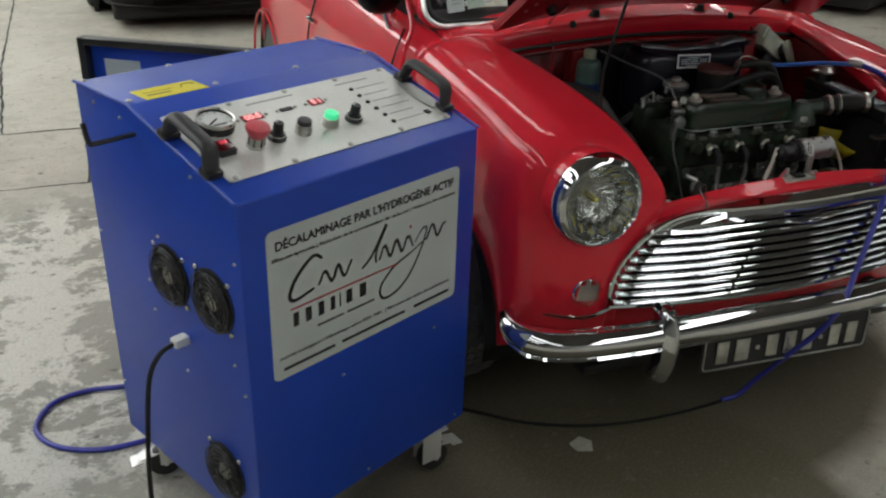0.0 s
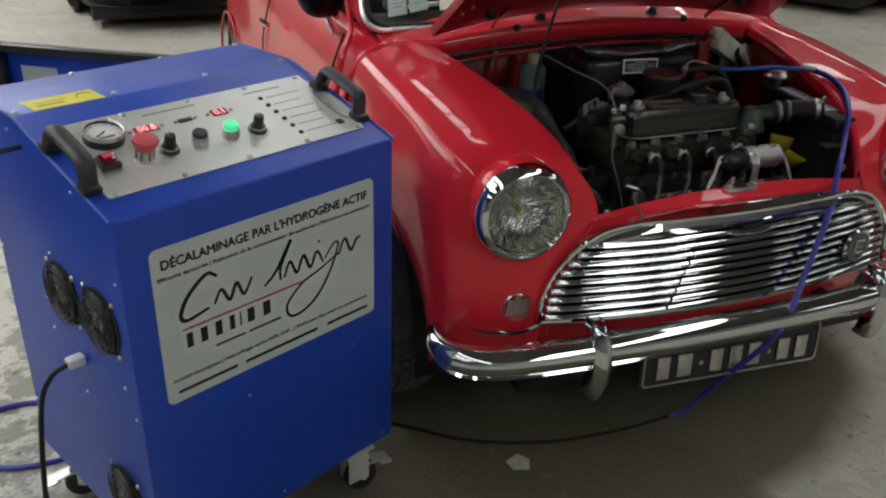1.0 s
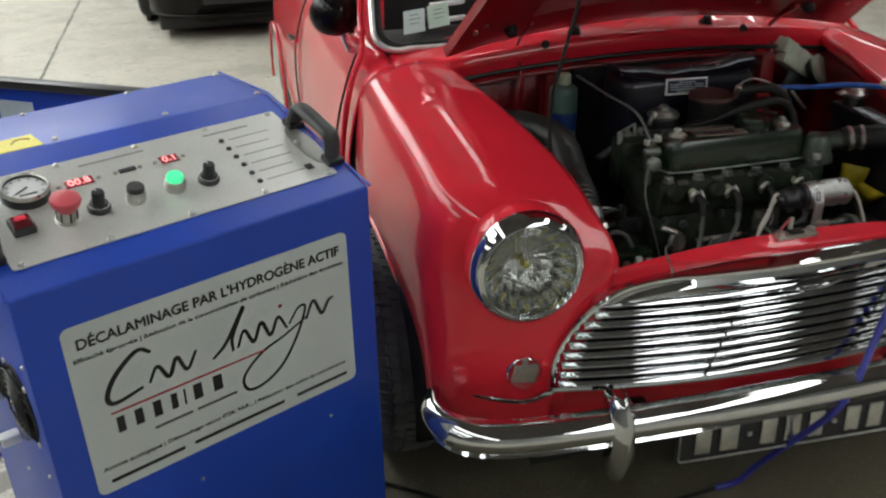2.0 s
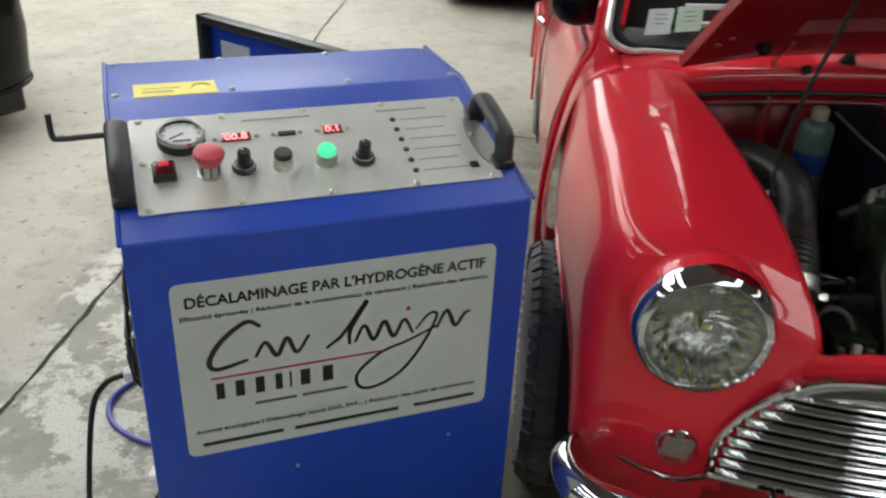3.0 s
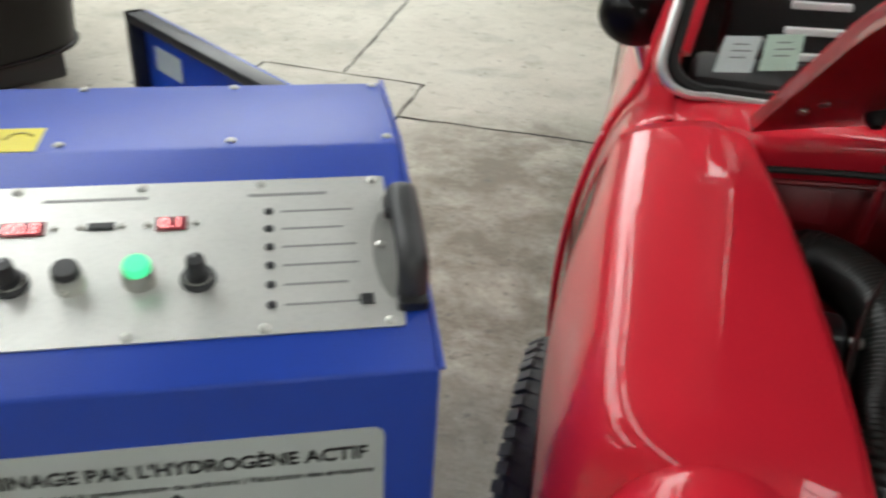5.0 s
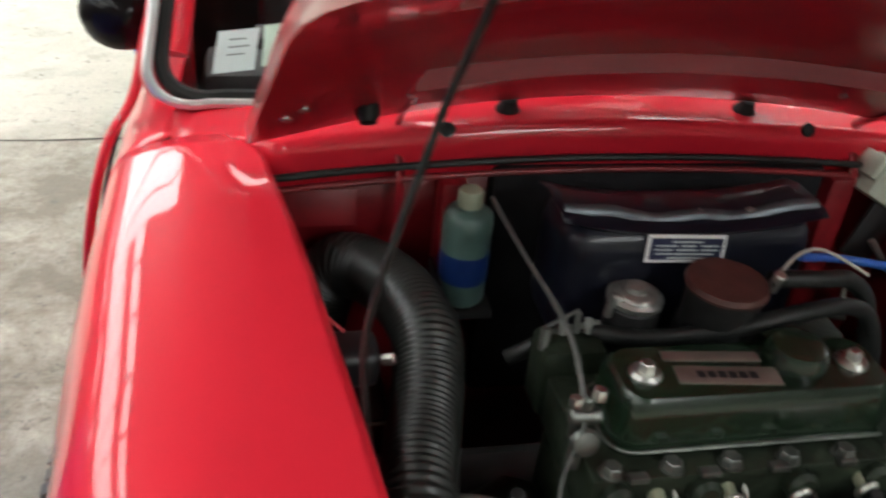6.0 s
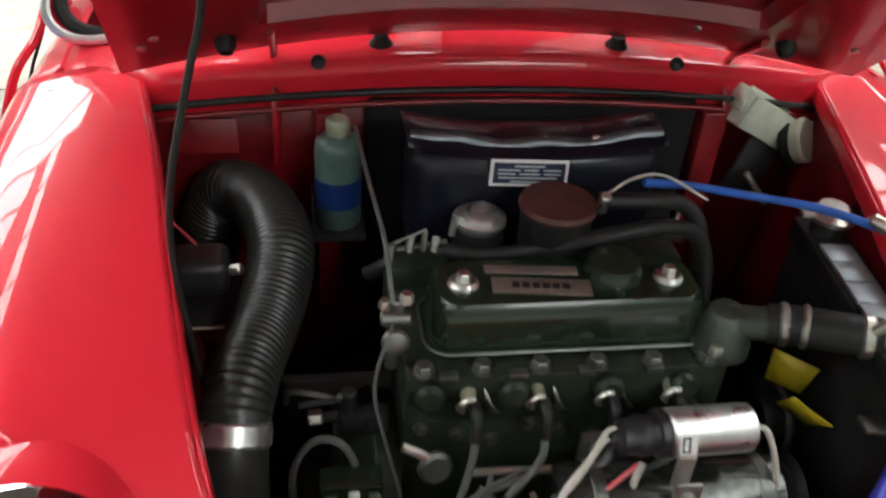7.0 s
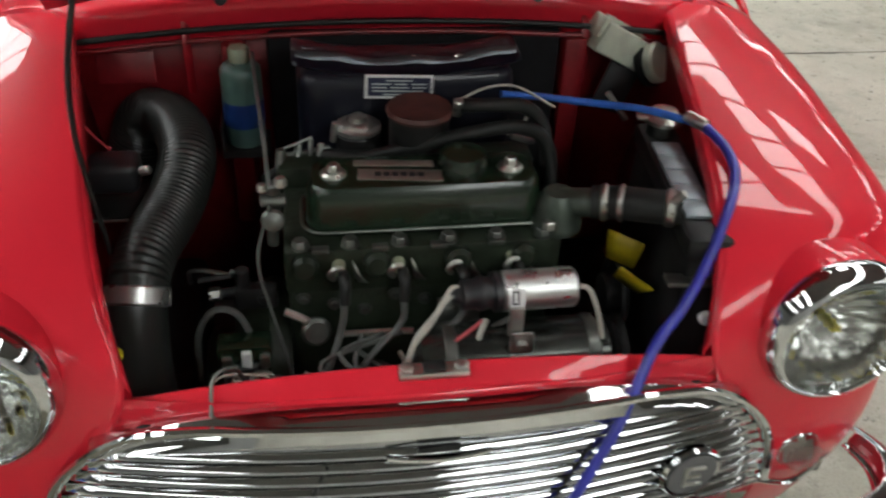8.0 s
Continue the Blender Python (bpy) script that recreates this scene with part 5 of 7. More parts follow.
def fan(v, z, r=0.058):
    m = Matrix.Translation((0, v, z)) @ Matrix.Rotation(radians(-90), 4, "Y")
    f = mpart("cooling_fan", moved(lathe([(r, 0.0), (r, 0.003), (r - 0.003, 0.004), (r - 0.003, 0.001), (0, 0.001)], (0, 0, 0), (0, 0, 1), 36), m), INK, label="round black cooling fan with wire guard")
    for k in range(1, 6):
        rr = 0.012 + k * (r - 0.014) / 5.2
        mpart("guard_ring", moved(tube([(rr * math.cos(a), rr * math.sin(a), 0.010 + 0.006 * (1 - rr / r)) for a in np.linspace(0, 2 * math.pi, 29)[:-1]], 0.0013, 5, 1, closed=True, smooth=False), m), PLASTIC, f)
    for k in range(4):
        a = math.pi / 4 + k * math.pi / 2
        mpart("guard_arm", moved(tube([(0.012 * math.cos(a), 0.012 * math.sin(a), 0.016), (r * 0.7 * math.cos(a), r * 0.7 * math.sin(a), 0.011), (r * 1.12 * math.cos(a), r * 1.12 * math.sin(a), 0.001)], 0.0016, 5, 3), m), PLASTIC, f)
        screw(m @ Matrix.Translation((r * 1.14 * math.cos(a), r * 1.14 * math.sin(a), 0.001)), 0.005, f)
    mpart("hub", moved(lathe([(0.017, 0.001), (0.017, 0.006), (0.014, 0.008), (0, 0.008)], (0, 0, 0), (0, 0, 1), 24), m), BRIGHT, f, "silver hub label")
    for k in range(7):
        a = 2 * math.pi * k / 7
        mpart("blade", moved(sheet([[(0.017 * math.cos(a + d), 0.017 * math.sin(a + d), 0.002 + hh), ((r - 0.007) * math.cos(a + d + 0.25), (r - 0.007) * math.sin(a + d + 0.25), 0.002 + hh)] for d, hh in ((0, 0), (0.3, 0.003), (0.6, 0.005))]), m), PLASTIC, f, thick=0.001)


def castor(u, v, turn):
    m = Matrix.Translation((u, v, 0)) @ Matrix.Rotation(radians(turn), 4, "Z")
    c = mpart("castor", moved(box(-0.035, 0.035, -0.035, 0.035, 0.1205, 0.1265, 0.001), m), STEEL, label="steel castor with black wheel")
    mpart("fork", moved(join(box(-0.019, -0.016, -0.02, 0.03, 0.035, 0.1205, 0.001), box(0.016, 0.019, -0.02, 0.03, 0.035, 0.1205, 0.001), box(-0.019, 0.019, -0.02, 0.03, 0.1155, 0.1205, 0.001)), m), STEEL, c)
    mpart("castor_wheel", moved(lathe([(0.008, -0.013), (0.034, -0.013), (0.0375, -0.008), (0.0375, 0.008), (0.034, 0.013), (0.008, 0.013)], (0, 0.018, 0.0375), (1, 0, 0), 28), m), PLASTIC, c)
    mpart("axle", moved(rod((-0.022, 0.018, 0.0375), (0.022, 0.018, 0.0375), 0.006), m), STEEL, c)
    mpart("brake_pedal", moved(moved(join(box(-0.016, 0.016, 0.03, 0.070, 0, 0.003, 0.001), box(-0.020, 0.020, 0.064, 0.092, -0.006, -0.002, 0.001)), Matrix.Translation((0, 0, 0.070)) @ Matrix.Rotation(radians(-10), 4, "X")), m), STEEL, c)


machine_body()
control_panel()
yellow_notice()
front_notice()
fan(0.221, 0.6005)
fan(0.087, 0.605)
fan(0.101, 0.238)
for cu, cv, ct in ((MW - 0.085, 0.033, -100), (0.06, 0.06, 60), (MW - 0.06, MD - 0.06, 200), (0.06, MD - 0.06, 70)):
    castor(cu, cv, ct)


# ---- under the bonnet ----
ENGINE = thing("car_engine", "four-cylinder engine in dark green enamel with leads and coil", "engine", (0.0, 0.32, 0.215))


def epart(name, bm, mat, parent=None, label="", smooth=True, thick=0.0):
    return part(name, bm, mat, parent or ENGINE, label, smooth, False, thick)


def hexnut(at, r=0.009, h=0.008, axis=(0, 0, 1), parent=None, mat=None):
    epart("nut", lathe([(r, 0), (r, h * 0.8), (r * 0.8, h), (0, h)], at, axis, 6), mat or BRIGHT, parent)


DOMEALLOY = material("ringed_alloy", (0.55, 0.56, 0.52), 0.42, 0.85, vary=0.35, scale=40)
GREENCAST = material("green_grey_cast_iron", (0.075, 0.095, 0.075), 0.36, 0.4, vary=0.5, scale=30, bump=0.4, bump_scale=120)
COILTIN = material("bright_drawn_tin", (0.68, 0.68, 0.66), 0.30, 0.9, vary=0.15, scale=25, rough_vary=0.06)
DYNAMO = material("grimy_dark_grey_paint", (0.11, 0.115, 0.105), 0.20, 0.8, vary=0.5, scale=18, fine=0.4, fine_scale=90, bump=0.15, bump_scale=80)


def engine():
    epart("cylinder_block", join(box(-0.17, 0.20, 0.245, 0.40, 0.34, 0.595, 0.012), box(-0.19, 0.21, 0.22, 0.42, 0.215, 0.36, 0.02)), GREENDIRTY, label="oily dark green engine block")
    head = epart("cylinder_head", box(-0.172, 0.205, 0.238, 0.405, 0.597, 0.668, 0.006), GREENDIRTY, label="dark green cylinder head")
    for k in range(6):
        x = -0.15 + 0.066 * k
        hexnut((x, 0.249, 0.668), 0.011, 0.012, parent=head, mat=ALLOY)
        epart("stud_washer", lathe([(0.013, 0), (0.013, 0.002), (0, 0.002)], (x, 0.249, 0.668), (0, 0, 1), 16), ALLOY, head)
    # rocker cover: a pressed lid with a rim
    pts = rounded(0.325, 0.100, 0.028, 5, 0.022, 0.320)
    ring = lambda g, z: [(0.022 + (a - 0.022) * g[0], 0.320 + (b - 0.320) * g[1], z) for a, b in pts]  # noqa: E731
    rows = [ring((1.035, 1.10), 0.672), ring((1.035, 1.10), 0.677), ring((1.0, 1.0), 0.678), ring((0.985, 0.965), 0.715), ring((0.965, 0.91), 0.730), ring((0.93, 0.82), 0.7365), ring((0.5, 0.5), 0.738), ring((0.02, 0.02), 0.738)]
    cover = epart("rocker_cover", sheet(np.array(rows).transpose(1, 0, 2), closed_u=True), GREEN, label="green pressed-steel rocker cover")
    rim = [(a, b, 0.6775) for a, b in rounded(0.337, 0.111, 0.03, 5, 0.022, 0.320)]
    epart("cover_rim", tube(rim, 0.0022, 6, 1, closed=True, smooth=False), ALLOY, cover)
    for x in (-0.101, 0.142):
        epart("cover_cup", lathe([(0.018, 0), (0.018, 0.003), (0.014, 0.007), (0, 0.007)], (x, 0.317, 0.7365), (0, 0, 1), 20), BRIGHT, cover, "bright domed washer")
        hexnut((x, 0.317, 0.7435), 0.009, 0.010, parent=cover)
    epart("oil_filler_cap", lathe([(0.034, 0), (0.034, 0.012), (0.030, 0.022), (0.022, 0.026), (0, 0.027)], (0.077, 0.326, 0.737), (0, 0, 1), 28), GREEN, cover, "dark oil filler cap")
    epart("name_badge", moved(box(-0.057, 0.057, -0.014, 0.014, 0, 0.002, 0.0008), Matrix.Translation((-0.012, 0.306, 0.7375)) @ Matrix.Rotation(radians(-6), 4, "Z")), BRONZE, cover, "bronze badge plate with dark bars")
    for k in range(6):
        epart("badge_bar", moved(box(-0.034 + 0.0115 * k, -0.0255 + 0.0115 * k, -0.005, 0.005, 0.002, 0.0028), Matrix.Translation((-0.012, 0.306, 0.7375)) @ Matrix.Rotation(radians(-6), 4, "Z")), INK, cover)
    epart("name_badge", moved(box(-0.055, 0.055, -0.008, 0.008, 0, 0.002, 0.0008), Matrix.Translation((-0.018, 0.338, 0.7375)) @ Matrix.Rotation(radians(-5), 4, "Z")), BRONZE, cover, "narrow bronze badge plate")
    # plugs and leads
    ends = [(-0.135, 0.165, 0.50), (-0.105, 0.16, 0.48), (-0.05, 0.155, 0.47), (0.03, 0.15, 0.50)]
    for k in range(4):
        x = -0.100 + 0.079 * k
        p = epart("spark_plug", rod((x, 0.245, 0.646), (x - 0.002, 0.222, 0.641), 0.009, 12), IVORY, label="spark plug with chromed clip")
        epart("plug_clip", tube([(x - 0.008, 0.222, 0.632), (x - 0.014, 0.218, 0.642), (x - 0.006, 0.216, 0.653), (x + 0.003, 0.218, 0.652)], 0.004, 6, 4), BRIGHT, p)
        epart("plug_cap", tube([(x + 0.004, 0.222, 0.642), (x + 0.006, 0.205, 0.634), (x + 0.004, 0.196, 0.610)], 0.0075, 10, 4), BLACK, p)
        e = ends[k]
        epart("ignition_lead", tube([(x + 0.004, 0.196, 0.612), (x, 0.188, 0.58), (0.5 * x + 0.5 * e[0], 0.165, 0.535 + 0.01 * k), e, (e[0] - 0.02, e[1] + 0.02, 0.43)], 0.0048, 8, 6), WIREGREY, label="grey ignition lead")
    for x in (-0.145, -0.05, 0.06, 0.15):
        epart("head_lug", lathe([(0.018, 0), (0.018, 0.02), (0.012, 0.026), (0, 0.026)], (x, 0.245, 0.645), (0, -1, 0.2), 14), GREENDIRTY, head)
    # thermostat housing and top hose
    t = epart("thermostat_housing", join(lathe([(0.036, 0), (0.036, 0.012), (0.030, 0.02), (0.030, 0.04), (0.02, 0.055), (0, 0.056)], (0.203, 0.272, 0.668), (0, 0, 1), 24), rod((0.203, 0.272, 0.705), (0.262, 0.25, 0.715), 0.02, 18)), GREENCAST, label="green-grey cast thermostat housing")
    hexnut((0.186, 0.245, 0.681), 0.009, 0.012, parent=t)
    hexnut((0.226, 0.298, 0.681), 0.009, 0.012, parent=t)
    h = epart("radiator_hose", tube([(0.245, 0.256, 0.713), (0.275, 0.244, 0.718), (0.31, 0.224, 0.724), (0.352, 0.206, 0.728)], 0.0235, 16, 5), BLACK, label="short black radiator hose with clips")
    for p, q in (((0.256, 0.252, 0.715), (0.266, 0.248, 0.7165)), ((0.278, 0.2425, 0.7185), (0.286, 0.2385, 0.7195)), ((0.332, 0.2145, 0.7262), (0.345, 0.209, 0.7275))):
        epart("hose_clip", rod(p, q, 0.0262, 20), BRIGHT, h, "bright hose clip")
    epart("clip_screw", rod((0.334, 0.198, 0.744), (0.344, 0.192, 0.762), 0.006, 8), BRIGHT, h)
    # coil on the dynamo
    d = epart("dynamo", rod((-0.005, 0.165, 0.525), (0.262, 0.165, 0.525), 0.052, 28, 0.006), DYNAMO, label="dark grey dynamo with grey end bracket")
    epart("end_ring", rod((0.225, 0.165, 0.525), (0.245, 0.165, 0.525), 0.0535, 28), ALLOY, d)
    epart("end_ring", rod((0.03, 0.165, 0.525), (0.05, 0.165, 0.525), 0.0535, 28), ALLOY, d)
    epart("pulley", lathe([(0.03, 0), (0.05, 0.003), (0.04, 0.012), (0.05, 0.021), (0.03, 0.024), (0, 0.024)], (0.262, 0.165, 0.525), (1, 0, 0), 24), BAYBLACK, d)
    c = epart("ignition_coil", rod((0.104, 0.166, 0.640), (0.206, 0.170, 0.638), 0.0275, 28, 0.004), COILTIN, label="silver ignition coil with black cap")
    epart("coil_cap", lathe([(0.027, 0), (0.027, 0.010), (0.0215, 0.012), (0.0215, 0.020), (0.023, 0.022), (0.023, 0.030), (0.020, 0.034), (0.020, 0.050), (0.012, 0.054), (0.010, 0.062), (0, 0.062)], (0.104, 0.166, 0.640), (-1, -0.05, 0), 24), PLASTIC, c)
    epart("coil_label", moved(box(-0.010, 0.010, -0.0008, 0, -0.012, 0.012), Matrix.Translation((0.122, 0.1405, 0.648)) @ Matrix.Rotation(radians(-22), 4, "X")), WHITE, c, "white label with a dark frame")
    for b in ((-0.007, -0.005, -0.009, 0.009), (0.000, 0.002, -0.009, 0.009), (-0.007, 0.002, 0.007, 0.009), (-0.007, 0.002, -0.009, -0.007)):
        epart("label_bar", moved(box(b[0], b[1], -0.0018, -0.0008, b[2], b[3]), Matrix.Translation((0.122, 0.1405, 0.648)) @ Matrix.Rotation(radians(-22), 4, "X")), INK, c)
    epart("coil_bracket", join(box(0.112, 0.132, 0.132, 0.138, 0.590, 0.636, 0.002), box(0.114, 0.146, 0.124, 0.130, 0.565, 0.600, 0.004), rod((0.130, 0.128, 0.582), (0.130, 0.116, 0.582), 0.008, 8)), DOMEALLOY, c, "grey coil bracket with bolt")
    epart("wire", tube([(0.214, 0.17, 0.638), (0.228, 0.165, 0.632), (0.243, 0.15, 0.59), (0.25, 0.125, 0.52), (0.25, 0.115, 0.43)], 0.0038, 8, 6), WIREWHITE, label="white wire")
    epart("wire", tube([(0.058, 0.166, 0.645), (0.04, 0.165, 0.65), (0.02, 0.15, 0.625), (-0.01, 0.13, 0.598), (-0.022, 0.12, 0.55), (-0.01, 0.115, 0.50)], 0.0032, 8, 6), WIREWHITE, label="white braided wire")
    epart("wire", tube([(0.058, 0.164, 0.638), (0.036, 0.16, 0.638), (0.01, 0.14, 0.612), (-0.015, 0.125, 0.585), (-0.018, 0.12, 0.53)], 0.003, 8, 6), WIREWHITE, label="white braided wire")
    epart("wire", tube([(0.085, 0.165, 0.592), (0.05, 0.15, 0.575), (0.0, 0.13, 0.552), (-0.02, 0.13, 0.53)], 0.0028, 6, 6), REDPLASTIC, label="thin red wire")
    epart("wire", tube([(0.09, 0.165, 0.595), (0.078, 0.15, 0.57), (0.085, 0.14, 0.52), (0.10, 0.13, 0.46)], 0.0045, 8, 6), WIREWHITE, label="pale wire")
    epart("pipe", tube([(-0.10, 0.20, 0.555), (-0.02, 0.195, 0.558), (0.04, 0.19, 0.556), (0.07, 0.18, 0.53)], 0.0048, 8, 6), BRIGHT, label="thin pale metal pipe")
    # distributor and fuel parts at the near left
    dist = epart("distributor", lathe([(0.026, 0), (0.030, 0.02), (0.030, 0.045), (0.022, 0.06), (0.012, 0.07), (0, 0.07)], (-0.055, 0.185, 0.45), (0, -0.3, 1), 20), PLASTIC, label="black distributor")
    epart("clip", box(-0.06, -0.05, 0.148, 0.156, 0.46, 0.505, 0.001), BRIGHT, dist)
    epart("round_filter", lathe([(0.017, 0), (0.021, 0.004), (0.021, 0.010), (0.016, 0.014), (0, 0.012)], (-0.136, 0.222, 0.548), (0.15, -1, 0.25), 20), ALLOY, label="grey round filter cap")
    v = epart("heater_tap", join(rod((-0.182, 0.282, 0.69), (-0.180, 0.276, 0.752), 0.009, 12), rod((-0.198, 0.272, 0.728), (-0.164, 0.272, 0.728), 0.009, 10), lathe([(0.013, 0), (0.016, 0.006), (0.013, 0.011), (0.006, 0.013), (0, 0.013)], (-0.182, 0.262, 0.705), (0, -1, 0.3), 18), rod((-0.185, 0.27, 0.66), (-0.184, 0.27, 0.70), 0.008, 10)), ALLOY, label="grey cast water tap")
    hexnut((-0.170, 0.272, 0.750), 0.008, 0.012, parent=v)
    hexnut((-0.194, 0.27, 0.745), 0.007, 0.010, parent=v)
    epart("cable", tube([(-0.185, 0.272, 0.75), (-0.19, 0.33, 0.79), (-0.20, 0.45, 0.795), (-0.21, 0.585, 0.80)], 0.003, 6, 8), WIREGREY, label="thin control cable")
    epart("cable", tube([(-0.185, 0.26, 0.73), (-0.205, 0.24, 0.66), (-0.195, 0.22, 0.60), (-0.178, 0.205, 0.53), (-0.165, 0.19, 0.47), (-0.13, 0.165, 0.445)], 0.0022, 6, 6), WIREGREY, label="pale thin cable")
    epart("bracket_arm", join(rod((-0.265, 0.28, 0.575), (-0.225, 0.28, 0.578), 0.007, 10), rod((-0.29, 0.265, 0.61), (-0.245, 0.27, 0.612), 0.004, 8), box(-0.245, -0.185, 0.268, 0.288, 0.550, 0.588, 0.006), rod((-0.232, 0.28, 0.57), (-0.232, 0.28, 0.615), 0.010, 10), rod((-0.205, 0.262, 0.57), (-0.205, 0.272, 0.57), 0.009, 6)), BAYBLACK, label="engine steady bracket")
    epart("bolt_head", rod((-0.28, 0.28, 0.574), (-0.262, 0.28, 0.575), 0.010, 6), BRIGHT)
    epart("lever", tube([(-0.175, 0.215, 0.588), (-0.155, 0.21, 0.58), (-0.145, 0.205, 0.576)], 0.006, 8, 3), BRIGHT, label="bright lever")
    epart("clutch_case", join(box(-0.30, -0.17, 0.16, 0.36, 0.25, 0.47, 0.03), lathe([(0.11, 0), (0.12, 0.03), (0.10, 0.08), (0, 0.085)], (-0.17, 0.32, 0.42), (-1, 0, 0), 28)), GREENDIRTY, label="oily green clutch housing")
    s = epart("starter_solenoid", rod((-0.235, 0.215, 0.455), (-0.235, 0.215, 0.518), 0.030, 24), PLASTIC, label="round black starter solenoid")
    epart("solenoid_terminal", join(box(-0.262, -0.242, 0.185, 0.193, 0.478, 0.520, 0.002), box(-0.222, -0.202, 0.185, 0.193, 0.478, 0.508, 0.002), rod((-0.252, 0.21, 0.518), (-0.252, 0.21, 0.533), 0.010, 8)), BRIGHT, s)
    epart("cable", tube([(-0.30, 0.24, 0.45), (-0.297, 0.242, 0.53), (-0.272, 0.246, 0.572), (-0.24, 0.24, 0.568), (-0.222, 0.225, 0.53), (-0.212, 0.19, 0.48)], 0.0048, 8, 6), WIREGREY, label="grey battery cable loop")
    cw = epart("catch_wire", tube([(-0.257, 0.012, 0.585), (-0.257, 0.030, 0.608), (-0.256, 0.052, 0.622), (-0.249, 0.064, 0.628), (-0.232, 0.072, 0.626), (-0.222, 0.08, 0.60)], 0.0022, 8, 5), ALLOY, label="bent wire bonnet catch with black rubber tip")
    epart("rubber_tip", lathe([(0, 0), (0.005, 0.002), (0.0065, 0.008), (0.005, 0.016), (0.003, 0.019), (0, 0.019)], (-0.258, 0.004, 0.568), (0.02, 0.45, 1), 14), BLACK, cw)
    jb = epart("terminal_block", box(-0.252, -0.182, 0.112, 0.142, 0.515, 0.545, 0.003), PLASTIC, label="black terminal block with bright studs")
    for x in (-0.237, -0.215, -0.195):
        epart("stud", join(rod((x, 0.122, 0.545), (x, 0.120, 0.562), 0.006, 8), rod((x, 0.120, 0.562), (x, 0.119, 0.570), 0.003, 8)), BRIGHT, jb)
    epart("terminal_wire", tube([(-0.252, 0.125, 0.53), (-0.268, 0.12, 0.54), (-0.266, 0.118, 0.56), (-0.245, 0.118, 0.572), (-0.205, 0.12, 0.565), (-0.19, 0.125, 0.55)], 0.0018, 6, 5), WIREWHITE, jb)
    epart("rotor_cap", lathe([(0.018, 0), (0.018, 0.006), (0.010, 0.014), (0, 0.015)], (-0.082, 0.125, 0.53), (0, -0.3, 1), 18), REDPLASTIC, label="dull red plastic cap")
    for k, (x, z) in enumerate(((-0.055, 0.52), (-0.075, 0.545), (-0.10, 0.53))):
        epart("cap_lead", tube([(-0.082, 0.125, 0.535), (x, 0.12, z), (x - 0.03, 0.15, z + 0.02), (x - 0.02 + 0.05 * k, 0.19, 0.56)], 0.0034, 8, 5), WIREGREY)
    rly = epart("relay", box(-0.268, -0.196, 0.196, 0.232, 0.505, 0.545, 0.004), GREEN, label="small green relay with pale terminals")
    for x in (-0.262, -0.236, -0.212):
        epart("terminal", box(x, x + 0.013, 0.188, 0.199, 0.512, 0.540 - 0.3 * abs(x + 0.236), 0.002), WHITE if x == -0.236 else BRIGHT, rly)
    for k, x in enumerate((-0.083, -0.004, 0.075, 0.154)):
        epart("plug_shield", sheet([[(x, 0.236, 0.650), (x + 0.004, 0.232, 0.645)], [(x + 0.003, 0.234, 0.632), (x + 0.010, 0.230, 0.630)], [(x + 0.004, 0.233, 0.618), (x + 0.020, 0.229, 0.617)]]), BRIGHT, label="bright plug shield", thick=0.0015)
        epart("lifting_lug", box(x - 0.052, x - 0.030, 0.234, 0.246, 0.664, 0.672, 0.002), ALLOY, head)
    epart("pipe", tube([(-0.305, 0.30, 0.58), (-0.30, 0.285, 0.612), (-0.27, 0.275, 0.617), (-0.245, 0.27, 0.612), (-0.243, 0.262, 0.625)], 0.0034, 8, 5), ALLOY, label="bent brake pipe")
    rng = random.Random(11)
    for k in range(7):
        x0, x1 = rng.uniform(-0.16, 0.0), rng.uniform(0.02, 0.24)
        z0, z1 = rng.uniform(0.42, 0.55), rng.uniform(0.40, 0.50)
        epart("wire", tube([(x0, 0.19, z0), (0.7 * x0 + 0.3 * x1, 0.135, z0 - 0.03), (0.4 * x0 + 0.6 * x1, 0.115, z1 - 0.01), (x1, 0.12, z1), (x1 + 0.02, 0.16, z1 - 0.06)], rng.choice((0.0024, 0.003, 0.004)), 6, 5), (WIREGREY, WIREWHITE, BLACK, WIREGREY)[k % 4], label="loose engine wire")
    for k in range(9):
        x, z = -0.15 + 0.042 * k, 0.585 - 0.012 * (k % 3)
        epart("bolt", join(lathe([(0.010, 0), (0.010, 0.003), (0.006, 0.003), (0.006, 0.009), (0, 0.009)], (x, 0.246, z), (0, -1, 0), 10)), ALLOY)
    epart("oil_filter", lathe([(0.0, 0.0), (0.03, 0.002), (0.036, 0.01), (0.036, 0.09), (0.03, 0.10), (0, 0.10)], (-0.10, 0.17, 0.35), (0, -0.25, 1), 24), GREENDIRTY, label="oily green oil filter")
    epart("mounting_plate", join(box(0.03, 0.09, 0.205, 0.212, 0.50, 0.60, 0.002), rod((0.045, 0.206, 0.585), (0.045, 0.196, 0.585), 0.008, 8), rod((0.075, 0.206, 0.52), (0.075, 0.196, 0.52), 0.008, 8)), ALLOY, label="grey dynamo mounting plate")
    # carburettors behind the cover
    c1 = epart("carburettor", join(lathe([(0.033, 0), (0.033, 0.05), (0.035, 0.058), (0.032, 0.064)], (-0.058, 0.455, 0.670), (0, 0, 1), 24), box(-0.10, -0.02, 0.425, 0.49, 0.60, 0.672, 0.01)), BAYBLACK, label="twin carburettor with ringed alloy top")
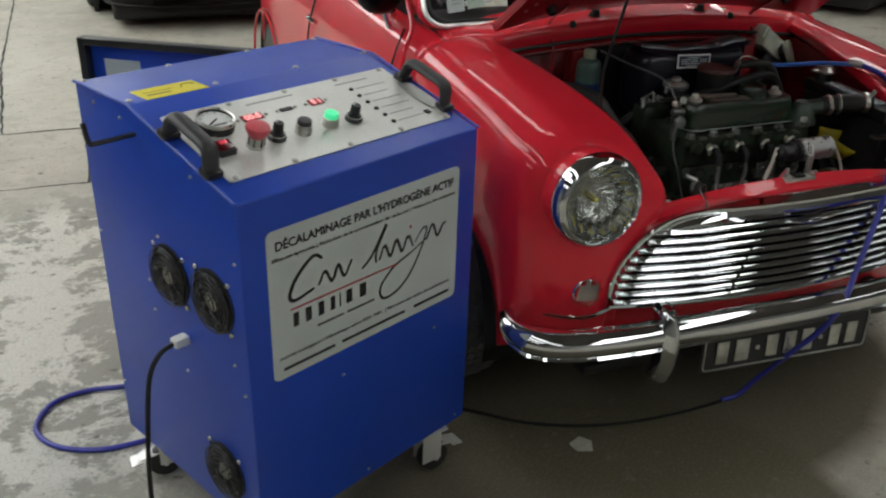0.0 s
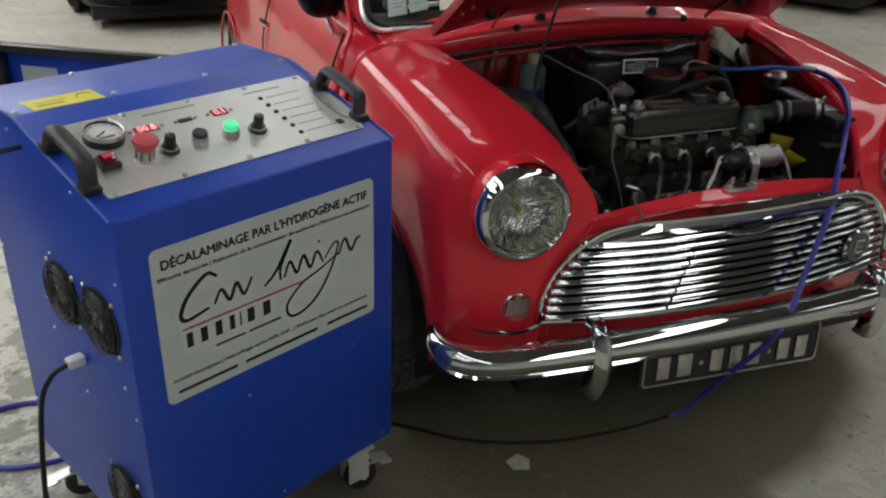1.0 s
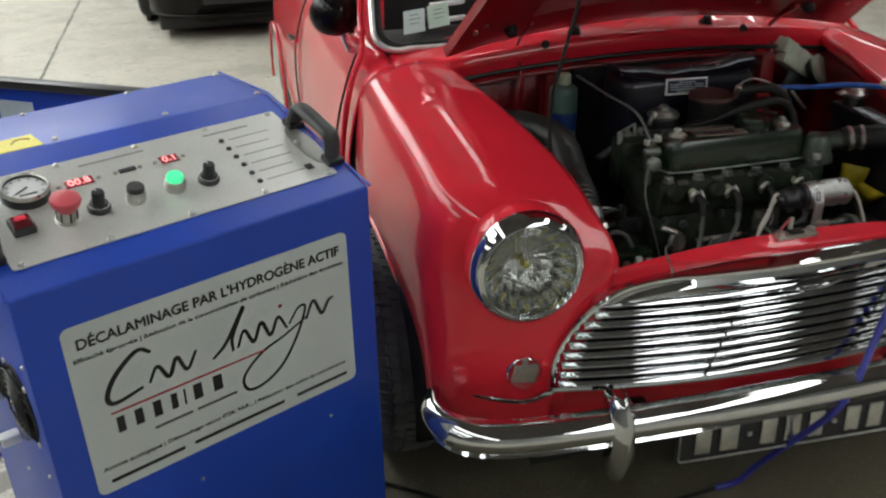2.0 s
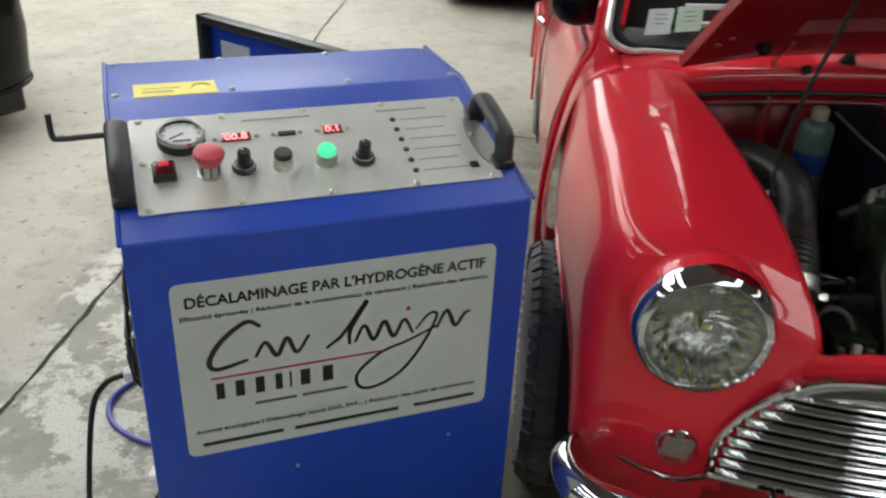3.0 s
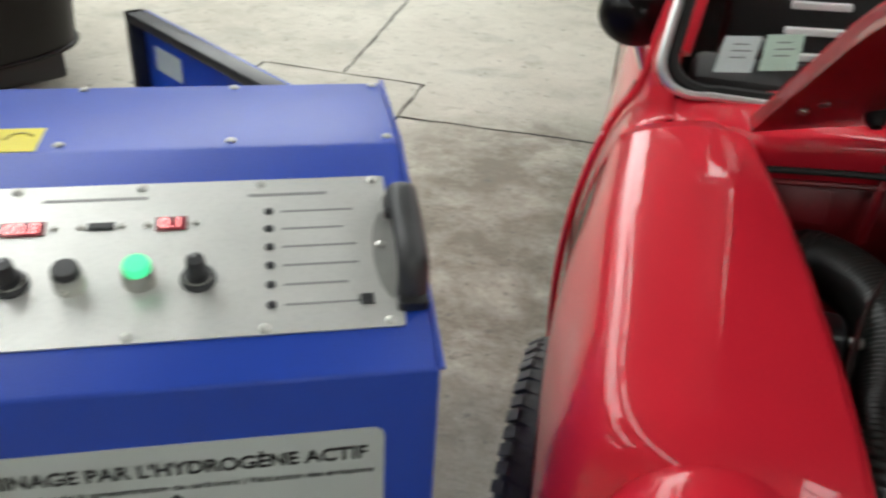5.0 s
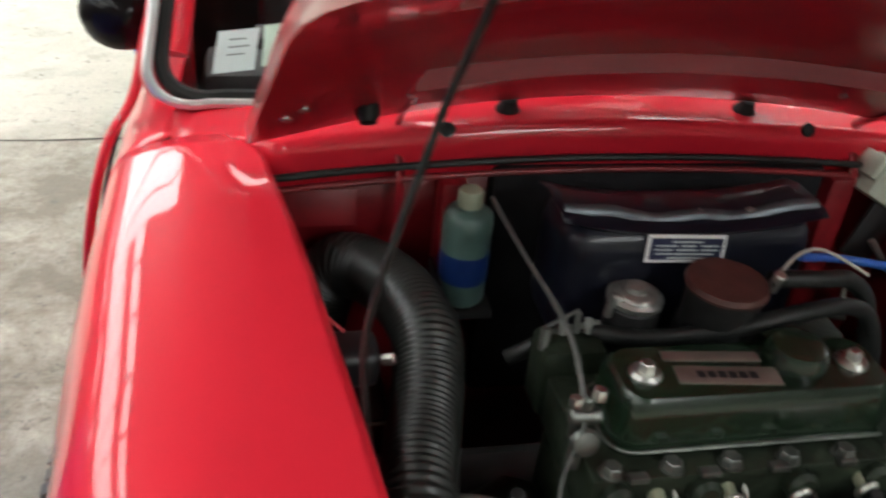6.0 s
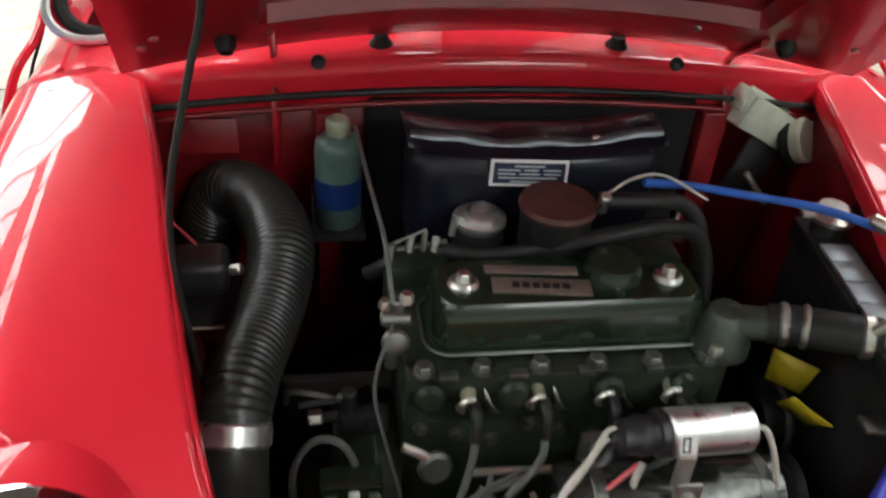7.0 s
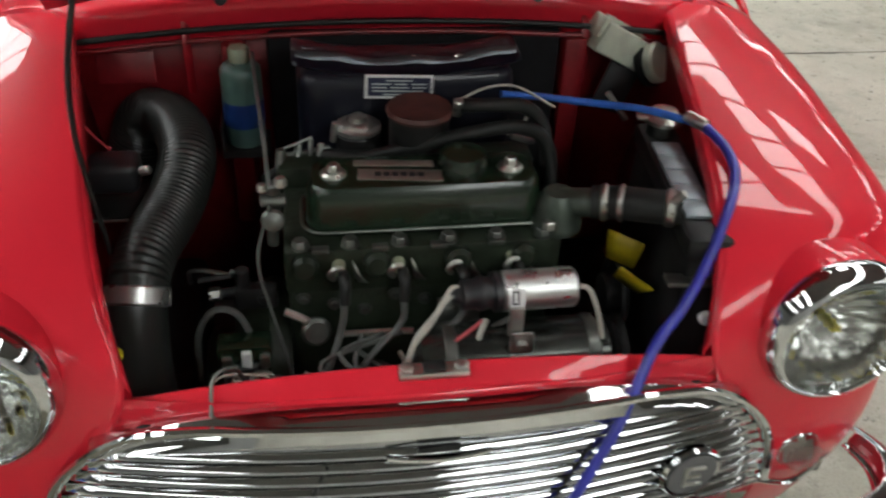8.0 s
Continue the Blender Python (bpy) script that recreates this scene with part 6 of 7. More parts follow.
    epart("dome", lathe([(0.034, 0), (0.0345, 0.006), (0.030, 0.010), (0.027, 0.009), (0.024, 0.013), (0.018, 0.015), (0.016, 0.013), (0.013, 0.014), (0.012, 0.021), (0.008, 0.024), (0, 0.024)], (-0.058, 0.455, 0.732), (0, 0, 1), 28), DOMEALLOY, c1)
    epart("banjo", join(rod((-0.094, 0.445, 0.735), (-0.080, 0.447, 0.742), 0.008, 8), rod((-0.096, 0.44, 0.72), (-0.092, 0.44, 0.752), 0.005, 8)), DOMEALLOY, c1)
    epart("linkage", join(rod((-0.165, 0.44, 0.700), (-0.10, 0.445, 0.708), 0.0035, 8), rod((-0.150, 0.434, 0.692), (-0.146, 0.45, 0.716), 0.006, 8), rod((-0.132, 0.436, 0.694), (-0.128, 0.448, 0.722), 0.004, 8), rod((-0.118, 0.43, 0.690), (-0.113, 0.45, 0.712), 0.006, 8), rod((-0.176, 0.42, 0.690), (-0.172, 0.43, 0.716), 0.007, 8), rod((-0.172, 0.435, 0.712), (-0.126, 0.452, 0.722), 0.0025, 6)), ALLOY, c1, "dull throttle linkage")
    c2 = epart("carburettor", join(lathe([(0.044, 0), (0.044, 0.045), (0.047, 0.055)], (0.027, 0.412, 0.722), (0, 0, 1), 28), box(-0.01, 0.07, 0.38, 0.45, 0.60, 0.73, 0.01)), BAYBLACK, label="carburettor with broad brown lid")
    epart("lid", lathe([(0.047, 0), (0.0485, 0.004), (0.046, 0.010), (0.0, 0.011)], (0.027, 0.412, 0.777), (0, 0, 1), 32), RUST, c2)
    epart("clip", rod((0.080, 0.405, 0.775), (0.080, 0.395, 0.803), 0.007, 10), BRIGHT, c2)
    # air cleaner box with its notice
    a = epart("air_cleaner", box(-0.145, 0.185, 0.482, 0.60, 0.64, 0.812, 0.03, 4), AIRBOX, label="navy black air cleaner box with printed notice")
    rim = []
    for x in np.linspace(-0.150, 0.190, 21):
        t = (x - 0.02) / 0.17
        hgt = 0.022 * (1 - t * t) + 0.006
        zz = 0.803 + 0.018 * t * t
        rim.append([(x, 0.494, zz - hgt * 0.5), (x, 0.486, zz), (x, 0.500, zz + 0.006), (x, 0.560, zz + 0.008), (x, 0.59, zz)])
    epart("top_rim", sheet(rim), AIRBOX, a, thick=0.003)
    epart("bare_edge", tube([(x, 0.508, 0.814 + 0.018 * ((x - 0.02) / 0.17) ** 2 + 0.0035 * math.sin(x * 55)) for x in np.linspace(-0.145, 0.185, 12)], 0.0036, 6, 3, flat=(2.0, 0.7)), PALESTEEL, a, "bare silver rim")
    for x in (-0.062, 0.098, 0.03):
        epart("wing_nut", join(rod((x, 0.512, 0.805), (x, 0.512, 0.822), 0.0035, 8), rod((x - 0.006, 0.512, 0.818), (x + 0.006, 0.512, 0.818), 0.0035, 8)), BRIGHT, a)
    m = Matrix.Translation((0.005, 0.4795, 0.7865)) @ Matrix.Rotation(radians(-8), 4, "X") @ Matrix.Rotation(radians(2), 4, "Y")
    nt = epart("printed_notice", moved(box(-0.051, 0.051, -0.002, 0, -0.018, 0.018, 0.0005), m), WHITE, a, "white-edged navy notice plate", smooth=False)
    epart("notice_field", moved(box(-0.0465, 0.0465, -0.003, -0.002, -0.0138, 0.0138), m), NAVYINK, nt, smooth=False)
    for k in range(5):
        z0 = 0.0095 - 0.0052 * k
        for x0, x1 in (((-0.020, 0.020),), ((-0.041, -0.012), (-0.007, 0.012), (0.018, 0.041)), ((-0.041, -0.018), (-0.013, 0.014), (0.019, 0.041)), ((-0.040, 0.036),), ((-0.024, 0.026),))[k]:
            epart("notice_bar", moved(box(x0, x1, -0.0034, -0.003, z0 - 0.0010, z0 + 0.0010), m), PAPER, nt, smooth=False)
    # heater and breather hoses across the back of the cover
    epart("heater_hose", tube([(-0.20, 0.47, 0.64), (-0.13, 0.45, 0.69), (-0.055, 0.412, 0.708), (0.021, 0.378, 0.742), (0.10, 0.372, 0.764), (0.160, 0.380, 0.766), (0.200, 0.385, 0.750), (0.218, 0.378, 0.715), (0.22, 0.36, 0.66)], 0.0105, 12, 7), BLACK, label="long black heater hose")
    epart("breather_hose", tube([(0.075, 0.405, 0.79), (0.135, 0.398, 0.792), (0.180, 0.405, 0.784), (0.208, 0.398, 0.755), (0.215, 0.38, 0.70)], 0.0105, 12, 7), BLACK, label="black breather hose")
    epart("choke_cable", tube([(0.08, 0.40, 0.80), (0.13, 0.44, 0.80), (0.18, 0.46, 0.79), (0.235, 0.44, 0.765)], 0.0022, 6, 6), WIREWHITE, label="thin pale cable")
    epart("manifold", box(0.09, 0.20, 0.39, 0.45, 0.62, 0.71, 0.012), GREENDIRTY, label="greasy inlet manifold")
    epart("manifold", box(-0.18, -0.10, 0.40, 0.46, 0.60, 0.70, 0.012), GREENDIRTY, label="greasy inlet manifold")
    epart("lever", rod((0.165, 0.41, 0.735), (0.2, 0.415, 0.722), 0.005, 8), BRIGHT)
    epart("wire_pair", tube([(0.155, 0.40, 0.745), (0.178, 0.405, 0.752), (0.19, 0.42, 0.768)], 0.003, 6, 4), WIREWHITE)


engine()


# radiator at the right of the bay
RAD = thing("radiator", "black car radiator with grey top tank and bright cap", "radiator", (0.388, 0.290, 0.215), -7)
YELLOWDUST = material("dusty_yellow_plastic", (0.72, 0.56, 0.02), 0.5, vary=0.45, scale=14, fine=0.3, fine_scale=60)
TANKPLATE = material("grey_blue_tank_plate", (0.30, 0.34, 0.36), 0.4, 0.3, vary=0.2, scale=30)


def rpart(name, bm, mat, parent=None, label=""):
    return part(name, bm, mat, parent or RAD, label, True, True)


# in the radiator's own axes: y along it, z up from its foot
rpart("core", box(-0.025, 0.025, -0.15, 0.17, 0.03, 0.475, 0.006), BAYBLACK)
rpart("top_tank", box(-0.031, 0.031, -0.155, 0.175, 0.475, 0.508, 0.008), BAYBLACK)
for k in range(5):
    y = -0.105 + 0.041 * k
    rpart("tank_plate", box(-0.024, 0.018, y, y + 0.0385, 0.508, 0.514, 0.002), TANKPLATE, label="grey-blue metal plate")
rpart("filler_neck", rod((0, 0.135, 0.50), (0, 0.135, 0.53), 0.022, 20), ALLOY)
cap = rpart("pressure_cap", lathe([(0.030, 0), (0.030, 0.006), (0.024, 0.010), (0.020, 0.018), (0, 0.019)], (0, 0.135, 0.53), (0, 0, 1), 28), BRIGHT, label="bright pressure cap")
rpart("cap_ear", box(-0.042, 0.042, 0.126, 0.144, 0.532, 0.539, 0.003), BRIGHT, cap)
rpart("cowl", box(0.03, 0.04, -0.15, 0.17, 0.09, 0.48, 0.003), BAYBLACK)
rpart("stay_bolt", rod((0.015, -0.152, 0.385), (0.015, -0.165, 0.385), 0.010, 12), WHITE)
rpart("side_bracket", box(-0.05, 0.02, -0.165, -0.14, 0.44, 0.447, 0.002), ALLOY)

FANB = thing("engine_fan", "yellow plastic cooling fan beside the radiator", "fan", (0.318, 0.285, 0.53))
part("fan_hub", join(rod((0.296, 0.285, 0.53), (0.330, 0.285, 0.53), 0.030, 20), lathe([(0.052, 0), (0.055, 0.006), (0.052, 0.012), (0.02, 0.013)], (0.31, 0.285, 0.53), (1, 0, 0), 28)), BAYBLACK, FANB)
for ang in (47, 82):
    a = radians(ang)
    c, s_ = math.cos(a), math.sin(a)
    rows = []
    for r in (0.060, 0.085, 0.112):
        w = 0.013 + 0.10 * r
        rows.append([(0.312 - 0.9 * w * q, 0.285 - c * r + s_ * 0.75 * w * q, 0.53 + s_ * r + c * 0.75 * w * q) for q in (-1, -0.3, 0.3, 1)])
    part("blade", sheet(rows), YELLOWDUST, FANB, thick=0.002)

DUCT = thing("air_duct", "large black ribbed air hose with steel clamp", "hose", (-0.33, 0.3, 0.215))
DUCT_LINE = [(-0.425, 0.655, 0.52), (-0.420, 0.652, 0.60), (-0.392, 0.640, 0.668), (-0.352, 0.600, 0.684), (-0.322, 0.530, 0.694), (-0.308, 0.455, 0.694), (-0.314, 0.395, 0.678), (-0.328, 0.335, 0.668), (-0.341, 0.280, 0.668), (-0.350, 0.232, 0.662), (-0.355, 0.198, 0.638), (-0.357, 0.178, 0.595), (-0.357, 0.162, 0.53), (-0.352, 0.150, 0.45)]
RIBBED = material("shiny_ribbed_rubber", (0.020, 0.022, 0.020), 0.34, vary=0.2, scale=25)
fine = spline(DUCT_LINE, 24)
arc = np.r_[0, np.cumsum(np.linalg.norm(np.diff(fine, axis=0), axis=1))]
DUCT_CLAMP = float(np.interp(0.200, fine[::-1, 1][:150], arc[::-1][:150]))
on_duct = lambda d: np.array([np.interp(d, arc, fine[:, k]) for k in range(3)])  # noqa: E731
run = np.arange(0.0, arc[-1], 0.0012)


def duct_radius(i, n):
    d = float(run[i])
    r = 1.06 - 0.17 * min(d / DUCT_CLAMP, 1.0)
    if d < 0.03:
        return r * max(0.05, math.sqrt(1 - (1 - d / 0.03) ** 2))
    if 0.045 < d < DUCT_CLAMP - 0.016:
        return r * (1.0 + 0.035 * math.cos(2 * math.pi * d / 0.0084))
    return r


hose = part("hose", tube([on_duct(d) for d in run], 0.0420, 28, 1, profile=duct_radius, smooth=False), RIBBED, DUCT, angle=80)
part("clamp", rod(on_duct(DUCT_CLAMP - 0.013), on_duct(DUCT_CLAMP + 0.013), 0.0405, 32), COILTIN, DUCT, "bright steel clamp band")

BOTTLE = thing("washer_bottle", "turquoise plastic washer bottle with blue label", "bottle", (-0.232, 0.605, 0.62))
part("bottle_body", lathe([(0, 0), (0.028, 0.0), (0.032, 0.005), (0.0325, 0.118), (0.031, 0.130), (0.024, 0.137), (0.015, 0.139), (0.014, 0.148)], (-0.232, 0.605, 0.638), (0, 0, 1), 28), TURQ, BOTTLE)
part("bottle_label", lathe([(0.0327, 0.036), (0.0331, 0.038), (0.0331, 0.076), (0.0327, 0.078)], (-0.232, 0.605, 0.638), (0, 0, 1), 28), BLUELABEL, BOTTLE, "blue label band")
part("bottle_cap", lathe([(0.0165, 0.142), (0.0165, 0.160), (0.014, 0.164), (0, 0.165)], (-0.232, 0.605, 0.638), (0, 0, 1), 20), IVORY, BOTTLE, "pale cap")
part("bottle_cradle", join(box(-0.270, -0.194, 0.570, 0.645, 0.623, 0.638, 0.003), box(-0.270, -0.266, 0.570, 0.645, 0.628, 0.678, 0.001)), BAYBLACK, BOTTLE)

MASTER = thing("brake_cylinder", "pale zinc brake master cylinder with round cap", "brake cylinder", (0.44, 0.68, 0.72))
MASTER_POSE = Matrix.Translation((0.430, 0.668, 0.763)) @ Matrix.Rotation(radians(14), 4, "Z") @ Matrix.Rotation(radians(29), 4, "Y")
part("cylinder_body", join(moved(box(-0.083, 0.045, -0.026, 0.024, -0.032, 0.022, 0.006), MASTER_POSE), moved(box(-0.092, -0.070, -0.020, 0.018, -0.010, 0.026, 0.004), MASTER_POSE)), PALEZINC, MASTER)
part("ridge", moved(box(-0.08, 0.03, -0.004, 0.004, 0.020, 0.030, 0.002), MASTER_POSE), PALEZINC, MASTER)
part("collar", lathe([(0.040, 0), (0.040, 0.012), (0.036, 0.014)], (0.462, 0.655, 0.735), (0.55, -0.65, 0.42), 28), BAYBLACK, MASTER)
part("cap", lathe([(0.035, 0.012), (0.036, 0.026), (0.032, 0.031), (0.026, 0.030), (0, 0.032)], (0.462, 0.655, 0.735), (0.55, -0.65, 0.42), 28), PALEZINC, MASTER, "round pale cap")
part("lower_bracket", moved(box(-0.03, 0.03, -0.004, 0.004, -0.09, 0.0, 0.003), Matrix.Translation((0.425, 0.655, 0.735)) @ Matrix.Rotation(radians(18), 4, "Y")), GREYPLASTIC, MASTER)
part("link", rod((0.385, 0.62, 0.70), (0.42, 0.60, 0.655), 0.006, 8), BRIGHT, MASTER)

FUSE = thing("regulator_box", "black voltage regulator box with a bright clip", "regulator", (-0.40, 0.43, 0.60))
part("regulator_cover", box(-0.440, -0.368, 0.385, 0.440, 0.675, 0.722, 0.012, 3), PLASTIC, FUSE)
part("regulator_base", box(-0.456, -0.360, 0.36, 0.46, 0.649, 0.657, 0.002), BAYBLACK, FUSE)
part("clip", rod((-0.366, 0.40, 0.705), (-0.352, 0.395, 0.71), 0.007, 8), BRIGHT, FUSE)
part("base_edge", tube([(-0.455, 0.360, 0.653), (-0.41, 0.356, 0.653), (-0.362, 0.358, 0.653)], 0.002, 6, 3), BRIGHT, FUSE)
part("wire", tube([(-0.455, 0.47, 0.76), (-0.43, 0.44, 0.745), (-0.405, 0.42, 0.73)], 0.002, 6, 4), REDPLASTIC, FUSE)
single("inner_wing_tag", moved(box(-0.045, 0.045, -0.002, 0.0, -0.025, 0.025, 0.001), Matrix.Translation((-0.415, 0.664, 0.745)) @ Matrix.Rotation(radians(-12), 4, "X")), BAYSHADERED, "dull red cover plate on the bulkhead", "plate", (-0.415, 0.664, 0.745))
single("yellow_tag", lathe([(0.007, 0), (0.010, 0.010), (0.006, 0.020), (0, 0.022)], (-0.372, 0.118, 0.612), (0, -0.3, 1), 10), YELLOW, "small yellow plastic tag beside the air hose", "tag", (-0.372, 0.118, 0.612))


# ---- hoses and leads ----
GAS = thing("gas_hose", "blue rubber hose running from the engine over the grille", "hose", (0.1, 0.0, 0.0))
part("supply_line", tube([(0.16, 0.475, 0.772), (0.22, 0.480, 0.764), (0.29, 0.450, 0.766), (0.355, 0.395, 0.780), (0.405, 0.335, 0.788)], 0.0058, 10, 8), HOSELIGHT, GAS, "bright blue thin line")
part("coupling", rod((0.400, 0.347, 0.792), (0.420, 0.316, 0.790), 0.0095, 12), BRIGHT, GAS, "metal coupling")
part("main_hose", tube([(0.416, 0.322, 0.790), (0.430, 0.27, 0.780), (0.424, 0.218, 0.763), (0.386, 0.155, 0.735), (0.354, 0.118, 0.690), (0.315, 0.078, 0.664), (0.268, 0.035, 0.645), (0.222, -0.012, 0.572), (0.178, -0.040, 0.50), (0.140, -0.060, 0.43), (0.092, -0.088, 0.36), (0.060, -0.080, 0.29), (0.035, -0.02, 0.18), (0.012, 0.035, 0.08), (-0.012, 0.062, 0.016), (-0.06, 0.066, 0.0085)], 0.0070, 12, 8), HOSEBLUE, GAS)
single("floor_cable", tube([(-0.055, 0.066, 0.006), (-0.12, 0.062, 0.005), (-0.217, 0.060, 0.005), (-0.364, 0.073, 0.005), (-0.485, 0.107, 0.005), (-0.595, 0.162, 0.005), (-0.695, 0.245, 0.005), (-0.82, 0.33, 0.005), (-0.98, 0.37, 0.012), (-1.06, 0.38, 0.125)], 0.0048, 8, 8), BLACK, "thin black cable lying on the concrete floor", "cable", (-0.4, 0.06, 0))
single("hose_loop", tube([(-1.22, 0.44, 0.14), (-1.32, 0.56, 0.03), (-1.42, 0.612, 0.0065), (-1.503, 0.626, 0.0065), (-1.586, 0.634, 0.0065), (-1.662, 0.603, 0.0065), (-1.695, 0.515, 0.0065), (-1.652, 0.433, 0.0065), (-1.555, 0.386, 0.0065), (-1.449, 0.387, 0.0065), (-1.36, 0.385, 0.02), (-1.28, 0.36, 0.135)], 0.0063, 12, 8), HOSEBLUE, "loop of blue hose lying on the floor behind the machine", "hose", (-1.6, 0.45, 0))
LEAD = thing("power_lead", "black power lead with a white plug in the machine's side", "cable", (-1.45, 0.0, 0))
mm = MACHINE.matrix_basis
pin = mm @ Vector((-0.001, 0.187, 0.487))
out = (mm.to_3x3() @ Vector((-1, 0, 0)))
part("plug", moved(box(-0.011, 0.011, -0.009, 0.009, 0.0, 0.030, 0.004), Matrix.Translation(pin) @ aim(out) @ Matrix.Identity(4)), WHITE, LEAD, "white plug")
tip = pin + out * 0.029
part("lead", tube([tip, tip + out * 0.03 + Vector((0, 0, -0.012)), tip + out * 0.055 + Vector((0, 0, -0.06)), tip + out * 0.075 + Vector((0, -0.01, -0.2)), tip + out * 0.085 + Vector((0, -0.02, -0.33)), tip + out * 0.11 + Vector((0.0, -0.06, -0.45)), tip + out * 0.2 + Vector((-0.05, -0.25, -0.471)), tip + out * 0.3 + Vector((-0.5, -0.5, -0.472)), (-3.2, -1.2, 0.005)], 0.0046, 10, 8), BLACK, LEAD)
single("floor_flake", moved(outline_plate([(0, 0), (0.035, -0.012), (0.05, 0.02), (0.03, 0.045), (-0.005, 0.03)], 0.003, "z"), Matrix.Translation((-0.51, 0.02, 0))), WIREWHITE, "pale paint flake on the concrete floor", "paint flake", (-0.5, 0.03, 0))


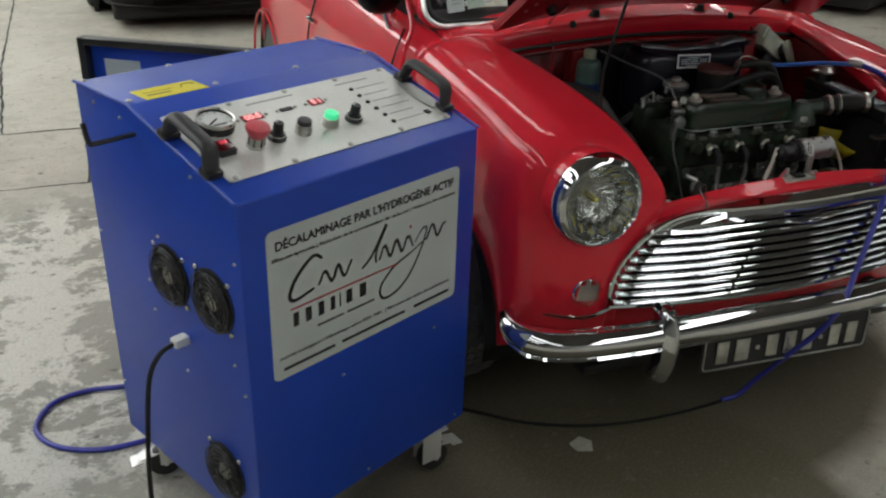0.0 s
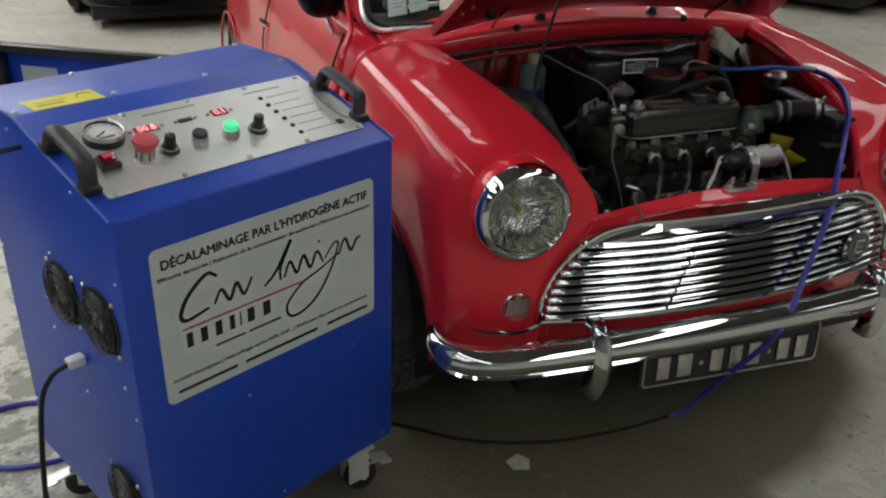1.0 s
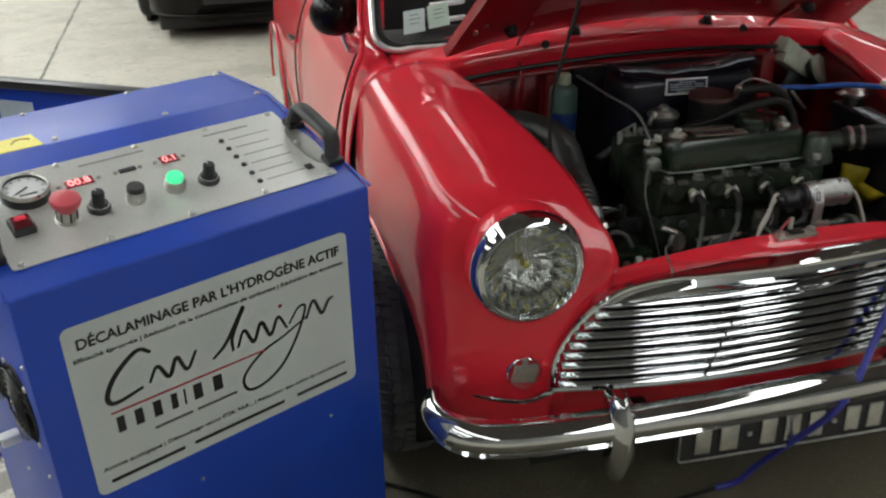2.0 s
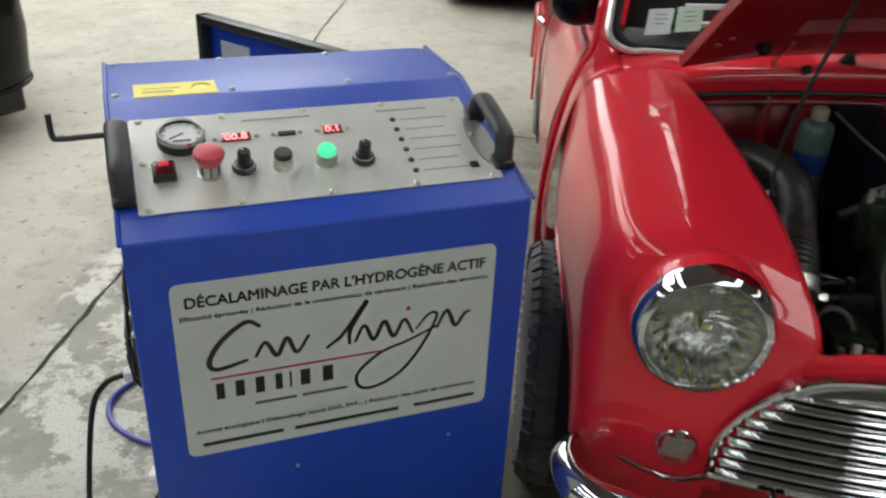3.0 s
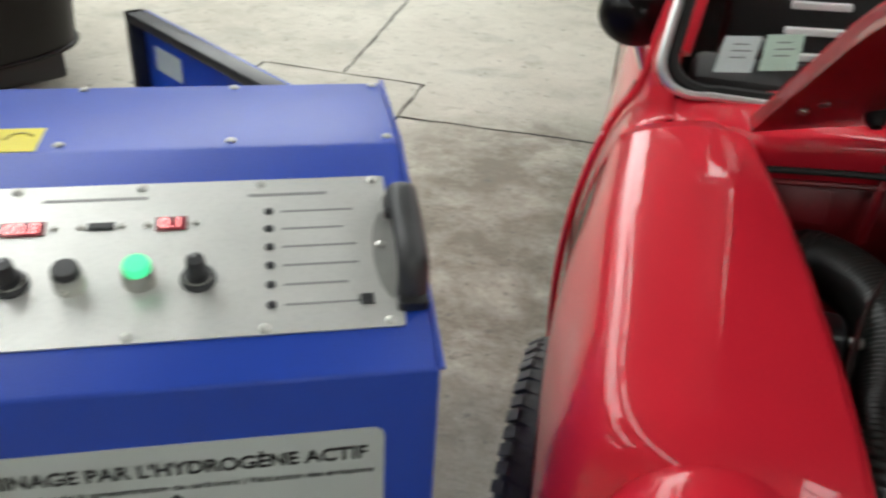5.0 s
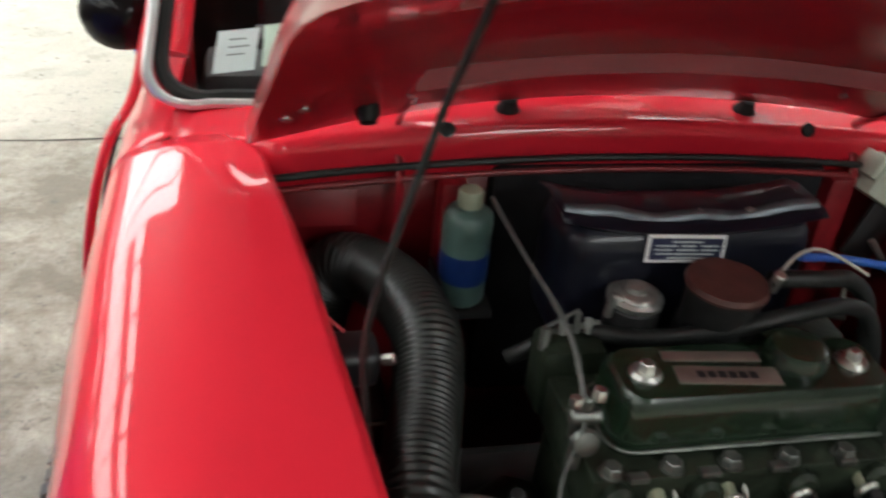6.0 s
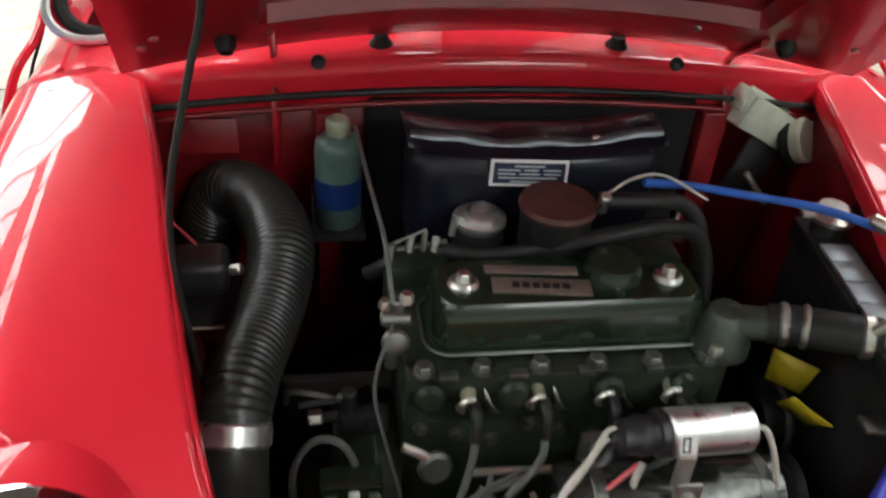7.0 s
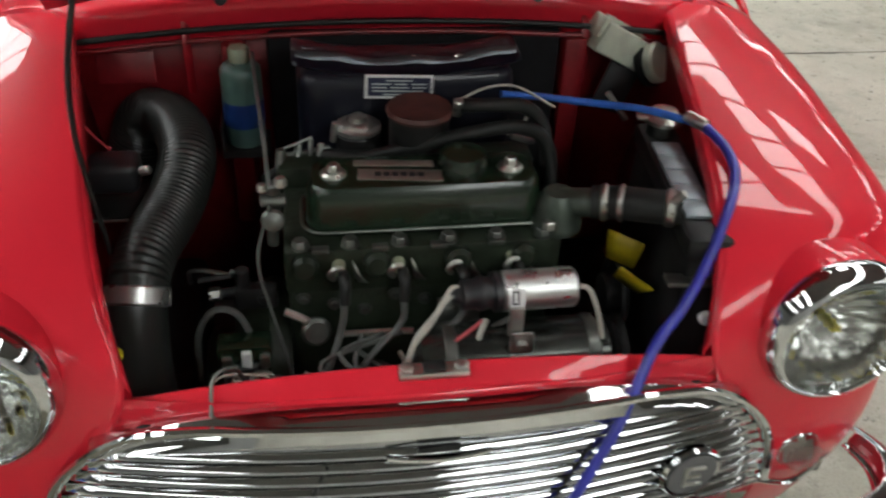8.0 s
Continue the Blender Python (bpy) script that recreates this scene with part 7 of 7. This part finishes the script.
# ---- other parked cars ----
def saloon(name, label, paint, base, turn):
    """A modern low saloon, nose towards its own -y, standing on its base."""
    car = thing(name, label, "car", base, turn, group="parked cars")
    def p(n, bm, mat, parent=None, lab="", thick=0.0):
        return part(n, bm, mat, parent or car, lab, True, True, thick, 50)

    rows = []
    for y, w, zb, zs, zt in ((0.0, 0.55, 0.13, 0.36, 0.50), (0.05, 0.74, 0.11, 0.38, 0.60), (0.20, 0.86, 0.11, 0.42, 0.68), (0.5, 0.90, 0.12, 0.45, 0.76), (1.2, 0.90, 0.19, 0.5, 0.88), (1.45, 0.90, 0.19, 0.5, 0.95), (2.8, 0.90, 0.19, 0.52, 0.96), (3.7, 0.89, 0.20, 0.52, 0.98), (4.2, 0.82, 0.24, 0.5, 0.92), (4.35, 0.6, 0.3, 0.48, 0.8)):
        half = [(0, zb - 0.0), (w * 0.7, zb), (w * 0.95, zb + 0.05), (w, zs), (w * 0.985, (zs + zt) / 2), (w * 0.90, zt - 0.03), (w * 0.6, zt + 0.01), (0, zt + 0.03)]
        ring = [(x, y, z) for x, z in half] + [(-x, y, z) for x, z in half[-2:0:-1]]
        rows.append(ring)
    fine = np.stack([spline(np.array(rows)[:, j], 4) for j in range(len(rows[0]))], 1)
    fine = np.concatenate([fine, fine[:, :1]], 1)
    body = p("body", sheet(fine), paint)
    p("nose_cap", sheet([[(x, 0.0, z) for x in np.linspace(-0.55, 0.55, 5)] for z in (0.13, 0.36, 0.52)]), paint, body, thick=0.004)
    for zc, k, r, n in ((0.165, 0.955, 0.010, "lower_lip"), (0.40, 0.985, 0.004, "bumper_crease")):
        half = [(0.45, 0.895), (0.20, 0.86), (0.05, 0.74), (-0.004, 0.50)]
        p(n, tube([(-w * k, y, zc) for y, w in half] + [(0, -0.02, zc)] + [(w * k, y, zc) for y, w in half[::-1]], r, 8, 5), paint, body)
    # black box added close to the floor to deepen the shade beneath
    p("underbody_shade", box(-0.80, 0.80, 0.14, 4.2, 0.055, 0.17, 0.02), INK, body, "black box added for the deep shade under the car")
    p("fog_lamp", lathe([(0.0, 0.02), (0.04, 0.018), (0.052, 0.006), (0.054, -0.03)], (-0.66, 0.085, 0.29), (-0.55, -1, 0.1), 20), FROST, body, "small fog lamp")
    p("intake", tube([(-0.5, -0.015, 0.28), (0, -0.03, 0.28), (0.5, -0.015, 0.28)], 0.045, 10, 5, flat=(0.5, 1.0), up=(0, 1, 0)), PLASTIC, body, "dark air intake")
    roof = []
    for y, w, z in ((1.25, 0.72, 0.93), (1.75, 0.62, 1.30), (2.1, 0.60, 1.40), (2.8, 0.58, 1.40), (3.3, 0.58, 1.28), (3.8, 0.66, 0.97)):
        roof.append([(-w - 0.12, y, 0.93), (-w, y, max(z - 0.07, 0.935)), (-w * 0.6, y, z), (0, y, z + 0.015), (w * 0.6, y, z), (w, y, max(z - 0.07, 0.935)), (w + 0.12, y, 0.93)])
    p("cabin", smooth_skin(roof, 3, 3), INTERIOR, body, "dark glazed cabin", thick=0.004)
    for s in (-1, 1):
        h = p("headlight", lathe([(0.0, 0.0), (0.07, -0.005), (0.085, -0.02), (0.08, -0.05)], (s * 0.66, 0.06, 0.55), (s * 0.4, -1, 0.2), 20), FROST, body, "clear headlight")
        for y in (1.0, 3.5):
            c = (s * 0.85, y, 0.32)
            w = p("wheel", lathe([(0.226, 0.085), (0.232, 0.10), (0.243, 0.098), (0.243, -0.08)], c, (s, 0, 0), 36), SILVERWHEEL, car, "silver spoked wheel")
            p("tyre", lathe([(0.240, -0.10), (0.29, -0.105), (0.315, -0.09), (0.32, -0.06), (0.32, 0.06), (0.315, 0.09), (0.29, 0.106), (0.240, 0.100)], c, (s, 0, 0), 40), CARTYRE, w)
            p("hub", lathe([(0.236, 0.045), (0.06, 0.068), (0.05, 0.085), (0, 0.095)], c, (s, 0, 0), 24), BAYBLACK, w)
            for k in range(10):
                a = 2 * math.pi * k / 10
                q = lambda r, o: (c[0] + s * o, c[1] + r * math.cos(a), c[2] + r * math.sin(a))  # noqa: E731
                p("spoke", tube([q(0.03, 0.085), q(0.12, 0.09), q(0.234, 0.094)], 0.0085, 8, 3), SILVERWHEEL, w)
            p("wheel_arch", tube([(s * 0.902, y - 0.405 * math.cos(radians(t)), 0.32 + 0.405 * math.sin(radians(t))) for t in range(-15, 196, 15)], 0.008, 8, 2), paint, body)
            p("arch_hollow", moved(lathe([(0.40, 0.0), (0.40, 0.032), (0, 0.033)], (s * 0.878, y, 0.32), (s, 0, 0), 32), Matrix.Identity(4)), INK, body)
    pl = p("number_plate", moved(outline_plate(rounded(0.52, 0.11, 0.01), 0.004), Matrix.Translation((0, -0.06, 0.42))), WHITE, body, "white number plate with dark bars")
    for k in range(7):
        p("plate_bar", box(-0.21 + 0.06 * k, -0.17 + 0.06 * k, -0.063, -0.0605, 0.39, 0.45), INK, pl)
    for y0, y1 in ((1.2, 2.3), (2.3, 3.3)):
        for s in (-1, 1):
            p("door_gap", tube([(s * 0.903, y1, 0.28), (s * 0.905, y1, 0.6), (s * 0.86, y1, 0.93)], 0.004, 6, 3), INK, body)
    return car


saloon("parked_car", "black modern saloon parked behind the red car", DARKCAR, (-0.50, 4.72, 0), 0)
saloon("parked_car", "black modern saloon with silver spoked wheels", DARKCAR, (-3.404, 2.726, 0), 150)
saloon("parked_car", "black modern saloon in the dark end of the hall", DARKCAR, (3.9, 4.6, 0), -62)
saloon("parked_car", "red modern saloon parked alongside", RED, (2.15, 0.95, 0), -95)
